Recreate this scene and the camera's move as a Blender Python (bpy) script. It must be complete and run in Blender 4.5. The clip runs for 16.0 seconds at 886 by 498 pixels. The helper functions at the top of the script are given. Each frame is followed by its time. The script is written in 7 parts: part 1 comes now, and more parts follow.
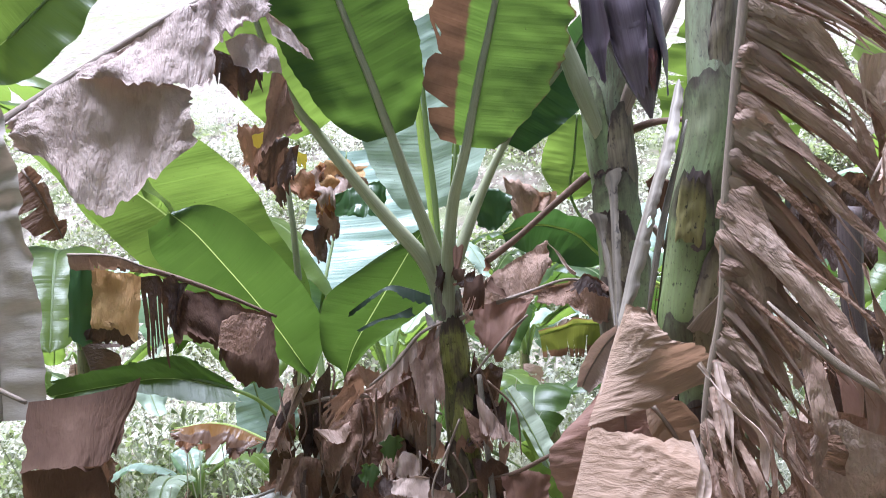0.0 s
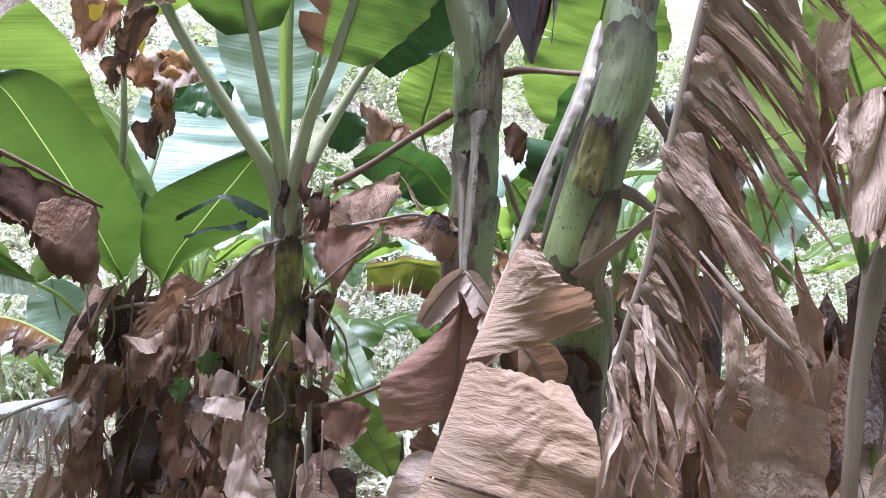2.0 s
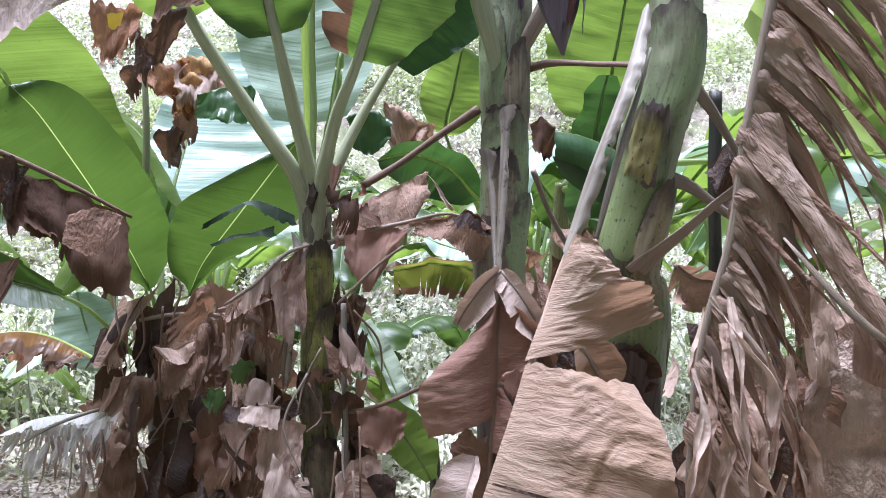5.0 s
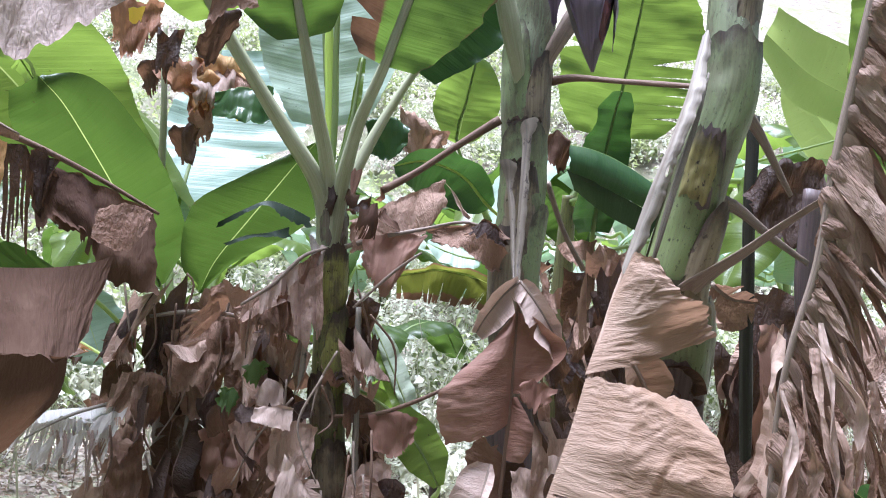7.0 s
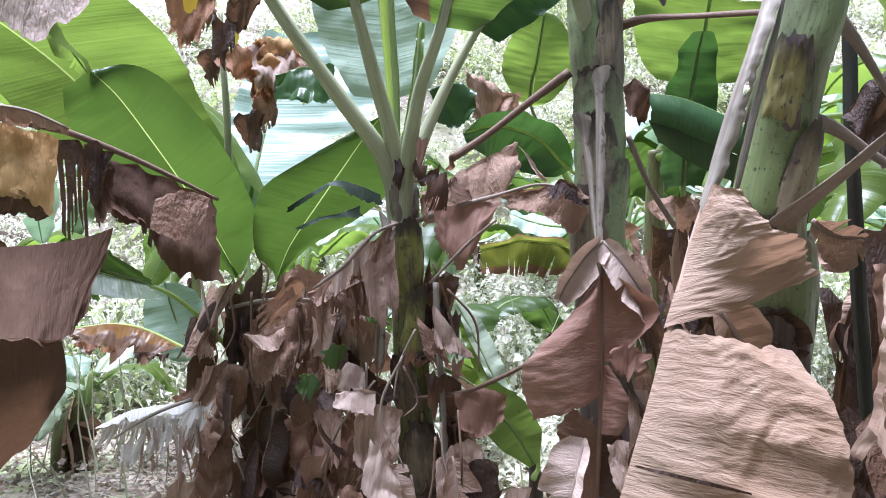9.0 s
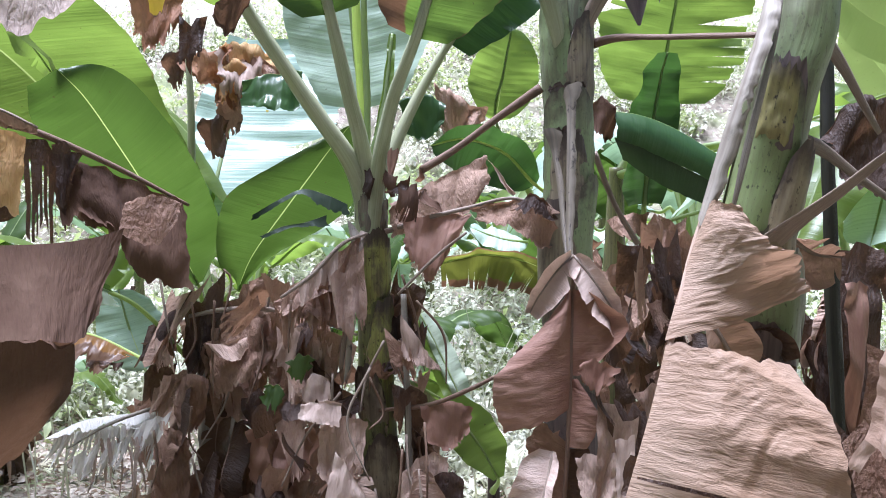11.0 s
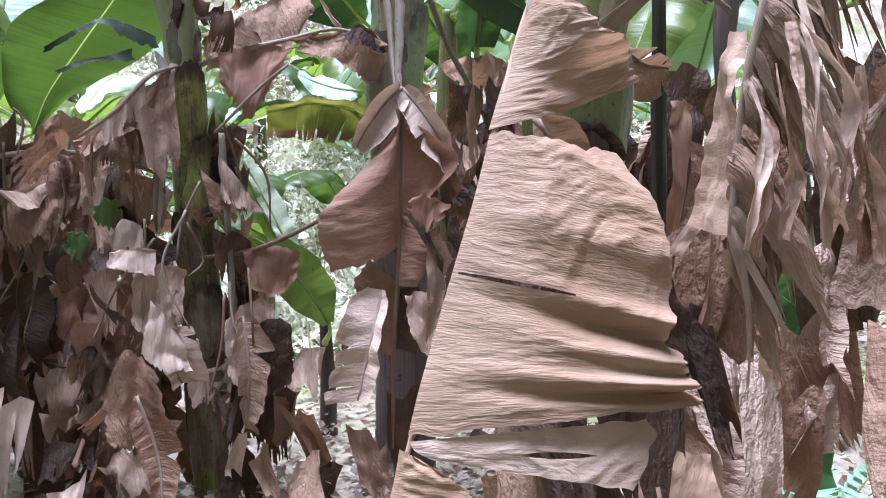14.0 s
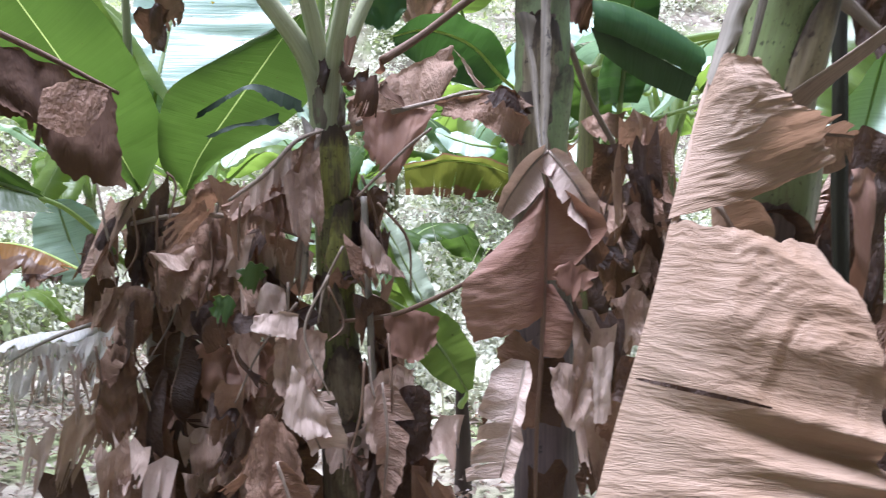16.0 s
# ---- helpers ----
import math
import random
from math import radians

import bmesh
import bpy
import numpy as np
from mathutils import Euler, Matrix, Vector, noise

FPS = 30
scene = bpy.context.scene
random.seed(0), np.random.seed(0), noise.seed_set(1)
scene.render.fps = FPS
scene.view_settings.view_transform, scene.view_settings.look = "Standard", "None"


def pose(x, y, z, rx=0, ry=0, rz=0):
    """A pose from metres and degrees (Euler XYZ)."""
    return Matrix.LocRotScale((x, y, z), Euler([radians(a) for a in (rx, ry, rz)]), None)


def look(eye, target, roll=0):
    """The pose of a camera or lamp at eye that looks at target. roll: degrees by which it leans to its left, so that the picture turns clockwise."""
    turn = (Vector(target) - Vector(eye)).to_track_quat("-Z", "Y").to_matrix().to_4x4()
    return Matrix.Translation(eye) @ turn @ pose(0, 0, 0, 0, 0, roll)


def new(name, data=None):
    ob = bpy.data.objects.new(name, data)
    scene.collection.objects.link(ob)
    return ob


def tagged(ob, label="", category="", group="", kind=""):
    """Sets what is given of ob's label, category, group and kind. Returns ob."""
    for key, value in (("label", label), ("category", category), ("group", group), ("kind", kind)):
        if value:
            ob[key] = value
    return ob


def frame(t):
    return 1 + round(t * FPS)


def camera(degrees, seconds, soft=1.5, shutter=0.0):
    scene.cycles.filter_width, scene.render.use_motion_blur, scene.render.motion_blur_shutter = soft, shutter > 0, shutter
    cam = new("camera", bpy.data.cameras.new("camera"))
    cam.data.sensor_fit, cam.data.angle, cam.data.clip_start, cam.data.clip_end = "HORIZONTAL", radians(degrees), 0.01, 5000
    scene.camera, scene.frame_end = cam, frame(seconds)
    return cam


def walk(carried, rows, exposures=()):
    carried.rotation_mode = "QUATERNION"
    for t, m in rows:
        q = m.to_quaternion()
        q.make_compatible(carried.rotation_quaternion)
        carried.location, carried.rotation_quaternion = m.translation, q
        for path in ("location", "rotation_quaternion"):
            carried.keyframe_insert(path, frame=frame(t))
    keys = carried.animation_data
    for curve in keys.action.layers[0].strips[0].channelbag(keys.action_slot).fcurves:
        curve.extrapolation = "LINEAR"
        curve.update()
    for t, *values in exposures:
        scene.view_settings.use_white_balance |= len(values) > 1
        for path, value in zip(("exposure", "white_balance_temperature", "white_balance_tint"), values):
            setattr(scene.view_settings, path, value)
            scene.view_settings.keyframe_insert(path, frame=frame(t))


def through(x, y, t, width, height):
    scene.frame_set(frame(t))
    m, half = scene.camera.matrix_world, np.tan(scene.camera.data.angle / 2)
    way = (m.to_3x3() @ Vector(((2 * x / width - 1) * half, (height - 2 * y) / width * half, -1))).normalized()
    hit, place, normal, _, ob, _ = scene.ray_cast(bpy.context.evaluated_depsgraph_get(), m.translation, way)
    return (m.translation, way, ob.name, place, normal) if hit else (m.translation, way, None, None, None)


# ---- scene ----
cam = camera(53.6, 16.0, soft=0.95, shutter=0.35)
PATH = [
    (0, (0.188, 0.428, 1.656), (0.12, 2.42, 1.82), -5.2),
    (0.5, (0.165, 0.456, 1.644), (0.098, 2.451, 1.764), -5.6),
    (1, (0.048, 0.511, 1.634), (0.266, 2.496, 1.727), -2.5),
    (1.5, (-0.026, 0.548, 1.617), (0.339, 2.514, 1.644), 1.4),
    (2, (-0.015, 0.584, 1.613), (0.361, 2.548, 1.629), 2.6),
    (2.5, (0.018, 0.636, 1.616), (0.396, 2.6, 1.643), 2.9),
    (3, (0.078, 0.633, 1.594), (0.464, 2.595, 1.628), 2.3),
    (3.5, (0.08, 0.656, 1.584), (0.462, 2.619, 1.616), 1.2),
    (4, (0.089, 0.674, 1.581), (0.412, 2.647, 1.603), -0.1),
    (4.2, (0.058, 0.664, 1.588), (0.372, 2.64, 1.608), -0.5),
    (6.5, (-0.254, 0.694, 1.613), (0.176, 2.647, 1.631), 3.6),
    (7, (-0.293, 0.679, 1.615), (0.116, 2.636, 1.644), 2.9),
    (7.5, (-0.264, 0.721, 1.604), (0.104, 2.687, 1.648), 2.3),
    (8, (-0.178, 0.828, 1.553), (0.134, 2.804, 1.578), 1.4),
    (8.5, (-0.143, 0.874, 1.538), (0.045, 2.865, 1.532), 0.1),
    (9, (-0.153, 0.865, 1.557), (0.031, 2.856, 1.545), -1.6),
    (11.5, (-0.333, 0.894, 1.543), (0.046, 2.858, 1.569), 1.3),
    (12, (-0.381, 0.904, 1.519), (0.05, 2.857, 1.514), 2.8),
    (12.5, (-0.319, 0.952, 1.498), (0.115, 2.905, 1.489), 1.9),
    (13, (-0.255, 1.01, 1.462), (0.179, 2.962, 1.413), -0.9),
    (13.5, (-0.207, 1.022, 1.416), (0.332, 2.942, 1.257), -1.3),
    (14, (-0.19, 1.03, 1.381), (0.473, 2.899, 1.119), -0.5),
    (14.5, (-0.213, 1.063, 1.419), (0.45, 2.929, 1.144), 0.7),
    (15, (-0.209, 1.097, 1.469), (0.422, 2.982, 1.247), 1.9),
    (15.5, (-0.215, 1.122, 1.481), (0.323, 3.04, 1.311), 1.5),
    (16, (-0.224, 1.166, 1.456), (0.17, 3.12, 1.296), -0.8),
]
walk(cam, [(t, look(eye, target, roll)) for t, eye, target, roll in PATH], [(0, 1.56, 5200, 18), (3.3, 1.74, 5200, 18), (4.0, 1.38, 5200, 18), (4.6, 1.48, 5200, 18), (6.3, 1.65, 5200, 18), (16, 1.63, 5200, 18)])

# ---- light ----
world = bpy.data.worlds.new("sky")
scene.world = world
world.use_nodes = True
wn = world.node_tree
sky = wn.nodes.new("ShaderNodeTexSky")
sky.sky_type, sky.sun_disc = "NISHITA", False
sky.sun_elevation, sky.sun_rotation = radians(83), radians(259)
sky.air_density, sky.dust_density, sky.ozone_density = 1.0, 4.0, 1.0
wn.links.new(sky.outputs[0], wn.nodes["Background"].inputs[0])
wn.nodes["Background"].inputs[1].default_value = 0.029
sun = new("sun", bpy.data.lights.new("sun", "SUN"))
sun.data.energy, sun.data.angle, sun.data.color = 5.0, radians(30), (1.0, 0.97, 0.93)
sun.matrix_world = look((-1.6, -0.3, 14), (0, 0, 0))


# ---- materials ----
class Nodes:
    """A short way to write node trees."""

    def __init__(self, name):
        self.mat = bpy.data.materials.new(name)
        self.mat.use_nodes = True
        self.t = self.mat.node_tree
        self.t.nodes.clear()

    def add(self, kind, ins=None, **props):
        n = self.t.nodes.new("ShaderNode" + kind)
        for k, v in props.items():
            setattr(n, k, v)
        for k, v in (ins or {}).items():
            if isinstance(v, bpy.types.NodeSocket):
                self.t.links.new(v, n.inputs[k])
            else:
                n.inputs[k].default_value = v
        return n

    def uv(self, name, scale):
        m = self.add("UVMap", uv_map=name)
        return self.add("Mapping", {0: m.outputs[0], 3: scale}).outputs[0]

    def noise(self, vec, scale, detail=4.0, rough=0.55, warp=0.0):
        return self.add("TexNoise", {"Vector": vec, "Scale": scale, "Detail": detail, "Roughness": rough, "Distortion": warp}).outputs[0]

    def ramp(self, fac, *stops):
        n = self.add("ValToRGB", {0: fac})
        e = n.color_ramp.elements
        while len(e) < len(stops):
            e.new(0.5)
        for el, (p, c) in zip(e, stops):
            el.position = p
            el.color = (*c, 1) if isinstance(c, tuple) else (c, c, c, 1)
        return n.outputs[0]

    def mix(self, fac, a, b, blend="MIX"):
        n = self.add("MixRGB", {0: fac, 1: a, 2: b}, blend_type=blend)
        return n.outputs[0]

    def math(self, op, a, b=0.5):
        return self.add("Math", {0: a, 1: b}, operation=op).outputs[0]

    def bump(self, height, strength, dist):
        return self.add("Bump", {"Height": height, "Strength": strength, "Distance": dist}).outputs[0]

    def surface(self, color, rough, normal=None, glow=None, through=0.0, spec=0.4):
        p = self.add("BsdfPrincipled", {"Base Color": color, "Roughness": rough, "Specular IOR Level": spec})
        if normal is not None:
            self.t.links.new(normal, p.inputs["Normal"])
        out = p.outputs[0]
        if through > 0:
            tr = self.add("BsdfTranslucent", {0: glow})
            if normal is not None:
                self.t.links.new(normal, tr.inputs["Normal"])
            out = self.add("MixShader", {0: through, 1: out, 2: tr.outputs[0]}).outputs[0]
        self.t.links.new(out, self.add("OutputMaterial").inputs[0])
        return self.mat


def rgb(r, g, b):
    return (r, g, b, 1)


def green_blade(name, dark, light, glow, rough=0.36, dry=0.0, pleat=0.35, through=0.5, burn=0.0):
    """Living blade: fine parallel side veins, soft patches, a dry brown rim where dry > 0."""
    n = Nodes(name)
    flat = n.uv("Blade", (1, 1, 1))
    veins = n.noise(n.uv("Blade", (95, 1.5, 1)), 1.0, 3.0)
    pleats = n.noise(n.uv("Blade", (30, 0.4, 1)), 1.0, 1.0)
    patch = n.noise(flat, 5.0, 4.0)
    col = n.mix(patch, rgb(*dark), rgb(*light))
    col = n.mix(n.ramp(veins, (0.35, 0.0), (0.7, 0.28)), col, rgb(*[min(1, c * 1.7) for c in light]))
    tint = n.add("ObjectInfo").outputs["Random"]
    col = n.mix(n.math("MULTIPLY", tint, 0.35), col, rgb(light[0] * 1.5, light[1] * 1.05, light[2] * 0.7))
    gl = n.mix(n.math("MULTIPLY", patch, 0.6), rgb(*glow), rgb(glow[0] * 0.6, glow[1] * 0.72, glow[2] * 0.6))
    specks = n.ramp(n.noise(flat, 55.0, 2.0), (0.70, 0.0), (0.76, 0.7))
    col = n.mix(specks, col, rgb(0.07, 0.05, 0.02))
    gl = n.mix(specks, gl, rgb(0.07, 0.05, 0.02))
    sep = n.add("SeparateXYZ", {0: n.uv("Rim", (1, 1, 1))})
    rim = n.math("ADD", sep.outputs[1], n.math("MULTIPLY", n.noise(flat, 16.0, 4.0), 0.22))
    if burn:
        rim = n.math("ADD", rim, n.math("MULTIPLY", n.math("GREATER_THAN", sep.outputs[0], 1.5), burn))
    lim = 1.15 - dry
    rimf = n.ramp(n.math("MULTIPLY", rim, 0.5), (max(0.0, lim * 0.5 - 0.012), 0.0), (min(1.0, lim * 0.5 + 0.012), 1.0))
    brown = n.mix(n.noise(flat, 40.0, 3.0), rgb(0.10, 0.05, 0.03), rgb(0.24, 0.14, 0.09))
    line = n.ramp(sep.outputs[1], (0.006, 0.85), (0.016, 0.0))
    col = n.mix(line, col, rgb(0.30, 0.38, 0.13))
    gl = n.mix(line, gl, rgb(0.62, 0.72, 0.22))
    col = n.mix(rimf, col, brown)
    gl = n.mix(rimf, gl, rgb(0.16, 0.08, 0.04))
    nm = n.bump(n.math("ADD", n.math("MULTIPLY", pleats, 1.6), veins), pleat, 0.004)
    return n.surface(col, n.math("ADD", n.math("MULTIPLY", patch, 0.15), rough - 0.07), nm, gl, through, 0.5)


def dead_blade(name, a, b, c, through=0.22, fibre=0.55, rough=0.62, stain=0.5, lumps=0.0, vary=1.0, fold=2.0):
    """Dry blade: papery brown with fibres running from rib to rim, pale bleached and dark stained areas."""
    n = Nodes(name)
    flat = n.uv("Blade", (1, 1, 1))
    fib = n.noise(n.uv("Blade", (230, 26, 1)), 1.0, 3.0, 0.6, 0.8)
    folds = n.math("ADD", n.noise(n.uv("Blade", (46, 15, 1)), 1.0, 3.0, 0.5, 1.2), n.math("MULTIPLY", n.noise(n.uv("Blade", (120, 30, 1)), 1.0, 2.0, 0.5, 0.8), 0.4))
    if lumps:
        folds = n.math("ADD", folds, n.math("MULTIPLY", n.noise(flat, 45.0, 4.0, 0.6), lumps))
    big = n.noise(flat, 4.0, 5.0, 0.6)
    col = n.ramp(big, (0.28, a), (0.52, b), (0.75, c))
    col = n.mix(n.ramp(fib, (0.32, 0.11), (0.62, 0.0)), col, rgb(a[0] * 0.45, a[1] * 0.4, a[2] * 0.38))
    blot = n.ramp(n.noise(flat, 11.0, 6.0, 0.65), (0.56, 0.0), (0.7, stain))
    col = n.mix(blot, col, rgb(0.055, 0.032, 0.024))
    tint = n.add("ObjectInfo").outputs["Random"]
    col = n.mix(n.ramp(tint, (0.0, 0.4 * vary), (0.45, 0.0)), col, n.mix(0.5, col, rgb(a[0] * 0.4, a[1] * 0.36, a[2] * 0.36)))
    col = n.mix(n.ramp(tint, (0.6, 0.0), (1.0, 0.5 * vary)), col, rgb(*[min(0.8, v * 1.15) for v in c]))
    nm = n.bump(n.math("ADD", n.math("MULTIPLY", folds, fold), n.math("MULTIPLY", fib, 0.35)), fibre, 0.012)
    return n.surface(col, rough, nm, n.mix(0.5, col, rgb(0.5, 0.25, 0.12)), through, 0.26)


def stalk(name, a, b, dark, spots=0.4, rough=0.45, through=0.0, glow=(0.5, 0.6, 0.2), fine=1.0, rim=0.0, blot=0.0, edge=0.49, fade=0.07, streaks=0.5):
    """Leaf stalks and stems: long streaks, dark flecks."""
    n = Nodes(name)
    streak = n.noise(n.uv("Blade", (3.0, 90, 1)), 1.0, 4.0)
    big = n.noise(n.uv("Blade", (5, 9, 1)), 1.0, 4.0, 0.6)
    col = n.mix(big, rgb(*a), rgb(*b))
    col = n.mix(n.ramp(streak, (0.35, streaks), (0.62, 0.0)), col, rgb(*dark))
    fleck = n.ramp(n.noise(n.uv("Blade", (11 * fine, 18 * fine, 1)), 1.0, 6.0, 0.72), (0.57, 0.0), (0.64, spots))
    col = n.mix(fleck, col, rgb(*[d * 0.5 for d in dark]))
    if blot:
        wash = n.ramp(n.noise(n.uv("Blade", (4.5, 10, 1)), 1.0, 6.0, 0.7, 0.5), (0.45, 0.0), (0.56, blot))
        col = n.mix(wash, col, n.mix(streak, rgb(0.035, 0.025, 0.02), rgb(0.15, 0.105, 0.08)))
    if rim:
        sep = n.add("SeparateXYZ", {0: n.uv("Rim", (1, 1, 1))})
        near = n.math("ADD", n.math("MAXIMUM", sep.outputs[0], n.math("MULTIPLY", sep.outputs[1], 0.93)), n.math("MULTIPLY", n.noise(n.uv("Blade", (14, 22, 1)), 1.0, 5.0, 0.65), rim))
        col = n.mix(n.ramp(n.math("MULTIPLY", near, 0.6), (edge + rim * 0.3, 0.0), (edge + fade + rim * 0.3, 0.93)), col, n.mix(streak, rgb(0.02, 0.014, 0.014), rgb(0.10, 0.07, 0.055)))
    nm = n.bump(n.math("ADD", streak, big), 0.4, 0.004)
    return n.surface(col, rough, nm, rgb(*glow), through, 0.35)


G_BACKLIT = green_blade("banana_leaf_green", (0.032, 0.06, 0.016), (0.047, 0.082, 0.02), (0.10, 0.165, 0.022), rough=0.42)
# Near-black green for torn strips and for an underside whose shade is coloured in.
G_SHADE = green_blade("banana_leaf_dark_shaded", (0.008, 0.02, 0.008), (0.014, 0.03, 0.01), (0.03, 0.06, 0.01), rough=0.6, through=0.15)
G_FRESH = green_blade("banana_leaf_fresh", (0.06, 0.10, 0.026), (0.095, 0.145, 0.034), (0.25, 0.35, 0.05), dry=0.01)
G_DARK = green_blade("banana_leaf_deep", (0.018, 0.048, 0.018), (0.032, 0.072, 0.024), (0.09, 0.19, 0.03), rough=0.34, through=0.25)
# Whitish base colour stands in for the sky's reflection on glossy leaves.
G_SHEEN = green_blade("banana_leaf_sky_sheen", (0.24, 0.34, 0.27), (0.38, 0.48, 0.41), (0.30, 0.45, 0.24), rough=0.3, pleat=0.5, through=0.3)
G_BURNT = green_blade("banana_leaf_scorched", (0.06, 0.105, 0.025), (0.09, 0.15, 0.03), (0.22, 0.34, 0.05), dry=0.05, burn=0.62)
# Brighter copy of the fresh leaf: strong backlight is put into its colours.
G_SUNLIT = green_blade("banana_leaf_sunlit", (0.12, 0.17, 0.05), (0.17, 0.22, 0.07), (0.62, 0.72, 0.22), through=0.7)
G_SPECK = green_blade("banana_leaf_speckled", (0.03, 0.05, 0.012), (0.075, 0.085, 0.02), (0.22, 0.22, 0.03), dry=0.3)
G_AMBER = green_blade("banana_leaf_withering", (0.0935, 0.0425, 0.0127), (0.204, 0.102, 0.0255), (0.468, 0.23, 0.034), dry=0.68)
D_PINK = dead_blade("dead_leaf_rosy", (0.154, 0.0809, 0.0506), (0.265, 0.159, 0.11), (0.393, 0.271, 0.203), stain=0.5, lumps=0.8)
D_GREY = dead_blade("dead_leaf_grey", (0.221, 0.136, 0.0978), (0.385, 0.26, 0.2), (0.617, 0.469, 0.391), stain=0.5)
D_WEFT = dead_blade("dead_leaf_shredded", (0.1792, 0.1165, 0.08848), (0.3024, 0.2106, 0.1658), (0.504, 0.3864, 0.3192), stain=0.45, fibre=0.35, fold=0.8)
D_TAN = dead_blade("dead_leaf_tan", (0.2689, 0.1711, 0.1099), (0.3357, 0.2291, 0.1629), (0.4106, 0.2982, 0.2229), stain=0.06, fibre=0.42, through=0.25, vary=0.2, fold=0.75)
# Dark dead leaves, lowered further so the colour carries the crevices' shade.
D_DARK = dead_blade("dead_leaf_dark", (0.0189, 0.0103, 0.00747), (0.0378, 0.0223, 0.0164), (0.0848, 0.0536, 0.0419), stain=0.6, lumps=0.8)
D_RUST = dead_blade("dead_leaf_rust", (0.168, 0.0791, 0.0485), (0.295, 0.145, 0.0824), (0.452, 0.251, 0.126), stain=0.4, through=0.35)
D_PALE = dead_blade("dead_leaf_bleached", (0.362, 0.256, 0.2), (0.509, 0.385, 0.322), (0.678, 0.544, 0.478), stain=0.3, fibre=0.3, vary=0.5)
S_GREEN = stalk("stalk_green", (0.18, 0.252, 0.099), (0.306, 0.36, 0.18), (0.108, 0.135, 0.054), 0.2, 0.38, 0.45)
S_PALE = stalk("stalk_pale", (0.34, 0.357, 0.221), (0.484, 0.484, 0.34), (0.212, 0.221, 0.111), 0.2, 0.4, 0.15)
S_BROWN = stalk("rib_brown", (0.13, 0.074, 0.0462), (0.222, 0.139, 0.0925), (0.0648, 0.037, 0.0278), 0.3, 0.6)
S_TAN = stalk("rib_tan", (0.321, 0.217, 0.155), (0.414, 0.301, 0.228), (0.228, 0.146, 0.104), 0.15, 0.6)
S_DRY = stalk("stalk_dry", (0.204, 0.147, 0.111), (0.351, 0.278, 0.217), (0.0925, 0.0648, 0.0462), 0.35, 0.6)
S_GREY = stalk("stalk_bleached", (0.2693, 0.2326, 0.1872), (0.3751, 0.3334, 0.2808), (0.1505, 0.1202, 0.09), 0.35, 0.6, fine=1.6, streaks=0.85)
S_RIB = stalk("rib_light_green", (0.5, 0.6, 0.22), (0.62, 0.7, 0.32), (0.34, 0.42, 0.14), 0.1, 0.4, 0.5, (0.8, 0.9, 0.35))
S_NEW = stalk("rolled_leaf_green", (0.38, 0.52, 0.08), (0.5, 0.62, 0.14), (0.26, 0.38, 0.06), 0.1, 0.35)
P_STEM = stalk("pseudostem_green", (0.106, 0.123, 0.034), (0.213, 0.213, 0.0681), (0.0383, 0.029, 0.0187), 0.95, 0.42, fine=1.3, blot=0.4)
P_PALE = stalk("pseudostem_pale", (0.17, 0.205, 0.10), (0.28, 0.30, 0.19), (0.11, 0.105, 0.075), 0.8, 0.42, fine=2.4, blot=0.55, streaks=0.22)
# Dark trunk colour, halved to put the shade inside the skirts into it.
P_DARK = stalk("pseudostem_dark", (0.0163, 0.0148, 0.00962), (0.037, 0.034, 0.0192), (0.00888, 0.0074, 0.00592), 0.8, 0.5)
P_SHEATH = stalk("sheath_dry", (0.132, 0.106, 0.0766), (0.263, 0.221, 0.166), (0.0468, 0.034, 0.0298), 0.8, 0.55, fine=1.4)
P_SCAR = stalk("sheath_scar", (0.24, 0.215, 0.07), (0.36, 0.31, 0.12), (0.05, 0.04, 0.03), 1.0, 0.5, fine=4.0, rim=0.5, blot=0.2, edge=0.47, fade=0.14, streaks=0.3)
P_ROSE = stalk("leaf_base_rosy", (0.20, 0.165, 0.105), (0.32, 0.27, 0.15), (0.08, 0.06, 0.045), 0.95, 0.5, fine=3.6, rim=0.45, blot=0.25, edge=0.46, fade=0.12, streaks=0.3)
P_RING = stalk("leaf_base_ringed", (0.16, 0.22, 0.06), (0.25, 0.29, 0.14), (0.08, 0.075, 0.045), 0.95, 0.42, fine=4.5, rim=0.55, blot=0.25, edge=0.45, fade=0.17, streaks=0.2)
P_HOOD = stalk("sheath_hood", (0.085, 0.058, 0.052), (0.155, 0.115, 0.105), (0.03, 0.022, 0.025), 0.8, 0.5)
P_BARK = stalk("leaf_base_green", (0.15, 0.205, 0.07), (0.25, 0.28, 0.16), (0.09, 0.085, 0.055), 0.7, 0.42, fine=3.6, rim=0.5, blot=0.45, fade=0.12, streaks=0.2)
P_BARE = stalk("leaf_base_brown", (0.17, 0.128, 0.0894), (0.29, 0.247, 0.145), (0.0596, 0.0425, 0.034), 0.8, 0.5, fine=2.0, rim=0.6, blot=0.7)
P_MOSS = stalk("leaf_base_olive", (0.168, 0.192, 0.044), (0.36, 0.336, 0.0935), (0.04596, 0.03576, 0.02343), 0.95, 0.45, fine=1.8, rim=0.45, blot=0.7, streaks=0.35)
B_PURPLE = stalk("bud_purple", (0.102, 0.0723, 0.0851), (0.162, 0.132, 0.153), (0.0596, 0.034, 0.0425), 0.2, 0.42)
B_RED = stalk("bract_inside_red", (0.148, 0.0518, 0.0444), (0.185, 0.074, 0.0629), (0.0888, 0.037, 0.037), 0.2, 0.45)


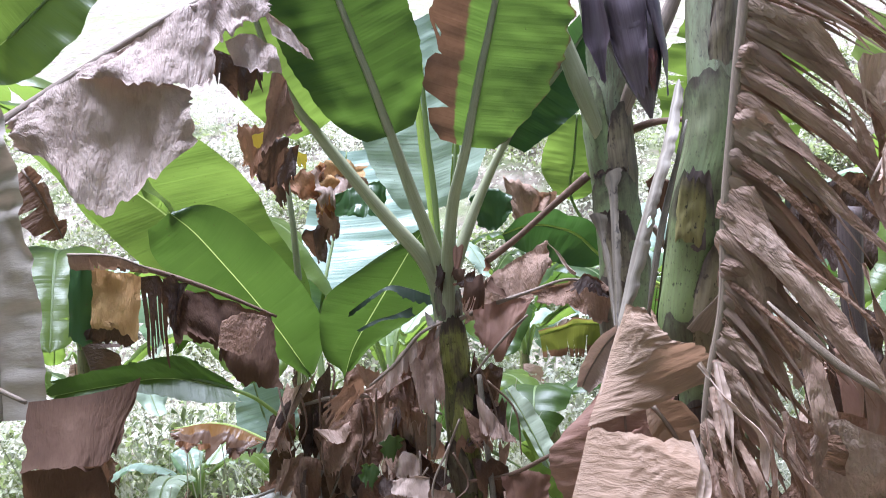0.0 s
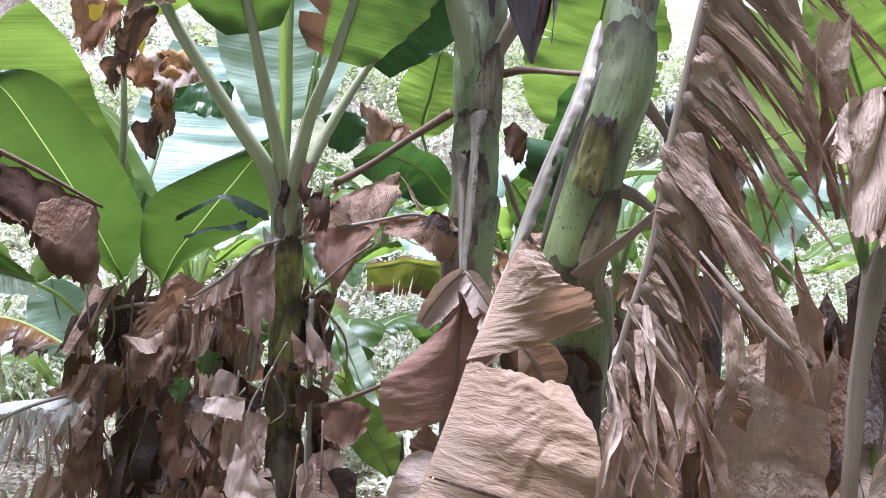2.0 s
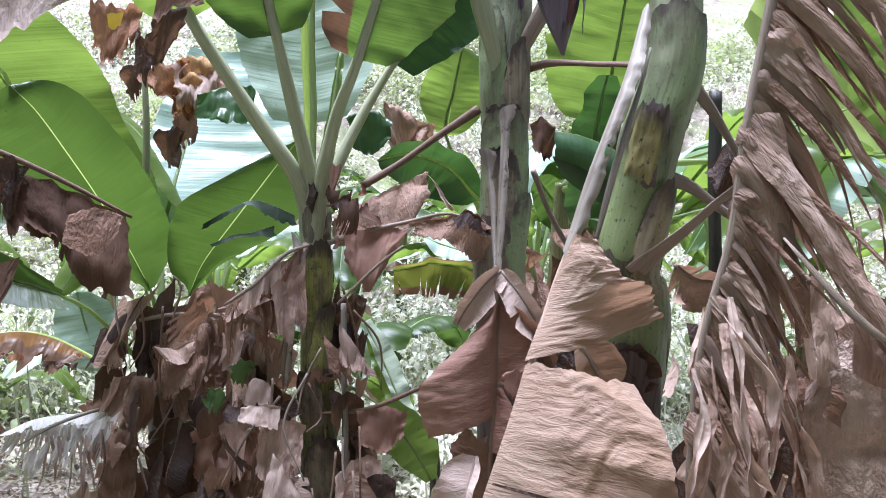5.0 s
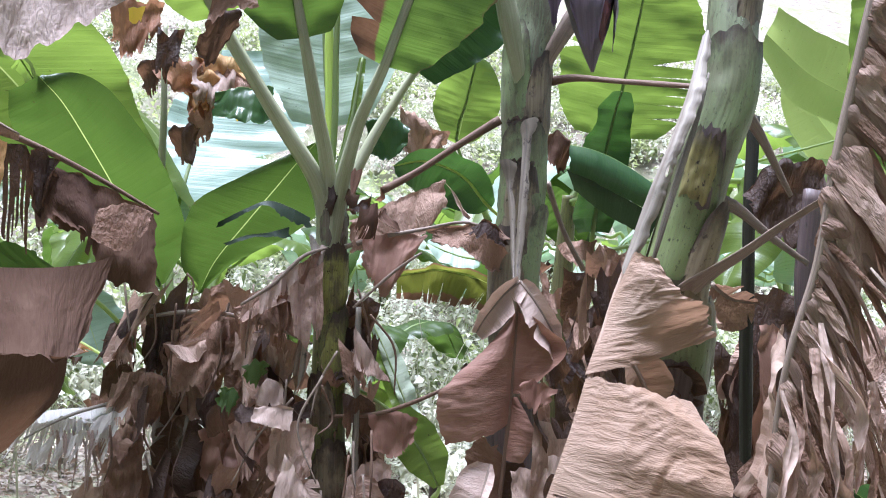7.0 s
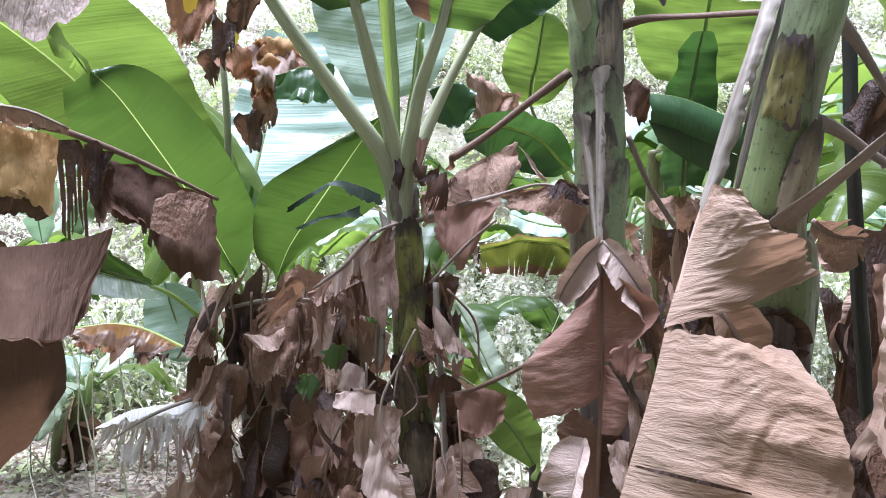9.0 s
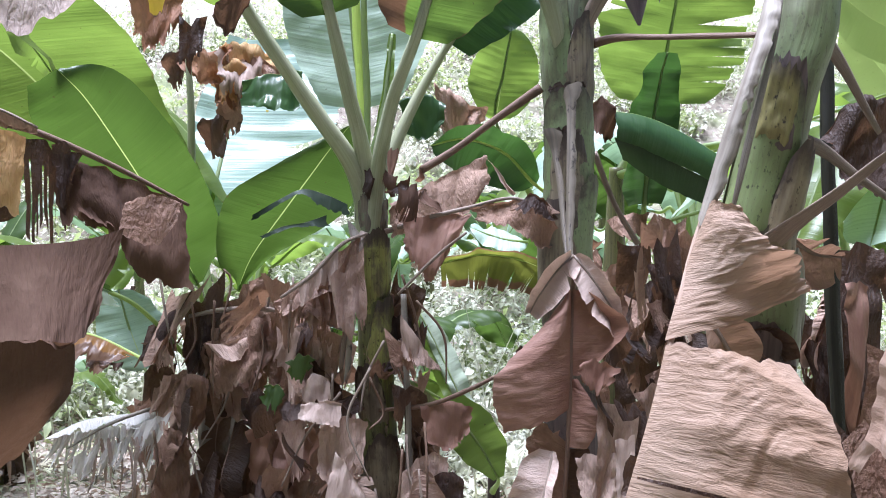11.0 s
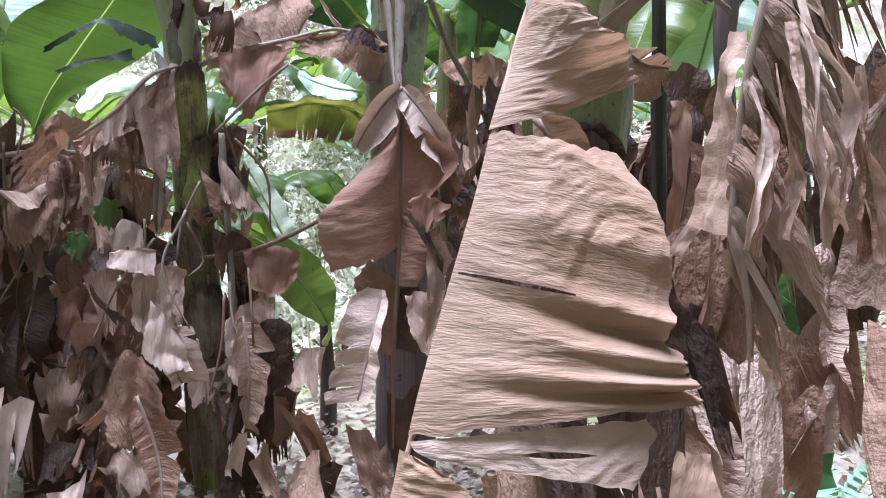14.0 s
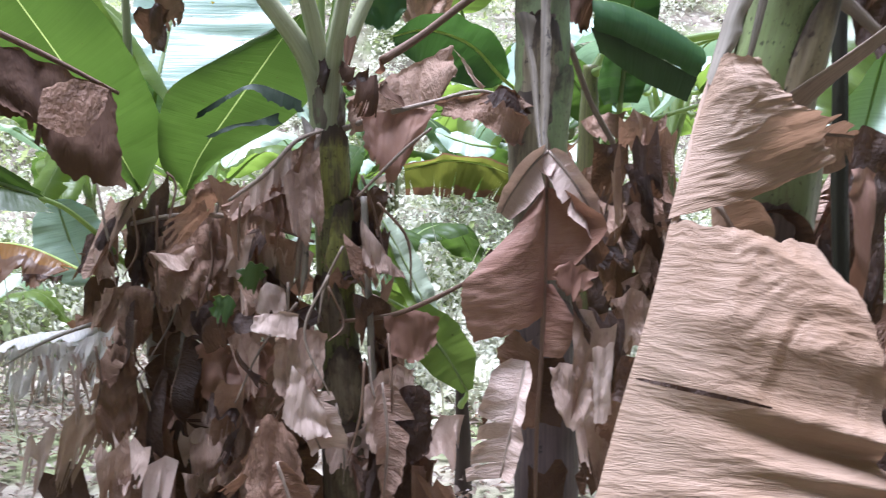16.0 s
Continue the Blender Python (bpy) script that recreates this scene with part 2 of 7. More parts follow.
def ground_material():
    n = Nodes("leaf_litter_soil")
    pos = n.add("NewGeometry").outputs[0]
    col = n.ramp(n.noise(pos, 3.0, 8.0, 0.7), (0.3, (0.10, 0.075, 0.055)), (0.5, (0.28, 0.235, 0.19)), (0.7, (0.46, 0.41, 0.35)))
    col = n.mix(n.ramp(n.noise(pos, 0.8, 3.0), (0.45, 0.0), (0.6, 0.7)), col, rgb(0.20, 0.25, 0.10))
    return n.surface(col, 0.8, n.bump(n.noise(pos, 14.0, 8.0, 0.7), 0.8, 0.03), spec=0.2)


def bush_material(name, a, b, glow):
    n = Nodes(name)
    r = n.add("NewGeometry").outputs["Random Per Island"]
    col = n.ramp(r, (0.0, a), (1.0, b))
    return n.surface(col, 0.45, None, rgb(*glow), 0.4, 0.4)


SOIL = ground_material()
LEAFY = bush_material("shrub_leaves", (0.05, 0.08, 0.03), (0.44, 0.46, 0.28), (0.45, 0.52, 0.2))
PALE_SCRUB = bush_material("dry_scrub", (0.30, 0.30, 0.19), (0.80, 0.78, 0.68), (0.75, 0.74, 0.6))
D_CRUMP = dead_blade("dead_leaf_crumpled", (0.2513, 0.1651, 0.126), (0.3965, 0.2845, 0.2262), (0.5514, 0.4255, 0.3523), stain=0.3, lumps=1.6)
D_YELLOW = dead_blade("dead_leaf_yellow", (0.384, 0.182, 0.0668), (0.588, 0.363, 0.156), (0.746, 0.534, 0.245), stain=0.35, through=0.4)
G_LEMON = green_blade("leaf_scrap_yellow", (0.55, 0.42, 0.05), (0.66, 0.50, 0.06), (0.75, 0.55, 0.05), dry=0.12)
D_WHITE = dead_blade("dead_leaf_white", (0.5262, 0.4708, 0.4266), (0.68, 0.6337, 0.5935), (0.8339, 0.7976, 0.7738), stain=0.25)
FERN = bush_material("fern_leaflets", (0.16, 0.30, 0.20), (0.30, 0.44, 0.33), (0.25, 0.42, 0.25))
D_CUP = dead_blade("dead_leaf_red_brown", (0.0468, 0.024, 0.01495), (0.0884, 0.048, 0.03105), (0.1534, 0.0936, 0.0644), stain=0.5, through=0.12, fibre=0.5, rough=0.9, lumps=0.2, vary=0.2, fold=0.8)
D_RED = dead_blade("dead_leaf_red", (0.173, 0.083, 0.059), (0.266, 0.145, 0.104), (0.386, 0.239, 0.183), stain=0.2, fibre=0.3, vary=0.3, fold=0.9)
D_SMOOTH = dead_blade("dead_leaf_smooth", (0.34, 0.221, 0.158), (0.458, 0.321, 0.246), (0.585, 0.442, 0.366), stain=0.25, fibre=0.14, vary=0.2)
D_ASH = dead_blade("dead_leaf_ashen", (0.311, 0.232, 0.195), (0.455, 0.351, 0.306), (0.61, 0.498, 0.448), stain=0.3, lumps=0.6, vary=0.3)
D_BONE = dead_blade("dead_leaf_bone", (0.36, 0.315, 0.285), (0.45, 0.40, 0.365), (0.54, 0.49, 0.455), stain=0.08, fibre=0.18, vary=0.2, fold=0.7)
LITTER = bush_material("litter_scraps", (0.06, 0.04, 0.03), (0.42, 0.35, 0.29), (0.3, 0.2, 0.14))


# ---- shapes ----
def lattice(x, y, seed):
    """Smooth value noise from -1 to 1 on arrays."""
    x, y = np.asarray(x, float), np.asarray(y, float)
    xi, yi = np.floor(x), np.floor(y)
    fx, fy = x - xi, y - yi
    fx, fy = fx * fx * (3 - 2 * fx), fy * fy * (3 - 2 * fy)

    def h(i, j):
        v = np.sin(i * 127.1 + j * 311.7 + seed * 74.7) * 43758.5453
        return 2 * (v - np.floor(v)) - 1

    top = h(xi, yi) * (1 - fx) + h(xi + 1, yi) * fx
    low = h(xi, yi + 1) * (1 - fx) + h(xi + 1, yi + 1) * fx
    return top * (1 - fy) + low * fy


def spline(points, count):
    """Even samples of a smooth curve through the points, and its length."""
    p = np.array(points, float)
    p = np.vstack([2 * p[0] - p[1], p, 2 * p[-1] - p[-2]])
    fine = []
    for i in range(1, len(p) - 2):
        for u in np.linspace(0, 1, 24, endpoint=False):
            a, b, c, d = p[i - 1:i + 3]
            fine.append(0.5 * (2 * b + (c - a) * u + (2 * a - 5 * b + 4 * c - d) * u * u + (3 * b - a - 3 * c + d) * u ** 3))
    fine.append(p[-2])
    fine = np.array(fine)
    d = np.concatenate([[0], np.cumsum(np.linalg.norm(np.diff(fine, axis=0), axis=1))])
    s = np.linspace(0, d[-1], count)
    return np.stack([np.interp(s, d, fine[:, k]) for k in range(3)], 1), d[-1]


def unit(v):
    return v / np.maximum(np.linalg.norm(v, axis=-1, keepdims=True), 1e-9)


def to_mesh(name, verts, faces, blade, rim):
    me = bpy.data.meshes.new(name)
    me.from_pydata([tuple(v) for v in verts], [], faces)
    loops = np.empty(len(me.loops), int)
    me.loops.foreach_get("vertex_index", loops)
    for label, data in (("Blade", blade), ("Rim", rim)):
        me.uv_layers.new(name=label).data.foreach_set("uv", np.asarray(data, float)[loops].ravel())
    me.polygons.foreach_set("use_smooth", np.ones(len(me.polygons), bool))
    me.update()
    return me


def part(name, me, material, parent, label=""):
    """One mesh under a thing or under a part."""
    ob = new(name, me)
    me.materials.append(material)
    ob.parent = parent
    ob.matrix_parent_inverse = parent.matrix_world.inverted() if parent.parent is None else Matrix()
    if label:
        tagged(ob, label)
    return ob


def thing(name, label, category, group="", kind=""):
    return tagged(new(name), label, category, group, kind)


def blade(mid, w, up=(0, 1, 0), fold=(8, 8), droop=(10, 10), shape=(0.0, 1.0), tears=(0, 0), cut=(0.1, 0.6), loose=25,
          gap=0.25, crumple=0.006, wave=0.012, ragged=0.03, sweep=0.12, twist=(0, 0), holes=0.0, fan=0.0, sag=0.0, roll=0.0, bulge=0.0, slit=None, along=False, prof=None, nu=60, nv=12, seed=1):
    """A leaf blade round its rib. Pairs give the side towards smaller x (else lower, else nearer) and the other side.
    fold, droop: degrees away from up at the rib and gained towards the rim; shape: the stretch of a whole leaf's outline that
    is left; tears: slits on each side, from the share cut of the width outwards; loose: degrees by which torn strips stray."""
    rng = np.random.default_rng(seed)
    line, length = spline(mid, 240)
    tang = unit(np.gradient(line, axis=0))
    grid_s = np.linspace(0, 1, 240)
    n0 = np.asarray(up, float)[None, :]
    norm = unit(n0 - (tang * n0).sum(1, keepdims=True) * tang)
    side = np.cross(tang, norm)
    tw = np.radians(np.interp(grid_s, [0, 1], twist))[:, None]
    norm, side = norm * np.cos(tw) + side * np.sin(tw), side * np.cos(tw) - norm * np.sin(tw)
    m = side.mean(0)
    k = 0 if abs(m[0]) > 0.35 else (2 if abs(m[2]) > abs(m[1]) else 1)
    flip = 1 if m[k] > 0 else -1
    verts, faces, uvb, uvr = [], [], [], []

    def at(a, s):
        return np.stack([np.interp(s, grid_s, a[:, c]) for c in range(3)], -1)

    for i in (0, 1):
        if w[i] <= 0:
            continue
        sg = (-1 if i == 0 else 1) * flip
        marks = np.sort(rng.uniform(0.05, 0.97, tears[i]))
        if tears[i] > 20:
            marks = 0.03 + 0.955 * (np.arange(tears[i]) + rng.uniform(0, 0.9, tears[i])) / tears[i]
        marks = np.concatenate([[0.0], marks, [1.0]])
        depth = rng.uniform(cut[0], cut[1], len(marks))
        for q in range(len(marks) - 1):
            b0, b1 = marks[q], marks[q + 1]
            if b1 - b0 < 0.004:
                continue
            cols = max(4, int(nu * (b1 - b0)) + 2)
            s0 = np.linspace(b0, b1, cols)
            j = np.linspace(0, 1, nv + 1)
            S, J = np.meshgrid(s0, j, indexing="ij")
            edge = np.linspace(-1, 1, cols)[:, None]
            flat_s = S
            if slit:
                x = np.clip((J - slit[1]) / (slit[2] - slit[1]), 0, 1)
                lens = 4 * x * (1 - x)
                S = S + np.where(S > slit[0], 1, -1) * slit[3] * lens * np.exp(-((S - slit[0]) / 0.05) ** 2)
            open_at = np.where(edge < 0, depth[q] if q > 0 else 9.0, depth[q + 1] if q < len(marks) - 2 else 9.0)
            away = np.clip((J - open_at) / np.maximum(1 - open_at, 0.05), 0, 1)
            S = S - edge * np.abs(edge) * away * gap * (b1 - b0) * 0.5
            f = np.clip(shape[0] + (shape[1] - shape[0]) * S, 0, 1)
            width = w[i] * np.sin(np.pi * f ** 0.85) ** 0.5
            if prof:
                one = prof[i] if isinstance(prof[0], tuple) else prof
                width = w[i] * np.interp(S, np.linspace(0, 1, len(one)), one)
            lean = sweep + (rng.normal(0, fan) if fan else 0.0)
            torn = tears[i] > 0
            width = width * (1 + ragged * lattice(S * length * 14, J * 0 + i * 7, seed)
                             + ragged * 0.7 * lattice(S * length * 55, J * 0 + 3.3, seed + 5))
            width = width * (1 + (rng.uniform(-2.5, 1.0) * ragged if torn else 0))
            V = J * width
            free = np.clip(J - min(depth[q], depth[q + 1]), 0, 1) if torn else 0 * J
            stray = rng.normal(0, loose) if torn else 0.0
            th = np.radians(fold[i] + droop[i] * J ** 1.3 + stray * free + 0.4 * stray * edge * free + roll * np.exp(-V / 0.022))
            P0, T0, N0, B0 = at(line, np.clip(S, 0, 1)), at(tang, np.clip(S, 0, 1)), at(norm, np.clip(S, 0, 1)), at(side, np.clip(S, 0, 1))
            out = sg * B0 * np.cos(th)[..., None] - N0 * np.sin(th)[..., None]
            up_n = N0 * np.cos(th)[..., None] + sg * B0 * np.sin(th)[..., None]
            dv = np.diff(V, axis=1, prepend=0)
            pos = P0 + np.cumsum(out * dv[..., None], axis=1) + T0 * (lean * V)[..., None]
            pos[..., 2] -= sag * V * V / w[i]
            u = S * length
            bend = wave * J * np.sin(u * 17 + 3 * lattice(u * 5, V * 2, seed + 2)) + crumple * 1.4 * J ** 0.5 * lattice(u * 22, V * 5, seed + 3)
            bend = bend + crumple * J ** 0.5 * (1 - 2 * np.abs(lattice(u * 9 + V * 6, V * 11 - u * 3, seed + 4)))
            bend = bend + crumple * 0.4 * lattice(u * 58, V * 9, seed + 9) * np.minimum(1, J * 4)
            if bulge:
                bend = bend + bulge * J ** 1.1 * (lattice(u * 8 - V * 2, V * 3, seed + 21) + 0.5 * (1 - 2 * np.abs(lattice(u * 14 - V * 3, V * 4, seed + 22)))) + bulge * 0.16 * np.minimum(1, J * 5) * lattice(u * 45 + 3 * lattice(u * 6, V * 6, seed + 24), V * 7, seed + 23)
            pos = pos + up_n * bend[..., None]
            base = len(verts)
            verts.extend(pos.reshape(-1, 3))
            uvb.extend(np.stack([sg * V + seed * 0.11, u + seed * 0.37] if along else [u + seed * 0.37, sg * V + seed * 0.11], -1).reshape(-1, 2))
            uvr.extend(np.stack([S + (2.0 if i == 0 else 0.0), J], -1).reshape(-1, 2))
            hole = lattice(u * 16, V * 22, seed + 8) + 0.5 * lattice(u * 41, V * 47, seed + 6) if holes else None
            for a in range(cols - 1):
                for b in range(nv):
                    if slit and flat_s[a, b] <= slit[0] < flat_s[a + 1, b] and max(lens[a, b], lens[a, b + 1]) > 0.01:
                        continue
                    if holes and hole[a, b] > 1.5 - holes * 1.5 * (0.4 + J[a, b]):
                        continue
                    v = base + a * (nv + 1) + b
                    quad = (v, v + nv + 1, v + nv + 2, v + 1)
                    faces.append(quad if sg > 0 else quad[::-1])
    return to_mesh("blade", verts, faces, uvb, uvr)


def tube(points, radii, sides=9, flat=1.0, groove=0.0, up=(0, -1, 0), rough=0.0, seed=0, step=0.03, cap=True):
    """A tapering stalk along a curve; flat squeezes it, groove hollows its upper side."""
    count = max(6, int(spline(points, 8)[1] / step))
    line, length = spline(points, count)
    tang = unit(np.gradient(line, axis=0))
    r = np.interp(np.linspace(0, 1, count), np.linspace(0, 1, len(radii)), radii)
    n0 = np.asarray(up, float)[None, :]
    norm = unit(n0 - (tang * n0).sum(1, keepdims=True) * tang)
    side = np.cross(tang, norm)
    ang = np.linspace(0, 2 * np.pi, sides, endpoint=False)
    s = np.linspace(0, length, count)
    A, S = np.meshgrid(ang, s)
    R = r[:, None] * (1 + rough * lattice(S * 9, A * 1.3, seed))
    ca, sa = np.cos(A), np.sin(A)
    dent = 1 - groove * np.clip(ca, 0, 1) ** 2
    pos = line[:, None] + norm[:, None] * (R * flat * ca * dent)[..., None] + side[:, None] * (R * sa)[..., None]
    faces = []
    for i in range(count - 1):
        for k in range(sides):
            a, b = i * sides + k, i * sides + (k + 1) % sides
            faces.append((a, b, b + sides, a + sides))
    if cap:
        faces.append(tuple(range(sides))[::-1])
        faces.append(tuple((count - 1) * sides + k for k in range(sides)))
    uv = np.stack([S + seed * 0.3, A / 6.28 * 0.35], -1).reshape(-1, 2)
    return to_mesh("stalk", pos.reshape(-1, 3), faces, uv, uv)


def pseudostem(axis, radii, seed=0, sides=36):
    """A trunk of wrapped leaf bases: the round is broken by long overlapping seams that wind up it."""
    line, length = spline(axis, max(20, int(spline(axis, 8)[1] / 0.025)))
    count = len(line)
    tang = unit(np.gradient(line, axis=0))
    norm = unit(np.array([[0, -1, 0]]) - tang * -tang[:, 1:2])
    side = np.cross(tang, norm)
    r = np.interp(np.linspace(0, 1, count), np.linspace(0, 1, len(radii)), radii)
    A, S = np.meshgrid(np.linspace(0, 2 * np.pi, sides, endpoint=False), np.linspace(0, length, count))
    saw = np.mod(A * 3 / (2 * np.pi) + S * 0.9 + 0.12 * lattice(S * 4, A * 0, seed), 1.0)
    R = r[:, None] * (0.95 + 0.07 * saw + 0.02 * lattice(S * 7, A * 2, seed))
    pos = line[:, None] + norm[:, None] * (R * np.cos(A))[..., None] + side[:, None] * (R * np.sin(A))[..., None]
    faces = [(i * sides + k, i * sides + (k + 1) % sides, (i + 1) * sides + (k + 1) % sides, (i + 1) * sides + k)
             for i in range(count - 1) for k in range(sides)]
    faces += [tuple(range(sides))[::-1], tuple((count - 1) * sides + k for k in range(sides))]
    uv = np.stack([S + seed * 0.7, A * 0.12], -1).reshape(-1, 2)
    return to_mesh("pseudostem", pos.reshape(-1, 3), faces, uv, uv)


def sheath(axis, radii, z0, z1, centre, half, lift=0.012, flare=0.01, seed=0, point=0.65, flat=0.45):
    """An old leaf base round part of a trunk, from height z0 to z1; its ragged top narrows and stands off.
    centre: degrees round the trunk, 0 faces -y, positive towards +x."""
    line, length = spline(axis, 200)
    run = np.linspace(0, 1, 200)
    up_way = 1 if line[-1, 2] > line[0, 2] else -1
    s0, s1 = (float(np.interp(z * up_way, line[:, 2] * up_way, run)) for z in (z0, z1))
    tang = unit(np.gradient(line, axis=0))
    norm = unit(np.array([[0, -1, 0]]) - tang * -tang[:, 1:2])
    side = np.cross(tang, norm)
    nu, nv = 26, 18
    S, J = np.meshgrid(np.linspace(s0, s1, nu), np.linspace(-1, 1, nv), indexing="ij")
    f = (S - s0) / (s1 - s0)
    arch = flat + (1 - flat) * np.sqrt(np.maximum(0.0, 1 - np.abs(J) ** 2.4))
    S = s0 + (S - s0) * arch + f * (0.012 * lattice(J * 5, f * 2, seed) + 0.016 * lattice(J * 11, f, seed + 7)) / length
    span = half * (1 - 0.45 * point * np.clip(f, 0, 1) ** 2.2) * (1 + 0.06 * lattice(f * 6, J, seed + 1))
    A = np.radians(centre + span * J)
    idx = np.clip(S, 0, 1)

    def at(a):
        return np.stack([np.interp(idx, np.linspace(0, 1, 200), a[:, c]) for c in range(3)], -1)

    R = np.interp(idx, np.linspace(0, 1, len(radii)), radii)
    R = R - 0.006 + (lift + 0.006) * (0.35 + 0.65 * (1 - np.abs(J) ** 3)) * np.minimum(1, f * 2.5) + flare * f ** 4 + 0.004 * lattice(f * 9, J * 4, seed + 2)
    out = at(norm) * np.cos(A)[..., None] - at(side) * np.sin(A)[..., None] * -1
    pos = at(line) + out * R[..., None]
    faces = [(a * nv + b, a * nv + b + 1, (a + 1) * nv + b + 1, (a + 1) * nv + b) for a in range(nu - 1) for b in range(nv - 1)]
    uv = np.stack([S * length + seed, A * 0.12 + seed * 0.3], -1).reshape(-1, 2)
    me = to_mesh("sheath", pos.reshape(-1, 3), faces, uv, np.stack([f, np.abs(J)], -1).reshape(-1, 2))
    return me


def leaf(plant, mid, w, mat, rib=None, rib_mat=S_GREEN, stalk_pts=(), name="leaf", label="", **kw):
    """A leaf with its rib; stalk_pts lead from the trunk to the blade's base."""
    ob = part(name, blade(mid, w, **kw), mat, plant, label)
    r = rib or (0.016, 0.004)
    pts = list(stalk_pts) + list(mid)
    n_st = len(stalk_pts)
    rad = [r[0] * (1.1 + 1.0 * (1 - k / n_st) ** 1.5) for k in range(n_st)] + list(np.linspace(r[0], r[1], len(mid))) if n_st else list(np.linspace(r[0], r[1], len(mid)))
    part("midrib", tube(pts, rad, 8, 0.8, 0.35 if n_st else 0.1, kw.get("up", (0, 1, 0)), 0.05, kw.get("seed", 1)), rib_mat, ob)
    return ob


def dead(plant, mid, w, mat, rib=(0.009, 0.004), rib_mat=S_DRY, stalk_pts=(), label="", **kw):
    opts = dict(crumple=0.007, wave=0.008, ragged=0.05, sweep=0.25, tears=(4, 4), cut=(0.1, 0.7), loose=28, fold=(35, 35), droop=(40, 40), nv=14, nu=70)
    opts.update(kw)
    return leaf(plant, mid, w, mat, rib, rib_mat, stalk_pts, "dead_leaf", label, **opts)


def rag_mesh(p0, p1, height, hang=(0, 0, -1), folds=7.0, depth=0.03, taper=(0.0, 0.0), slits=0.0, ragged=0.25, bow=0.0, nu=26, nv=16, seed=1):
    """A dry sheet that hangs from the line p0 - p1 like torn cloth: sharp lengthwise folds, an angular lower edge, slits."""
    rng = np.random.default_rng(seed)
    a, b, down = np.array(p0, float), np.array(p1, float), unit(np.array(hang, float))
    along = b - a
    wide = float(np.linalg.norm(along))
    face = unit(np.cross(along, down))
    if face[1] > 0:
        face = -face
    U, V = np.meshgrid(np.linspace(0, 1, nu), np.linspace(0, 1, nv), indexing="ij")
    knots = rng.uniform(1 - ragged * 2, 1.0, max(4, int(wide * 22) + 3))
    low = np.interp(U, np.linspace(0, 1, len(knots)), knots) * (1 + 0.04 * lattice(U * wide * 70, U * 0, seed))
    drop = height * V * low
    brow = np.interp(U, np.linspace(0, 1, 6), rng.uniform(-0.5, 1.0, 6)) * min(0.06, height * 0.2)
    drop = drop + brow * (1 - V)
    u = (U - 0.5) * wide
    shift = np.where(U < 0.5, taper[0], taper[1]) * np.abs(U - 0.5) * 2 * wide * 0.5 * V
    u = u - np.sign(U - 0.5) * shift
    ph = u * folds + 0.5 * lattice(u * 3, drop * 2, seed + 1) + rng.uniform(0, 9)
    tri = 2 * np.abs(2 * (ph - np.floor(ph + 0.5))) - 1
    off = depth * tri * (0.25 + 0.75 * V) + depth * 0.9 * lattice(u * 5, drop * 5, seed + 2) * V + bow * V * V
    off = off + 0.25 * depth * (1 - 2 * np.abs(lattice(u * 13 + drop * 7, drop * 9, seed + 3)))
    sway = depth * 0.8 * lattice(drop * 6, U * 2, seed + 4) * V
    pos = (a + b) / 2 + unit(along) * (u + sway)[..., None] + down * drop[..., None] + face * off[..., None]
    faces = []
    open_at = 1.0 - slits * (0.55 + 0.45 * lattice(np.arange(nu) * 0.9, np.zeros(nu), seed + 5))
    gate = lattice(np.arange(nu) * 7.3, np.ones(nu), seed + 6) > 0.25
    for i in range(nu - 1):
        for j in range(nv - 1):
            if slits and gate[i] and V[i, j] > open_at[i]:
                continue
            k = i * nv + j
            faces.append((k, k + nv, k + nv + 1, k + 1))
    uv = np.stack([u + seed * 0.37, drop + seed * 0.11], -1).reshape(-1, 2)
    return to_mesh("rag", pos.reshape(-1, 3), faces, uv, np.stack([U, V], -1).reshape(-1, 2))


def rag(plant, p0, p1, height, mat, label="", **kw):
    return part("dead_leaf", rag_mesh(p0, p1, height, **kw), mat, plant, label)


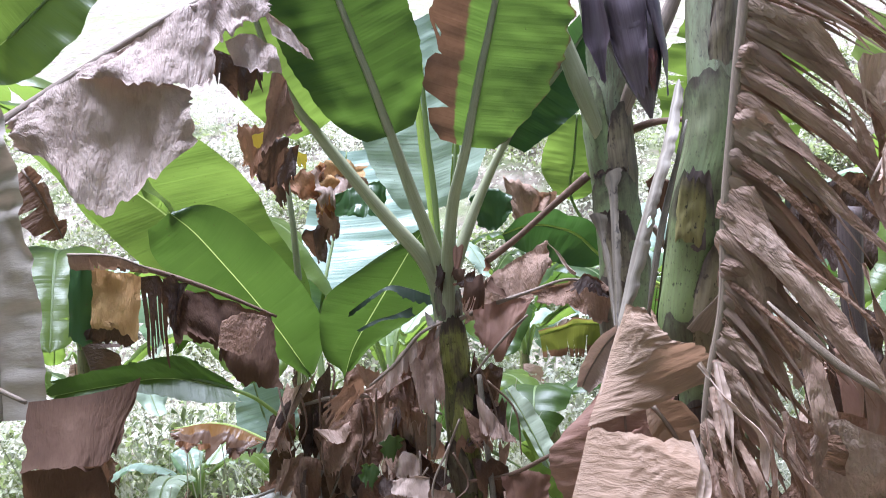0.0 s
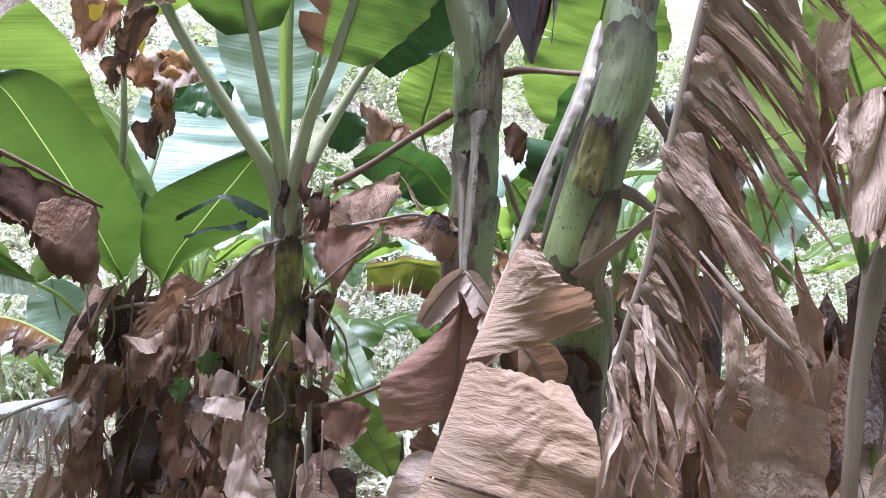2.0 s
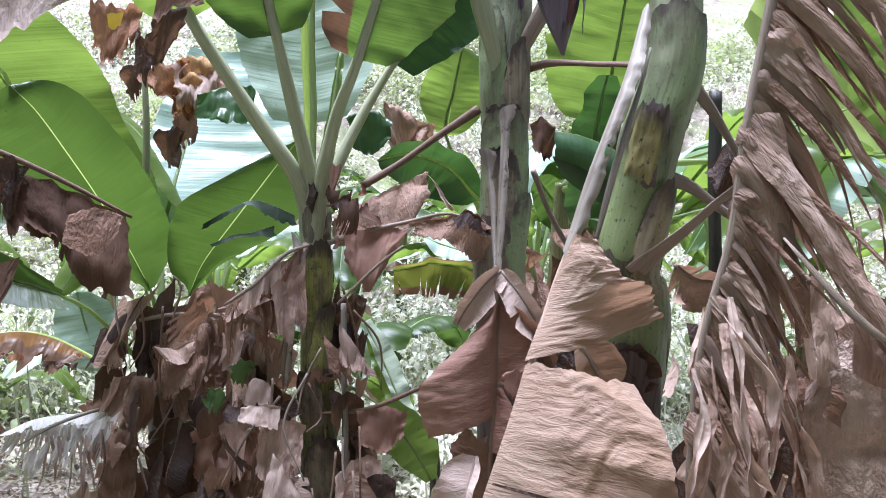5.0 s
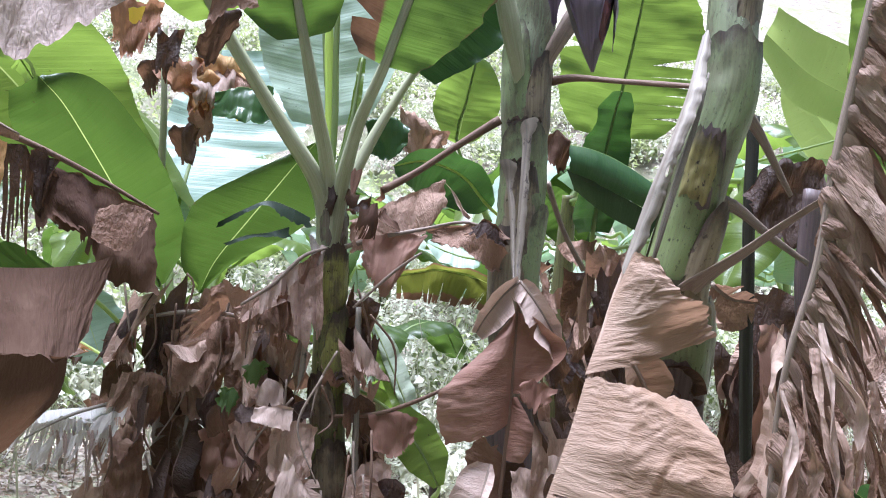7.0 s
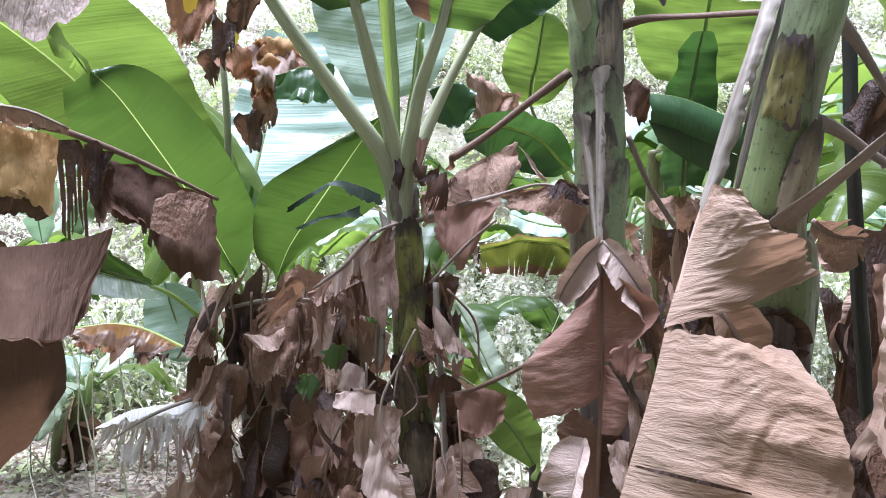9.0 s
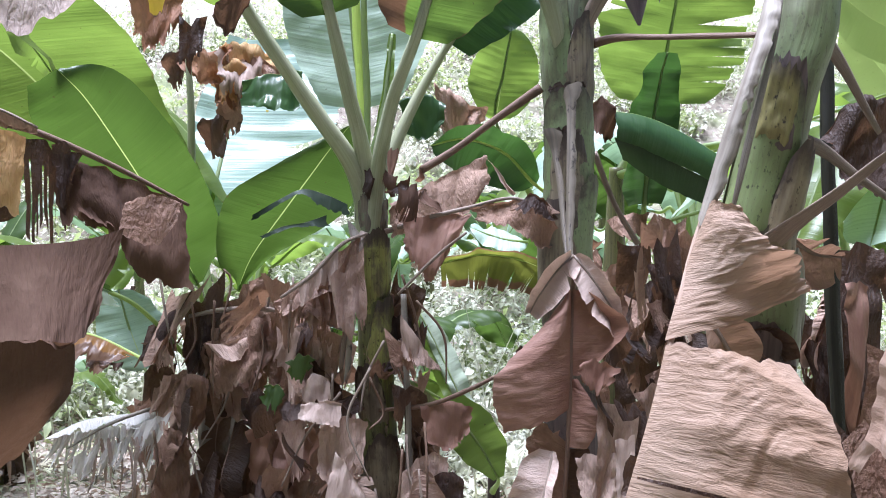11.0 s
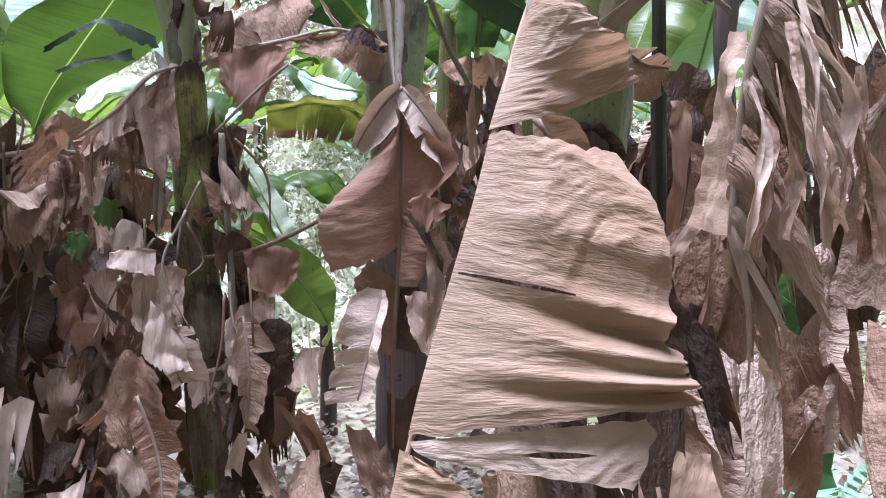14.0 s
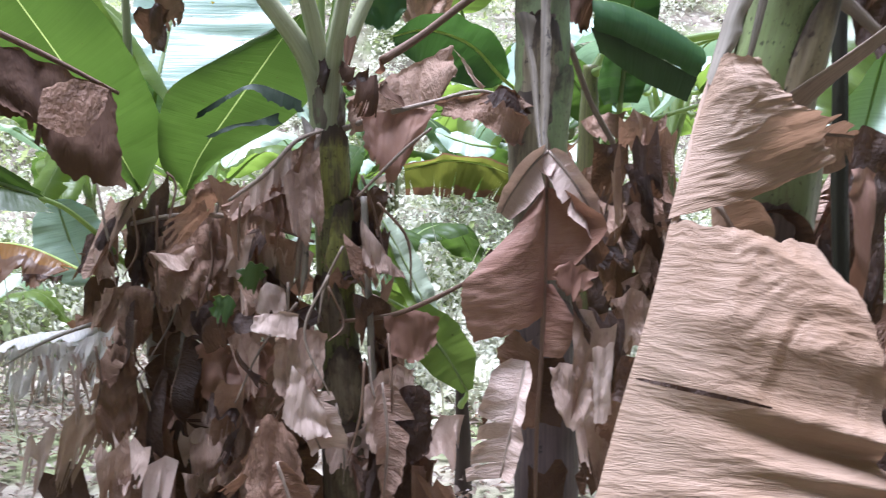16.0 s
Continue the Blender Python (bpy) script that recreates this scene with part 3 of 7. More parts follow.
def flap(plant, top, low, mat, label="", bulge=0.02, pleat=0.004, ragged=0.04, slits=0.0, nu=44, nv=30, seed=1, name="dead_leaf"):
    """A dry piece of blade stretched between an upper and a lower edge, buckled and with uneven rims."""
    a, wide = spline(top, nu)
    b, _ = spline(low, nu)
    U, V = np.meshgrid(np.linspace(0, 1, nu), np.linspace(0, 1, nv), indexing="ij")
    tall = float(np.linalg.norm(b - a, axis=1).mean())
    reach = V * (1 + ragged * lattice(U * wide * 40, U * 0, seed) + ragged * 0.6 * lattice(U * wide * 110, U * 0 + 2, seed)) + (1 - V) * ragged * 0.7 * lattice(U * wide * 45, U * 0 + 5, seed)
    pos = a[:, None] * (1 - reach[..., None]) + b[:, None] * reach[..., None]
    along = unit(b - a)[:, None]
    across = unit(np.gradient((a + b) / 2, axis=0))[:, None]
    face = unit(np.cross(across, along))
    pos = pos + across * ((ragged * 0.5 * wide) * (2 * np.abs(U - 0.5)) ** 6 * lattice(V * tall * 45, V * 0, seed + 1))[..., None]
    u, v = U * wide, V * tall
    body = np.minimum(1, 6 * np.minimum(V + 0.1, 1.1 - V))
    off = bulge * (lattice(u * 7, v * 5, seed + 2) + 0.6 * (1 - 2 * np.abs(lattice(u * 10 + v * 4, v * 7 - u * 2, seed + 3)))) * body
    off = off + pleat * lattice(u * 55, v * 6, seed + 4) + pleat * 0.8 * lattice(u * 26, v * 30, seed + 5)
    pos = pos + face * off[..., None]
    open_at = 1.0 - slits * (0.5 + 0.5 * lattice(np.arange(nu) * 0.9, np.zeros(nu), seed + 6))
    gate = lattice(np.arange(nu) * 7.3, np.ones(nu), seed + 7) > 0.3
    faces = [(i * nv + j, (i + 1) * nv + j, (i + 1) * nv + j + 1, i * nv + j + 1) for i in range(nu - 1) for j in range(nv - 1)
             if not (slits and gate[i] and V[i, j] > open_at[i])]
    uv = np.stack([u + seed * 0.37, v + seed * 0.11], -1).reshape(-1, 2)
    return part(name, to_mesh("flap", pos.reshape(-1, 3), faces, uv, np.stack([U, V], -1).reshape(-1, 2)), mat, plant, label)


def sheet(plant, rib, rim, mat, label="", roll=0.0, wrinkle=0.004, swell=0.012, ragged=0.02, slits=(), cup=0.0, bias=0.0, crests=(), nu=90, nv=50, seed=1, name="dead_leaf"):
    """Half a blade between its rib and its rim: fine wrinkles run from rib to rim, the rib side rolls back, and slits gape.
    slits: (share along, from, to, width); cup: how far the middle stands off the chord."""
    a, tall = spline(rib, nu)
    b, _ = spline(rim, nu)
    U, V = np.meshgrid(np.linspace(0, 1, nu), np.linspace(0, 1, nv), indexing="ij")
    wide = float(np.linalg.norm(b - a, axis=1).mean())
    u, v = U * tall, V * wide
    reach = V * (1 + ragged * lattice(u * 30, U * 0, seed) + ragged * 0.6 * lattice(u * 95, U * 0 + 2, seed))
    shift = np.zeros_like(U)
    for at, v0, v1, gape in slits:
        x = np.clip((V - v0) / (v1 - v0), 0, 1)
        shift = shift + np.where(U > at, 1, -1) * gape * 4 * x * (1 - x) * np.exp(-((U - at) / 0.06) ** 2)
    ends = ragged * 0.5 * (lattice(v * 26, V * 0 + 4, seed) + 0.5 * lattice(v * 70, V * 0 + 6, seed)) * (np.exp(-U / 0.05) - np.exp(-(1 - U) / 0.05))
    S = np.clip(U + shift, -0.02, 1.02) + ends

    def at_row(c):
        row = np.linspace(0, 1, nu)
        g = np.stack([np.interp(S, row, c[:, k]) for k in range(3)], -1)
        past = np.clip(S - 1, 0, None)[..., None] * (c[-1] - c[-2]) * (nu - 1) + np.clip(S, None, 0)[..., None] * (c[1] - c[0]) * (nu - 1)
        return g + past

    B = np.stack([np.interp(np.linspace(0, 1, nu) + bias * np.sin(np.pi * np.linspace(0, 1, nu)), np.linspace(0, 1, nu), b[:, k]) for k in range(3)], -1)
    A, B = at_row(a), at_row(B)
    pos = A * (1 - reach[..., None]) + B * reach[..., None]
    face = unit(np.cross(np.gradient((a + b) / 2, axis=0), b - a))
    face = np.where(face[:, 1:2] > 0, -face, face)[:, None]
    warp = 2.2 * lattice(u * 7, v * 7, seed + 1) + v * 9
    grow = np.minimum(1, V * 3) * (0.35 + 0.65 * V)
    off = swell * (lattice(u * 6 - v * 2, v * 3.5, seed + 2) + 0.5 * (1 - 2 * np.abs(lattice(u * 11 - v * 3, v * 4, seed + 3)))) * grow
    off = off + wrinkle * (lattice(u * 30 + warp, v * 15, seed + 4) + 0.7 * (1 - 2 * np.abs(lattice(u * 52 + warp * 1.6, v * 24, seed + 5)))) * grow * (0.3 + np.abs(lattice(u * 5, v * 6, seed + 8)) * 1.6)
    off = off + wrinkle * 0.35 * lattice(u * 110 + warp, v * 24, seed + 6) * np.minimum(1, V * 6)
    off = off + cup * 4 * V * (1 - V) - roll * np.exp(-v / 0.018)
    for at, high, broad, tilt in crests:
        off = off + high * V ** 1.5 * np.exp(-((U - at - tilt * (1 - V) + 0.02 * lattice(v * 9, v * 0, seed + 11)) / broad) ** 2)
    pos = pos + face * off[..., None]
    faces = []
    for i in range(nu - 1):
        for j in range(nv - 1):
            if any(U[i, j] <= at < U[i + 1, j] and v0 < V[i, j] < v1 for at, v0, v1, gape in slits):
                continue
            k = i * nv + j
            faces.append((k, k + nv, k + nv + 1, k + 1))
    uv = np.stack([u + seed * 0.37, v + seed * 0.11], -1).reshape(-1, 2)
    return part(name, to_mesh("sheet", pos.reshape(-1, 3), faces, uv, np.stack([U, V], -1).reshape(-1, 2)), mat, plant, label)


def shred(plant, spine, count, length, aim, wide, mat, label, seed, spread=0.25, lean=0.0, face=(0, -1, 0), stiff=0.0):
    """A dead half-blade torn to strips: each leaves the rib, sags under its weight, folds along its middle and frays out.
    length, aim: pairs for the rib's first and last end; aim in degrees below the level; stiff: 1 gives straight strips that taper to a point."""
    rng = np.random.default_rng(seed)
    line, total = spline(spine, 200)
    verts, faces, uvb, uvr = [], [], [], []
    nl, across = 20, 5
    at = 0.0
    for i in range(count):
        s = np.clip((i + rng.uniform(-0.4, 0.4)) / count, 0, 1)
        p = line[int(s * 199)].copy()
        ln = (length[0] + (length[1] - length[0]) * s) * rng.uniform(0.5, 1.3)
        ang = radians(aim[0] + (aim[1] - aim[0]) * s + rng.normal(0, 9 - 4 * stiff))
        sag = radians(rng.uniform(8, 38 - 8 * stiff))
        yaw = rng.normal(lean, spread)
        w0 = total / count * rng.uniform(0.35, 0.9) * wide
        tw, tw1 = rng.normal(0, 0.25), rng.normal(0, 0.55 + 0.3 * stiff)
        crease = rng.uniform(0.1, 0.6)
        base = len(verts)
        for k in range(nl + 1):
            f = k / nl
            a = ang + sag * f ** 1.2 + 0.12 * (1 - 0.8 * stiff) * math.sin(f * 9 + i)
            d = np.array([math.cos(a) * math.cos(yaw), math.cos(a) * math.sin(yaw) + 0.08 * (1 - 0.6 * stiff) * math.sin(f * 6 + i * 1.7), -math.sin(a)])
            if k:
                p = p + d * ln / nl
            n0 = unit(np.array(face, float))
            side = unit(np.cross(d, n0))
            t = tw + tw1 * f * f
            side, n1 = side * math.cos(t) + n0 * math.sin(t), n0 * math.cos(t) - side * math.sin(t)
            hw = w0 * (1.1 - 0.5 * f ** 0.7 + 0.25 * math.sin(f * 7 + i * 2.3) * f) * (1 - max(0, f - 0.75) * 3.4) * min(1, 0.25 + f * 6)
            hw = hw * (1 - stiff) + stiff * w0 * (1.15 - 1.08 * f ** 1.15) * (1 + 0.12 * math.sin(f * 8 + i * 2.3)) * min(1, 0.5 + f * 6)
            for c in range(across):
                x = c / (across - 1) * 2 - 1
                jag = 1 + 0.05 * rng.normal()
                verts.append(p + side * x * hw * jag + n1 * (crease * hw * (1 - abs(x)) + (0.25 - 0.17 * stiff) * hw * math.sin(c * 2.1 + f * 11 + i)))
                uvb.append((x * hw + i * 0.21, f * ln + seed * 0.3))
                uvr.append((f, abs(x)))
        for k in range(nl):
            for c in range(across - 1):
                v = base + k * across + c
                faces.append((v, v + 1, v + across + 1, v + across))
    return part("dead_leaf", to_mesh("shred", verts, faces, uvb, uvr), mat, plant, label)


def streamer(plant, mid, w, mat, twist, seed, label="twisted pale dead strip"):
    """A narrow torn strip that hangs free, turns on itself and ends in a small flag."""
    return part("dead_leaf", blade(mid, (w, w), up=(0.1, 1, 0), fold=(25, 35), droop=(40, 40), prof=(0.35, 0.5, 0.6, 0.75, 1.1, 1.6, 1.9, 0.9), sweep=0.3, twist=twist, crumple=0.004, wave=0.003, ragged=0.12, nu=50, nv=6, seed=seed, along=True), mat, plant, label)


def rags(plant, count, axis_a, axis_b, spread, size, mats, seed, clear=0.0):
    """Torn dead sheets that hang round the camera's side of a trunk."""
    rng = np.random.default_rng(seed)
    a, b = np.array(axis_a), np.array(axis_b)
    for i in range(count):
        c = a + (b - a) * (i + rng.uniform(0, 1)) / count
        phi = rng.uniform(-3.3, 0.15)
        if clear and abs(phi + np.pi / 2) < clear:
            phi += clear * 1.5 * (1 if phi > -np.pi / 2 else -1)
        d = np.array([np.cos(phi), np.sin(phi), 0])
        q = c + d * spread * rng.uniform(0.3, 1.0)
        yaw = rng.normal(0, 0.6)
        wide = size * rng.uniform(0.35, 1.0)
        s = np.array([np.cos(yaw), np.sin(yaw), rng.normal(0, 0.35)]) * wide / 2
        hang = (rng.normal(0, 0.16), rng.normal(-0.05, 0.16), -1)
        tp = rng.uniform(-0.15, 0.75, 2)
        rag(plant, q - s, q + s, size * rng.uniform(0.7, 1.7), mats[int(rng.integers(len(mats)))], hang=hang, folds=rng.uniform(4, 11), depth=rng.uniform(0.015, 0.05),
            taper=(tp[0], tp[1]), slits=rng.uniform(0, 0.5), ragged=rng.uniform(0.1, 0.4), bow=rng.uniform(-0.08, 0.08), seed=int(rng.integers(1, 9999)))


def skirt(plant, count, axis_a, axis_b, spread, size, mats, seed, clear=0.0):
    """Dead leaf ends that hang round a trunk between two heights."""
    rng = np.random.default_rng(seed)
    a, b = np.array(axis_a), np.array(axis_b)
    for i in range(count):
        c = a + (b - a) * (i + rng.uniform(0, 1)) / count
        phi = rng.uniform(0, 2 * np.pi) if rng.uniform() < 0.3 else rng.uniform(-3.1, -0.05)
        if clear and abs(phi + np.pi / 2) < clear:
            phi += clear * 1.6 * (1 if phi > -np.pi / 2 else -1)
        d = np.array([np.cos(phi), np.sin(phi), 0])
        r = spread * rng.uniform(0.35, 1.0)
        ln = size * rng.uniform(0.5, 1.25)
        p0 = c + d * r * 0.5 + [0, 0, ln * 0.2]
        sway = rng.normal(0, 0.06, 3)
        mid = [p0, p0 + d * r * 0.25 + [0, 0, -ln * 0.25] + sway * 0.5, p0 + d * r * 0.3 + [0, 0, -ln * 0.65] + sway, p0 + d * r * 0.25 + [0, 0, -ln] - sway]
        wd = size * rng.uniform(0.2, 0.42)
        one = rng.uniform()
        dead(plant, mid, (wd * rng.uniform(0.5, 1) * (one > 0.3) * (1.5 if one > 0.65 else 1), wd * rng.uniform(0.5, 1) * (one < 0.65) * (1.5 if one < 0.3 else 1)), mats[rng.integers(len(mats))], up=tuple(d + rng.normal(0, 0.5, 3)), rib=(0.0035, 0.0015), rib_mat=S_BROWN,
             fold=(rng.uniform(-10, 50), rng.uniform(-10, 50)), droop=(rng.uniform(-30, 60), rng.uniform(-30, 60)), prof=((1.0, 0.9, 0.55, 0.15), (0.25, 0.7, 1.0, 0.85), (0.6, 1.0, 0.8, 0.45), (0.9, 0.6, 0.8, 0.3))[int(rng.integers(4))], ragged=0.07, sag=0.15, tears=(int(rng.integers(1, 4)), int(rng.integers(1, 4))),
             crumple=0.006, wave=0.006, twist=(rng.uniform(-40, 40), rng.uniform(-40, 40)), nu=30, nv=11, seed=int(rng.integers(1, 9999)))


def wild_plant(x, y, height, leaves, reach, seed, mats, stem_mat=P_STEM, dry=4, toward=None, w=0.28, label="banana plant with arching green leaves", lean=0.1):
    """A whole banana plant that stands further off."""
    rng = np.random.default_rng(seed)
    plant = thing("banana_plant", label, "banana plant", "banana grove")
    base = np.array([x, y, ground_height(x, y) - 0.03])
    top = base + [rng.normal(0, lean), rng.normal(0, lean), height]
    axis = [tuple(base), tuple(base + (top - base) * 0.5 + rng.normal(0, 0.03, 3)), tuple(top)]
    part("pseudostem", pseudostem(axis, (0.11, 0.09, 0.055), seed), stem_mat, plant)
    for i in range(leaves):
        phi = i * 2.4 + rng.uniform(-0.4, 0.4) + seed
        d = np.array([np.cos(phi), np.sin(phi), 0])
        L = reach * rng.uniform(0.75, 1.15)
        rise = rng.uniform(0.35, 0.95)
        z = np.array([0, 0, 1.0])
        st = [tuple(top - z * 0.15), tuple(top + d * L * 0.1 + z * L * 0.16 * rise * 2)]
        m = [top + d * L * 0.18 + z * L * 0.30 * rise, top + d * L * 0.45 + z * L * 0.55 * rise, top + d * L * 0.75 + z * L * 0.52 * rise, top + d * L * 1.0 + z * L * (0.50 * rise - 0.3)]
        leaf(plant, [tuple(q) for q in m], (w * rng.uniform(0.8, 1.2), w * rng.uniform(0.8, 1.2)), mats[rng.integers(len(mats))], (0.016, 0.004), S_GREEN, st, up=(0.05, 0.03, 1), fold=(-14, -14), droop=(55, 55),
             tears=(int(rng.integers(0, 7)), int(rng.integers(0, 7))), cut=(0.3, 0.9), loose=14, gap=0.15, wave=0.02, crumple=0.008, nu=44, nv=8, seed=int(rng.integers(1, 9999)))
    if dry:
        skirt(plant, dry, tuple(base + (top - base) * 0.95), tuple(base + (top - base) * 0.4), 0.22, 0.6, (D_PINK, D_GREY, D_DARK), seed + 50)
    return plant


def ground_height(x, y):
    """The grove's floor is flat; past it the land rises as a scrubby slope."""
    rise = max(0.0, y - 11.0)
    return -0.2 + 0.03 * math.sin(x * 2.1) * math.cos(y * 1.7) + 0.6 * rise * min(1.0, rise / 8)


# ---- ground and slope ----
def build_ground():
    xs = np.concatenate([np.linspace(-400, -16, 12), np.linspace(-14, 14, 57), np.linspace(16, 400, 12)])
    ys = np.concatenate([np.linspace(-300, -8, 8), np.linspace(-6, 30, 73), np.linspace(34, 60, 8), [120, 400]])
    verts = [(x, y, ground_height(x, min(y, 60)) + 0.05 * float(lattice(x * 1.3, y * 1.3, 3))) for x in xs for y in ys]
    ny = len(ys)
    faces = [(i * ny + j, (i + 1) * ny + j, (i + 1) * ny + j + 1, i * ny + j + 1) for i in range(len(xs) - 1) for j in range(ny - 1)]
    me = bpy.data.meshes.new("ground")
    me.from_pydata(verts, [], faces)
    me.polygons.foreach_set("use_smooth", np.ones(len(faces), bool))
    me.materials.append(SOIL)
    tagged(new("ground", me), "soil covered with dry leaf litter, rising to a slope", "ground", kind="structure")


def scatter(name, label, category, places, size, material, seed, flat=0.5, droop=0.25):
    """Many small folded leaves in one mesh."""
    rng = np.random.default_rng(seed)
    p = np.array(places, float)
    n = len(p)
    l = (size * rng.uniform(0.5, 1.5, n))[:, None]
    wd = l * rng.uniform(0.22, 0.4, n)[:, None]
    a, tilt = rng.uniform(0, 2 * np.pi, n), rng.normal(0, flat, n)
    d = np.stack([np.cos(a) * np.cos(tilt), np.sin(a) * np.cos(tilt), np.sin(tilt)], -1)
    s = unit(np.stack([-np.sin(a), np.cos(a), rng.normal(0, 0.5, n)], -1))
    lift = np.cross(d, s) * wd * rng.uniform(0.1, 0.6, n)[:, None]
    verts = np.stack([p, p + d * l * 0.45 + s * wd + lift, p + d * l * 0.5, p + d * l * 0.45 - s * wd + lift, p + d * l - (0, 0, droop) * l], 1).reshape(-1, 3)
    tri = np.array([(0, 2, 1), (0, 3, 2), (1, 2, 4), (2, 3, 4)])
    faces = (tri[None] + 5 * np.arange(n)[:, None, None]).reshape(-1, 3)
    me = bpy.data.meshes.new(name)
    me.from_pydata(verts.tolist(), [], faces.tolist())
    me.materials.append(material)
    return tagged(new(name, me), label, category, kind="stuff")


build_ground()
rng = np.random.default_rng(4)
spots = []
for i in range(64000):
    x, y = rng.uniform(-5.5, 6), rng.uniform(-5.0, 11.0)
    spots.append((x, y, ground_height(x, y) + 0.05 + abs(rng.normal(0, 0.04))))
scatter("leaf_litter", "dry pale and brown banana leaf scraps on the soil", "leaf litter", spots, 0.055, LITTER, 5, 0.35, 0.05)

spots, pale = [], []
for i in range(900):
    x, y = rng.uniform(-13, 14), 10.2 + 14 * rng.uniform() ** 1.5
    r = rng.uniform(0.4, 1.3)
    z = ground_height(x, y)
    target = spots if rng.uniform() < 0.33 else pale
    v = unit(rng.normal(0, 1, (220, 3)))
    q = r * rng.uniform(0.45, 1.05, 220)
    target.extend(zip(x + v[:, 0] * q, y + v[:, 1] * q, z + np.abs(v[:, 2]) * q * 1.2))
for i in range(170):
    x, y, r = rng.uniform(0.1, 3.4), rng.uniform(6.8, 10.4), rng.uniform(0.15, 0.4)
    for k in range(60):
        v = rng.normal(0, 1, 3)
        v /= np.linalg.norm(v)
        pale.append((x + v[0] * r, y + v[1] * r, ground_height(x, y) + abs(v[2]) * r))
scatter("shrubs", "light green leafy shrubs on the slope behind the grove", "shrub", spots, 0.12, LEAFY, 6, 0.6)
scatter("dry_scrub", "pale dry scrub and grass on the slope", "scrub", pale, 0.095, PALE_SCRUB, 7, 0.7)

def sticks(count, seed):
    """Thin dry stems and twigs of the undergrowth, in one mesh."""
    rng = np.random.default_rng(seed)
    verts, faces = [], []
    for i in range(count):
        x, y = rng.uniform(-4.5, 5.5), rng.uniform(6.2, 11.5)
        base = np.array([x, y, ground_height(x, y)])
        tip = base + [rng.normal(0, 0.45), rng.normal(0, 0.3), rng.uniform(0.3, 1.5)]
        r = rng.uniform(0.004, 0.012)
        b = len(verts)
        for p, q in ((base, r), ((base + tip) / 2 + rng.normal(0, 0.05, 3), r * 0.8), (tip, r * 0.3)):
            verts += [tuple(p + (q * math.cos(a), q * math.sin(a), 0)) for a in (0, 2.1, 4.2)]
        faces += [(b + k * 3 + m, b + k * 3 + (m + 1) % 3, b + k * 3 + 3 + (m + 1) % 3, b + k * 3 + 3 + m) for k in (0, 1) for m in (0, 1, 2)]
    me = bpy.data.meshes.new("dry_stems")
    me.from_pydata(verts, [], faces)
    me.materials.append(PALE_SCRUB)
    tagged(new("dry_stems", me), "thin dry stems and twigs in the undergrowth", "twigs", kind="stuff")


sticks(420, 9)

# ---- middle plant with fanned stalks ----
plant_c = thing("banana_plant", "young banana plant with fanned stalks and a dead-leaf skirt", "banana plant", "banana grove")
C_AXIS = [(0.11, 4.86, -0.25), (0.09, 4.84, 0.26), (0.06, 4.82, 0.81), (0.04, 4.81, 1.52), (0.04, 4.80, 1.64), (0.03, 4.80, 1.82), (0.02, 4.80, 1.97)]
C_RAD = (0.115, 0.10, 0.092, 0.082, 0.075, 0.07, 0.045)
part("pseudostem", pseudostem(C_AXIS, C_RAD, 3), P_STEM, plant_c, "green and yellow trunk with black stains")
for s0, s1, c, h, mt, sd in ((1.3, 1.67, 10, 105, P_MOSS, 1), (0.8, 1.08, -40, 75, P_BARE, 2), (0.9, 1.38, 40, 90, P_MOSS, 3), (0.4, 0.78, 10, 85, P_BARE, 4), (0.2, 0.5, 60, 80, P_HOOD, 8), (-0.15, 0.46, -5, 125, P_BARE, 7), (1.62, 1.86, -35, 55, P_SHEATH, 9), (1.64, 1.8, 55, 45, P_SHEATH, 10), (1.6, 1.95, 70, 80, P_PALE, 5), (1.6, 1.98, -60, 70, P_PALE, 6)):
    part("sheath", sheath(C_AXIS, C_RAD, s0, s1, c, h, seed=sd), mt, plant_c, "split leaf base")
# stalks and blades
leaf(plant_c, [(-0.52, 4.62, 2.63), (-0.64, 4.50, 2.85), (-0.72, 4.40, 3.12), (-0.76, 4.30, 3.44)], (0.26, 0.24), G_FRESH, (0.026, 0.008), S_PALE,
     [(0.02, 4.79, 1.57), (-0.00, 4.78, 1.81), (-0.06, 4.74, 1.97), (-0.19, 4.70, 2.15), (-0.34, 4.66, 2.36)], up=(0.2, 1, 0.5), fold=(-5, 5), droop=(10, -10), shape=(0.04, 0.75), seed=11)
leaf(plant_c, [(-0.15, 4.55, 2.56), (-0.22, 4.45, 2.82), (-0.30, 4.35, 3.09), (-0.39, 4.25, 3.43), (-0.45, 4.15, 3.71)], (0.33, 0.30), G_BACKLIT, (0.022, 0.008), S_PALE,
     [(0.02, 4.78, 1.69), (0.01, 4.75, 1.92), (-0.02, 4.70, 2.07), (-0.07, 4.64, 2.25)], up=(-0.1, 1, 0.35), fold=(8, 12), droop=(12, -14), shape=(0.03, 0.95), seed=12)
leaf(plant_c, [(0.20, 4.50, 2.46), (0.28, 4.42, 2.73), (0.38, 4.34, 3.04), (0.48, 4.25, 3.36), (0.56, 4.20, 3.65)], (0.30, 0.36), G_BURNT, (0.021, 0.007), S_PALE,
     [(0.03, 4.77, 1.59), (0.05, 4.74, 1.82), (0.07, 4.68, 2.01), (0.12, 4.60, 2.24)], up=(0.05, 1, 0.3), fold=(4, 4), droop=(8, 10), shape=(0.03, 0.95), tears=(6, 0), cut=(0.5, 0.85), loose=8, gap=0.4, holes=0.12, ragged=0.06, seed=13)
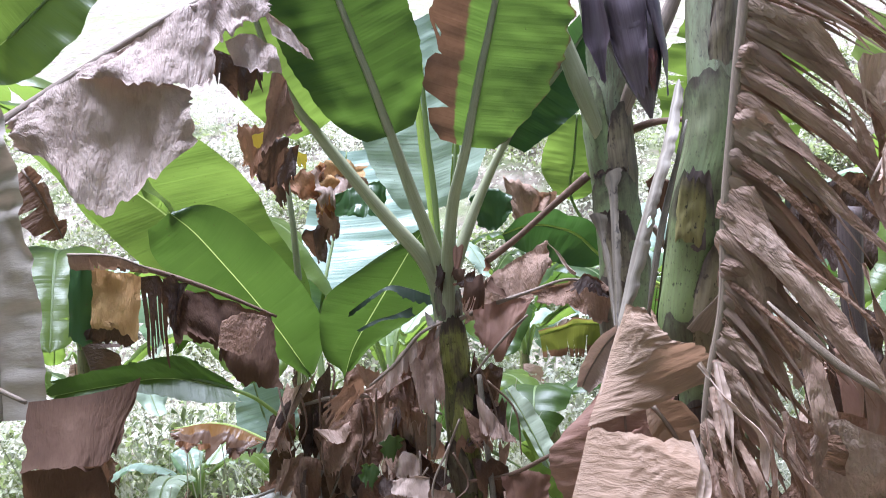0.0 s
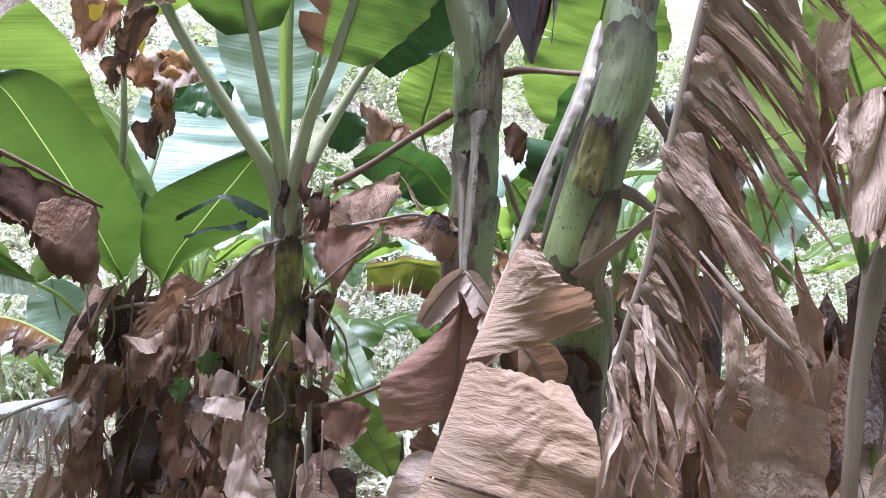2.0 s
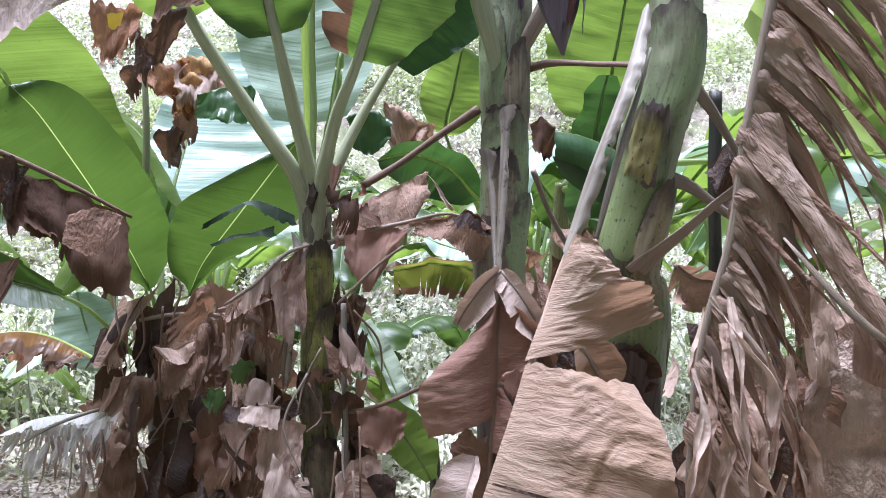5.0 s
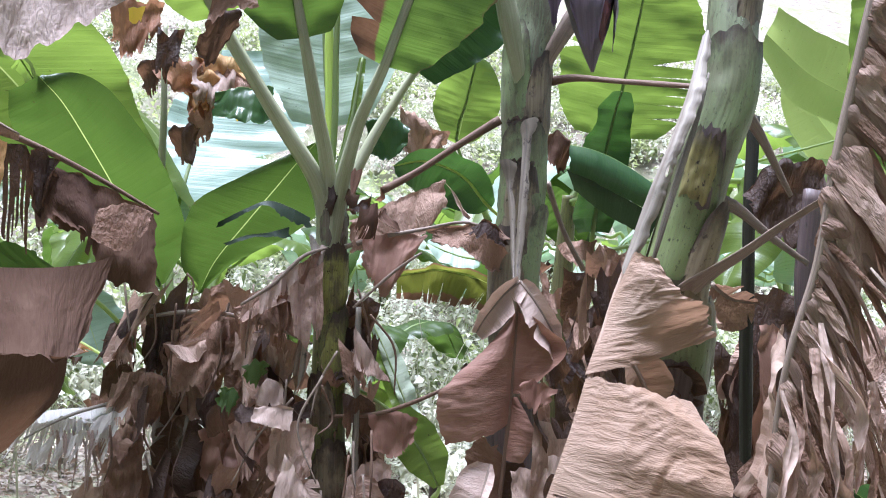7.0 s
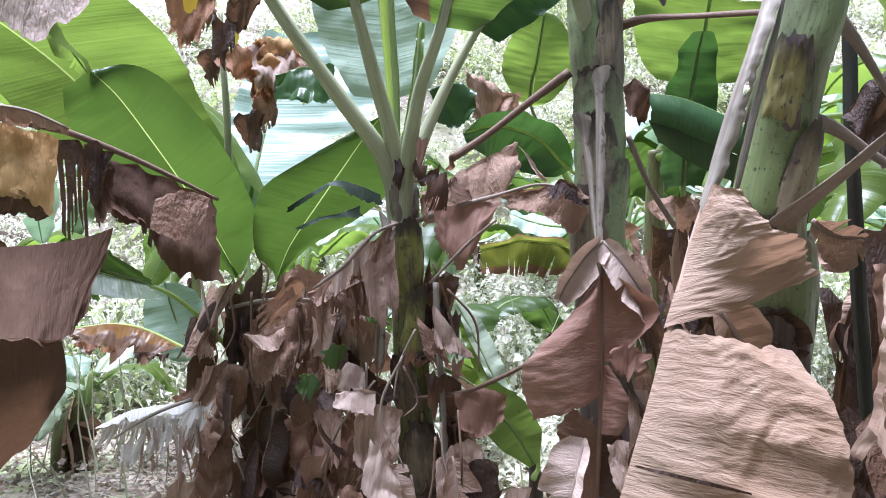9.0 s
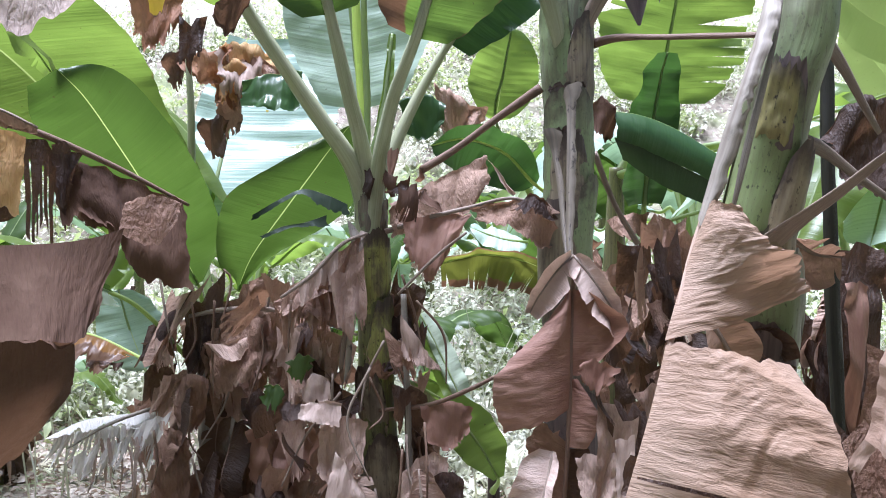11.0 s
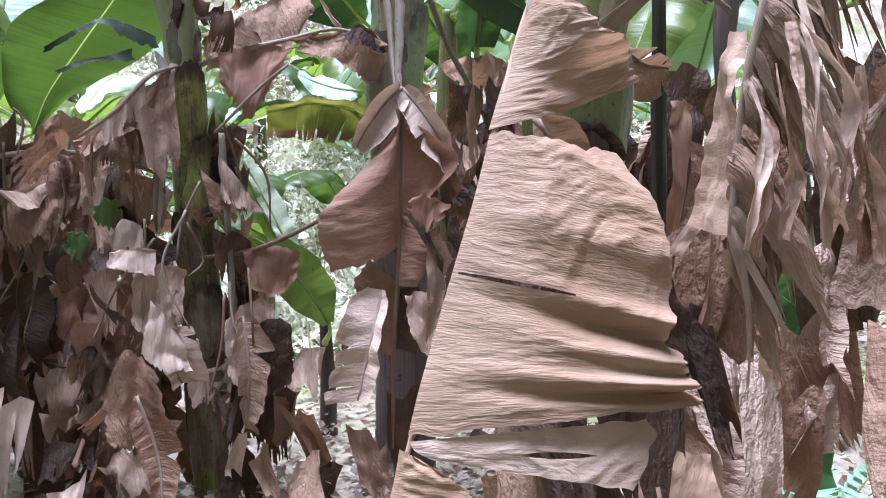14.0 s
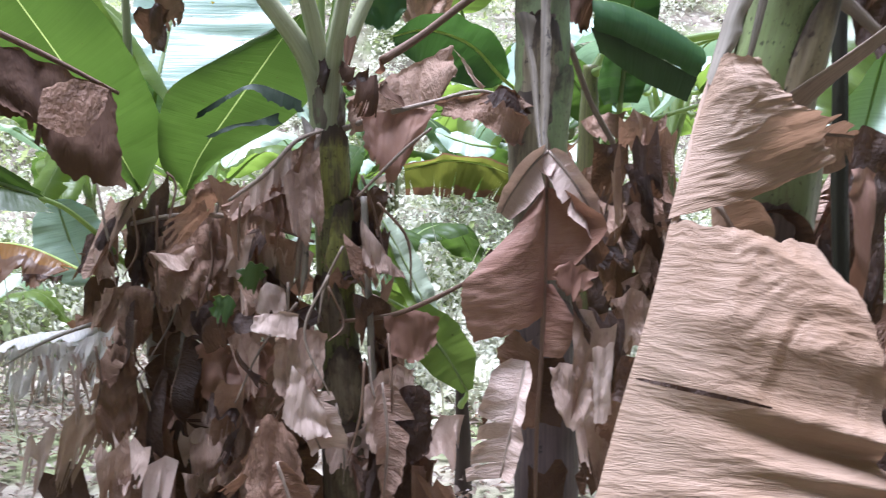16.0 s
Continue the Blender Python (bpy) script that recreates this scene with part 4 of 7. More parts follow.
leaf(plant_c, [(0.40, 4.84, 2.53), (0.54, 4.84, 2.70), (0.70, 4.85, 2.86), (0.88, 4.86, 3.09)], (0.12, 0.22), G_DARK, (0.021, 0.007), S_PALE,
     [(0.03, 4.80, 1.57), (0.06, 4.80, 1.82), (0.13, 4.82, 2.02), (0.25, 4.83, 2.27)], up=(0, 0.8, 0.6), fold=(10, 20), droop=(20, 20), prof=(0.5, 0.9, 1, 0.8), seed=14)
leaf(plant_c, [(0.06, 4.86, 2.05), (0.11, 4.90, 2.29), (0.15, 4.95, 2.59)], (0.02, 0.03), G_FRESH, (0.014, 0.006), S_GREEN, [(0.03, 4.84, 1.90)], up=(0, 1, 0.2), shape=(0.1, 0.9), seed=15)
part("rolled_leaf", tube([(0.01, 4.82, 1.92), (-0.00, 4.84, 2.28), (-0.02, 4.86, 2.60), (-0.03, 4.88, 2.99)], (0.022, 0.024, 0.022, 0.012), 10, 0.8, 0.0), S_NEW, plant_c, "rolled young yellow-green leaf")
part("rolled_leaf", tube([(0.02, 4.79, 1.95), (0.02, 4.80, 2.28), (0.01, 4.81, 2.58), (0.01, 4.82, 2.97)], (0.012, 0.016, 0.014, 0.01), 8, 0.9, 0.0), S_GREEN, plant_c, "rolled young leaf edge")
leaf(plant_c, [(-0.00, 5.05, 2.25), (-0.02, 5.10, 2.58), (-0.05, 5.15, 2.92), (-0.08, 5.20, 3.32)], (0.34, 0.40), G_SHEEN, (0.012, 0.006), S_GREEN, [(0.02, 4.90, 1.93)], up=(0, -1, 0.3), fold=(-6, -12), droop=(-14, -20), shape=(0.05, 0.95), seed=16)
# dead stalks and leaves of the same plant
part("dead_stalk", tube([(-0.01, 4.70, 1.66), (-0.03, 4.66, 1.57), (-0.08, 4.66, 1.30), (-0.11, 4.68, 1.07)], (0.014, 0.016, 0.012, 0.009), 8, 0.6, 0.2, rough=0.15), S_DRY, plant_c, "dry hanging stalk")
part("dead_stalk", tube([(0.16, 4.66, 1.39), (0.17, 4.62, 0.97), (0.18, 4.62, 0.58)], (0.013, 0.014, 0.009), 8, 0.6, 0.2, rough=0.15), S_GREY, plant_c, "dry hanging stalk")
part("dead_stalk", tube([(0.09, 4.74, 1.66), (0.24, 4.66, 1.71), (0.44, 4.62, 1.76), (0.63, 4.58, 1.80), (0.78, 4.52, 1.74)], (0.012, 0.011, 0.009, 0.007, 0.004), 8, 0.7), S_DRY, plant_c, "dry stalk")
flap(plant_c, [(0.46, 4.60, 1.76), (0.60, 4.57, 1.80), (0.72, 4.54, 1.80), (0.80, 4.50, 1.75)], [(0.46, 4.58, 1.70), (0.55, 4.56, 1.69), (0.68, 4.52, 1.63), (0.80, 4.50, 1.59)], D_PINK, "brown dead leaf folded over its stalk", bulge=0.04, ragged=0.12, seed=21)
flap(plant_c, [(0.65, 4.50, 1.80), (0.71, 4.50, 1.82), (0.80, 4.48, 1.75)], [(0.60, 4.46, 1.75), (0.70, 4.46, 1.74), (0.80, 4.46, 1.70)], D_DARK, "black crumpled dead leaf end", bulge=0.04, ragged=0.2, seed=221)
flap(plant_c, [(0.11, 4.74, 1.78), (0.26, 4.76, 1.86), (0.41, 4.78, 1.94), (0.56, 4.80, 2.01)], [(0.12, 4.70, 1.64), (0.27, 4.70, 1.67), (0.44, 4.70, 1.74), (0.56, 4.72, 1.88)], D_PINK, "rosy-brown dead leaf folded to a peak", bulge=0.03, ragged=0.04, nu=60, nv=34, seed=22)
streamer(plant_c, [(0.55, 4.80, 2.01), (0.60, 4.78, 1.95), (0.64, 4.76, 1.88), (0.68, 4.74, 1.83)], 0.012, D_PALE, (10, 30), 225, "pale dead strip")
flap(plant_c, [(0.37, 5.30, 2.42), (0.52, 5.30, 2.38), (0.67, 5.30, 2.32)], [(0.43, 5.25, 2.17), (0.54, 5.25, 2.14), (0.65, 5.25, 2.19)], D_PINK, "layered brown dead leaf", bulge=0.06, ragged=0.1, seed=226)
flap(plant_c, [(0.19, 5.10, 2.29), (0.31, 5.10, 2.34), (0.42, 5.10, 2.29)], [(0.23, 5.05, 2.15), (0.32, 5.05, 2.11), (0.41, 5.05, 2.19)], G_DARK, "dark round leaf end", bulge=0.03, seed=227, name="leaf")
for k, (p0, p1, hh, mt, dp) in enumerate((((-0.362, 4.660, 1.378), (-0.155, 4.680, 1.517), 0.34, D_PINK, 0.03), ((-0.216, 4.620, 1.476), (-0.020, 4.660, 1.640), 0.36, D_PINK, 0.03), ((-0.156, 4.580, 1.475), (-0.010, 4.600, 1.567), 0.42, D_GREY, 0.02), ((-0.288, 4.600, 1.443), (-0.117, 4.620, 1.582), 0.12, D_PALE, 0.015))):
    rag(plant_c, p0, p1, hh, mt, "brown dead leaf hanging in folds", hang=(0.05, -0.1, -1), folds=13, depth=dp, taper=(0.1, 0.2), slits=0.25, ragged=0.28, nu=50, nv=24, seed=610 + k)
part("dead_stalk", tube([(-0.361, 4.600, 1.381), (-0.228, 4.600, 1.477), (-0.104, 4.620, 1.606), (0.008, 4.680, 1.652)], (0.006, 0.009, 0.009, 0.006), 8, 0.6, rough=0.15), S_DRY, plant_c, "dry fibrous stalk")
rags(plant_c, 9, (0.14, 4.78, 2.02), (0.2, 4.74, 1.8), 0.16, 0.14, (D_CUP, D_RED, D_DARK), 35)
for k, (top, low, mt, lab) in enumerate((
        ([(-0.39, 4.72, 1.35), (-0.24, 4.70, 1.46), (-0.13, 4.70, 1.56), (-0.03, 4.72, 1.63)], [(-0.35, 4.66, 1.29), (-0.23, 4.62, 1.30), (-0.10, 4.62, 1.27), (-0.04, 4.66, 1.42)], D_PINK, "brown dead leaf folded in layers"),
        ([(-0.37, 4.66, 1.35), (-0.26, 4.64, 1.43), (-0.15, 4.64, 1.50)], [(-0.36, 4.62, 1.31), (-0.25, 4.60, 1.37), (-0.15, 4.60, 1.41)], D_GREY, "rolled dead leaf edge"),
        ([(-0.28, 4.55, 0.94), (-0.19, 4.54, 0.96), (-0.11, 4.55, 0.95)], [(-0.29, 4.52, 0.89), (-0.20, 4.50, 0.87), (-0.12, 4.52, 0.85)], D_PALE, "bleached dead leaf scrap"),
        ([(-0.28, 4.62, 0.99), (-0.23, 4.62, 1.06), (-0.16, 4.62, 1.04)], [(-0.27, 4.60, 0.95), (-0.20, 4.60, 0.94), (-0.15, 4.60, 0.95)], D_PALE, "white dead leaf scrap"),
        ([(-0.14, 4.50, 0.76), (-0.09, 4.48, 0.69), (-0.03, 4.48, 0.60)], [(-0.19, 4.46, 0.56), (-0.11, 4.44, 0.49), (-0.00, 4.46, 0.48)], D_PALE, "pale dead leaf end"),
        ([(-0.20, 4.58, 0.85), (-0.10, 4.56, 0.89), (0.00, 4.58, 0.86)], [(-0.22, 4.54, 0.66), (-0.14, 4.52, 0.61), (-0.03, 4.54, 0.65)], D_GREY, "grey dead leaf sheet"),
        ([(-0.34, 4.45, 0.41), (-0.24, 4.45, 0.58), (-0.14, 4.45, 0.50)], [(-0.32, 4.40, 0.24), (-0.22, 4.40, 0.21), (-0.10, 4.40, 0.25)], D_PINK, "brown dead leaf end"),
        ([(0.14, 4.60, 1.31), (0.20, 4.58, 1.22), (0.30, 4.58, 1.08)], [(0.14, 4.56, 1.13), (0.20, 4.54, 1.10), (0.30, 4.56, 1.06)], D_GREY, "folded grey dead leaf"),
        ([(0.22, 4.58, 0.92), (0.34, 4.57, 0.94), (0.45, 4.58, 0.90)], [(0.24, 4.54, 0.77), (0.34, 4.52, 0.74), (0.43, 4.54, 0.81)], D_RED, "brown dead leaf over a stalk"),
        ([(0.13, 4.52, 0.64), (0.23, 4.50, 0.73), (0.33, 4.52, 0.71)], [(0.13, 4.48, 0.42), (0.20, 4.46, 0.38), (0.32, 4.48, 0.47)], D_GREY, "grey dead leaf end"),
        ([(0.16, 4.66, 1.72), (0.29, 4.64, 1.73), (0.46, 4.62, 1.74)], [(0.16, 4.60, 1.58), (0.26, 4.58, 1.43), (0.34, 4.58, 1.58)], D_RED, "brown dead leaf hanging in folds"),
        ([(0.23, 4.50, 0.62), (0.30, 4.50, 0.66), (0.39, 4.50, 0.63)], [(0.22, 4.46, 0.41), (0.29, 4.45, 0.34), (0.39, 4.46, 0.42)], D_DARK, "dark dead leaf end"))):
    flap(plant_c, top, low, mt, lab, bulge=0.02, pleat=0.005, ragged=0.05, slits=0.12, nu=34, nv=24, seed=500 + k)
part("dead_stalk", tube([(0.06, 4.72, 0.88), (0.25, 4.58, 0.92), (0.41, 4.50, 0.99), (0.58, 4.45, 1.08)], (0.008, 0.010, 0.010, 0.006), 8, 0.8, rough=0.1), S_BROWN, plant_c, "dark dry stalk")
# The near-black sheets among these paint the shade of gaps in the skirt.
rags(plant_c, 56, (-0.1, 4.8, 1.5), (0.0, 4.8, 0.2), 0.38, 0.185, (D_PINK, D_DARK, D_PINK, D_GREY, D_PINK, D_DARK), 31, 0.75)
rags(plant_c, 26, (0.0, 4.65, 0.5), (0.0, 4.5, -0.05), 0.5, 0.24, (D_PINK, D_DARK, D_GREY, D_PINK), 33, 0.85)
sheet(plant_c, [(-0.072, 4.700, 1.680), (-0.061, 4.660, 1.578), (-0.073, 4.640, 1.360), (-0.097, 4.620, 1.053)], [(-0.021, 4.700, 1.681), (-0.032, 4.650, 1.577), (-0.046, 4.630, 1.360), (-0.072, 4.610, 1.053)], P_SHEATH, "dry purplish stalk hanging along the trunk", cup=0.006, wrinkle=0.001, swell=0.004, ragged=0.12, nu=50, nv=10, seed=281, name="dead_stalk")
sheet(plant_c, [(0.160, 4.660, 1.016), (0.160, 4.640, 0.834), (0.161, 4.630, 0.648), (0.164, 4.620, 0.414)], [(0.192, 4.660, 1.015), (0.190, 4.630, 0.833), (0.191, 4.620, 0.648), (0.190, 4.610, 0.414)], S_DRY, "thin dry stalk hanging along the trunk", cup=0.006, wrinkle=0.001, swell=0.004, ragged=0.12, nu=50, nv=10, seed=282, name="dead_stalk")
skirt(plant_c, 8, (0.0, 4.8, 1.3), (0.08, 4.8, 0.1), 0.45, 0.45, (D_PINK, D_DARK), 32, 0.5)
dead(plant_c, [(-0.12, 4.62, 0.71), (-0.10, 4.55, 0.57), (-0.04, 4.55, 0.41)], (0.05, 0.14), D_PALE, up=(0.2, 1, 0), fold=(20, 10), droop=(50, 20), shape=(0.05, 0.7), tears=(0, 2), seed=25, label="pale bleached dead leaf end")
dead(plant_c, [(0.20, 4.50, 0.67), (0.21, 4.45, 0.46), (0.19, 4.45, 0.23)], (0.1, 0.12), D_GREY, up=(0, 1, 0), shape=(0.1, 0.9), fold=(30, 30), droop=(60, 60), tears=(1, 2), seed=27)
dead(plant_c, [(-0.21, 4.40, 0.42), (-0.15, 4.35, 0.21), (-0.14, 4.30, 0.01)], (0.1, 0.12), D_PINK, up=(0, 1, 0), shape=(0.05, 0.9), fold=(20, 30), droop=(60, 60), tears=(1, 1), seed=28)

# ---- plant with the two broad green leaves ----
plant_l = thing("banana_plant", "banana plant with broad green leaves over a dead-leaf skirt", "banana plant", "banana grove")
L_AXIS = [(-0.62, 5.42, -0.25), (-0.65, 5.38, -0.16), (-0.69, 5.36, 0.70), (-0.71, 5.36, 1.05), (-0.73, 5.38, 1.19), (-0.73, 5.40, 1.29)]
L_RAD = (0.115, 0.105, 0.10, 0.085, 0.07, 0.04)
# Wet dark trunk; its near-black colour also stands in for the skirt's shaded inside.
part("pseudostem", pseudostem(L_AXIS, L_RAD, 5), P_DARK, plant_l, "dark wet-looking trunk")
for s0, s1, c, h, mt, sd in ((0.5, 0.95, 0, 120, P_SHEATH, 11), (0.2, 0.6, 60, 100, P_HOOD, 12), (0.8, 1.25, -50, 90, P_SHEATH, 13)):
    part("sheath", sheath(L_AXIS, L_RAD, s0, s1, c, h, seed=sd), mt, plant_l, "split leaf base")
def green_leaf(plant, rib, left, right, mat, label, foot, r=0.004, seed=1):
    """A broad living leaf: two half blades on one rib, and the stalk it stands on."""
    ob = sheet(plant, rib, right, mat, label, wrinkle=0.0006, swell=0.01, ragged=0.006, cup=0.008, nu=70, nv=30, seed=seed, name="leaf")
    sheet(ob, rib, left, mat, "", wrinkle=0.0006, swell=0.01, ragged=0.006, cup=0.008, nu=70, nv=30, seed=seed + 1, name="half_blade")
    part("leaf_stalk", tube(list(foot) + [rib[0], tuple(np.array(rib[0]) * 0.8 + np.array(rib[1]) * 0.2)], [0.013] * len(foot) + [0.008, 0.002], 8, 0.8), S_GREEN, ob)
    return ob


green_leaf(plant_l, [(-0.767, 5.257, 1.429), (-0.852, 4.995, 1.670), (-0.931, 4.779, 1.859), (-1.018, 4.561, 2.040), (-1.092, 4.412, 2.174), (-1.167, 4.321, 2.258)],
           [(-0.778, 5.256, 1.418), (-0.911, 5.023, 1.567), (-1.054, 4.734, 1.778), (-1.177, 4.517, 1.918), (-1.260, 4.351, 2.064), (-1.260, 4.299, 2.183)],
           [(-0.735, 5.265, 1.455), (-0.648, 5.184, 1.655), (-0.684, 5.005, 1.844), (-0.756, 4.807, 2.017), (-0.833, 4.646, 2.138), (-0.942, 4.476, 2.259), (-1.051, 4.394, 2.293), (-1.184, 4.351, 2.252)],
           G_BACKLIT, "broad green leaf lit through from behind", [(-0.74, 5.38, 1.22), (-0.755, 5.33, 1.34)], seed=41)
green_leaf(plant_l, [(-0.828, 5.400, 1.477), (-1.026, 5.380, 1.768), (-1.246, 5.300, 2.090), (-1.514, 5.200, 2.401), (-1.742, 5.100, 2.599), (-2.015, 4.950, 2.802)],
           [(-0.856, 5.400, 1.441), (-1.232, 5.330, 1.796), (-1.575, 5.250, 2.048), (-1.841, 5.150, 2.343), (-2.053, 5.050, 2.668), (-2.141, 4.950, 2.967)],
           [(-0.791, 5.400, 1.491), (-0.753, 5.360, 1.932), (-0.909, 5.300, 2.260), (-0.988, 5.220, 2.473), (-1.102, 5.100, 2.635), (-1.368, 4.980, 2.862)],
           G_FRESH, "broad fresh green leaf lit through from behind", [(-0.76, 5.40, 1.2)], seed=42)
green_leaf(plant_l, [(-0.581, 5.250, 1.390), (-0.505, 5.191, 1.561), (-0.366, 5.146, 1.756), (-0.238, 5.108, 1.928), (-0.140, 5.080, 2.059), (-0.042, 5.059, 2.176)],
           [(-0.590, 5.201, 1.475), (-0.654, 5.156, 1.510), (-0.664, 5.070, 1.667), (-0.596, 5.003, 1.847), (-0.406, 5.044, 1.976), (-0.165, 5.071, 2.113)],
           [(-0.552, 5.245, 1.422), (-0.418, 5.232, 1.552), (-0.235, 5.271, 1.660), (-0.035, 5.302, 1.796), (0.038, 5.256, 1.959), (-0.002, 5.111, 2.165)],
           G_BACKLIT, "green leaf with its rim rolled over", [(-0.70, 5.36, 1.19), (-0.64, 5.3, 1.36)], r=0.009, seed=43)
leaf(plant_l, [(-0.76, 5.60, 1.68), (-0.72, 5.70, 1.96), (-0.67, 5.85, 2.24), (-0.61, 6.00, 2.57), (-0.58, 6.10, 2.82)], (0.20, 0.60), G_SHEEN, (0.012, 0.006), S_GREEN,
     [(-0.72, 5.42, 1.26), (-0.75, 5.50, 1.47)], up=(0.15, -0.62, 0.75), fold=(0, -6), droop=(10, -8), shape=(0.06, 0.9), tears=(0, 3), cut=(0.4, 0.8), loose=6, seed=44, label="leaf with its upper face to the sky, sheen in its pale colour")
stem_green = part("leaf_stalk", tube([(-0.818, 5.300, 1.056), (-0.959, 5.100, 1.274), (-1.099, 4.980, 1.395), (-1.432, 4.930, 1.498), (-1.956, 4.900, 1.453)], (0.012, 0.011, 0.009, 0.006, 0.003), 8), S_GREEN, plant_l, "curved green leaf stalk")
sheet(plant_l, [(-1.096, 4.970, 1.401), (-1.429, 4.920, 1.492), (-1.717, 4.900, 1.484), (-2.041, 4.880, 1.456)], [(-1.057, 4.900, 1.340), (-1.264, 4.840, 1.364), (-1.636, 4.840, 1.445), (-2.013, 4.820, 1.408)], G_BACKLIT, "dull green leaf half, hanging", wrinkle=0.001, swell=0.01, ragged=0.05, seed=45, name="leaf")
sheet(plant_l, [(-1.096, 4.970, 1.401), (-1.429, 4.920, 1.492), (-1.717, 4.900, 1.484), (-2.041, 4.880, 1.456)], [(-1.274, 4.930, 1.565), (-1.414, 4.900, 1.608), (-1.733, 4.880, 1.574), (-2.027, 4.860, 1.532)], G_BACKLIT, "dull green leaf half", wrinkle=0.001, swell=0.012, ragged=0.05, seed=245, name="leaf")
part("leaf_stalk", tube([(-0.78, 5.45, 0.84), (-0.888, 5.500, 0.920), (-1.125, 5.600, 1.058), (-1.377, 5.600, 1.175), (-1.648, 5.550, 1.178)], (0.012, 0.009, 0.008, 0.006, 0.004), 8), S_RIB, plant_l, "yellow-green arching rib")
sheet(plant_l, [(-1.138, 5.580, 1.067), (-1.286, 5.580, 1.147), (-1.454, 5.570, 1.189), (-1.645, 5.540, 1.173)], [(-1.190, 5.520, 1.023), (-1.286, 5.500, 0.994), (-1.467, 5.500, 1.045), (-1.639, 5.480, 1.092)], G_AMBER, "withering amber-brown leaf half", wrinkle=0.006, swell=0.02, ragged=0.3, nu=70, nv=24, seed=46, name="leaf")
rag(plant_l, (-1.156, 5.500, 1.042), (-1.326, 5.500, 1.048), 0.09, D_DARK, "black tattered leaf rim", folds=14, depth=0.02, slits=0.8, ragged=0.4, nu=30, seed=346)
rag(plant_l, (-1.422, 5.490, 1.074), (-1.613, 5.480, 1.119), 0.05, D_RUST, "rust-brown tattered leaf rim", folds=14, depth=0.02, slits=0.6, ragged=0.4, nu=30, seed=347)
leaf(plant_l, [(-1.12, 5.90, 0.94), (-1.22, 5.95, 1.19), (-1.28, 6.00, 1.38)], (0.18, 0.24), G_SHEEN, (0.01, 0.005), S_GREEN, [(-0.79, 5.50, 0.83)], up=(0.2, -0.6, 0.6), droop=(20, 20), seed=47)
# dead leaves of that plant
for k, (x, y, x2, y2, wa, wb, mt) in enumerate(((-0.80, 1.52, -0.92, 1.2, 0.08, 0.1, D_PINK), (-0.70, 1.50, -0.68, 1.15, 0.12, 0.08, D_DARK), (-0.60, 1.52, -0.45, 1.22, 0.1, 0.1, D_PINK), (-0.86, 1.42, -0.98, 1.1, 0.1, 0.1, D_DARK), (-0.66, 1.42, -0.56, 1.0, 0.12, 0.14, D_PINK), (-0.5, 1.45, -0.36, 1.15, 0.1, 0.08, D_GREY))):
    rag(plant_l, (x - wa, 5.16, y - 0.14 - 0.05 * (k % 3)), (x + wb, 5.1, y - 0.06 + 0.05 * (k % 2)), y - y2 + 0.08, mt, hang=(x2 - x, -0.1, y2 - y), folds=8, taper=(0.2, 0.4), seed=170 + k)
part("dead_stalk", tube([(-1.44, 3.90, 2.04), (-1.25, 3.95, 2.00), (-1.13, 4.00, 1.97), (-0.91, 4.08, 1.87), (-0.67, 4.14, 1.74)], (0.012, 0.012, 0.011, 0.009, 0.006), 8, 0.7), S_BROWN, plant_l, "dark drooping dead rib")
flap(plant_l, [(-1.020, 4.060, 1.882), (-0.897, 4.070, 1.841), (-0.792, 4.080, 1.799), (-0.681, 4.100, 1.755)], [(-1.005, 4.020, 1.675), (-0.897, 4.020, 1.633), (-0.828, 4.020, 1.492), (-0.651, 4.050, 1.431)], D_CUP, "brown dead leaf hanging from its rib", bulge=0.02, pleat=0.002, ragged=0.05, nu=50, nv=36, seed=48)
flap(plant_l, [(-0.858, 4.000, 1.742), (-0.763, 3.980, 1.766), (-0.677, 4.000, 1.737)], [(-0.881, 3.970, 1.643), (-0.768, 3.950, 1.589), (-0.693, 3.970, 1.672)], D_PINK, "pale fold of the dead leaf", bulge=0.008, pleat=0.002, ragged=0.04, seed=148)
flap(plant_l, [(-1.155, 4.040, 1.942), (-1.090, 4.040, 1.915), (-1.006, 4.050, 1.875)], [(-1.063, 4.000, 1.652), (-1.018, 4.000, 1.706), (-0.892, 4.000, 1.648)], D_CUP, "brown folded dead leaf strip", bulge=0.02, ragged=0.06, seed=248)
rag(plant_l, (-1.10, 4.00, 1.95), (-0.90, 4.10, 1.86), 0.30, D_DARK, "dark dead leaf tatter", folds=9, depth=0.02, slits=0.8, ragged=0.35, nu=34, seed=49)
rag(plant_l, (-1.19, 3.98, 1.97), (-1.01, 4.05, 1.91), 0.40, D_DARK, "dark dead leaf tatter in strings", folds=9, depth=0.02, taper=(0.2, 0.4), slits=0.95, ragged=0.4, nu=40, seed=50)
flap(plant_l, [(-1.423, 3.860, 2.022), (-1.371, 3.860, 2.008), (-1.323, 3.870, 1.995)], [(-1.431, 3.840, 1.717), (-1.376, 3.830, 1.690), (-1.332, 3.840, 1.699)], G_DARK, "dark green edge of a dying leaf", bulge=0.01, ragged=0.05, nu=20, seed=256, name="leaf")
flap(plant_l, [(-1.328, 3.860, 1.995), (-1.236, 3.860, 1.973), (-1.142, 3.880, 1.947)], [(-1.324, 3.820, 1.756), (-1.233, 3.820, 1.737), (-1.156, 3.840, 1.685)], D_YELLOW, "yellow and rust-brown dead leaf end", bulge=0.015, ragged=0.04, seed=56)
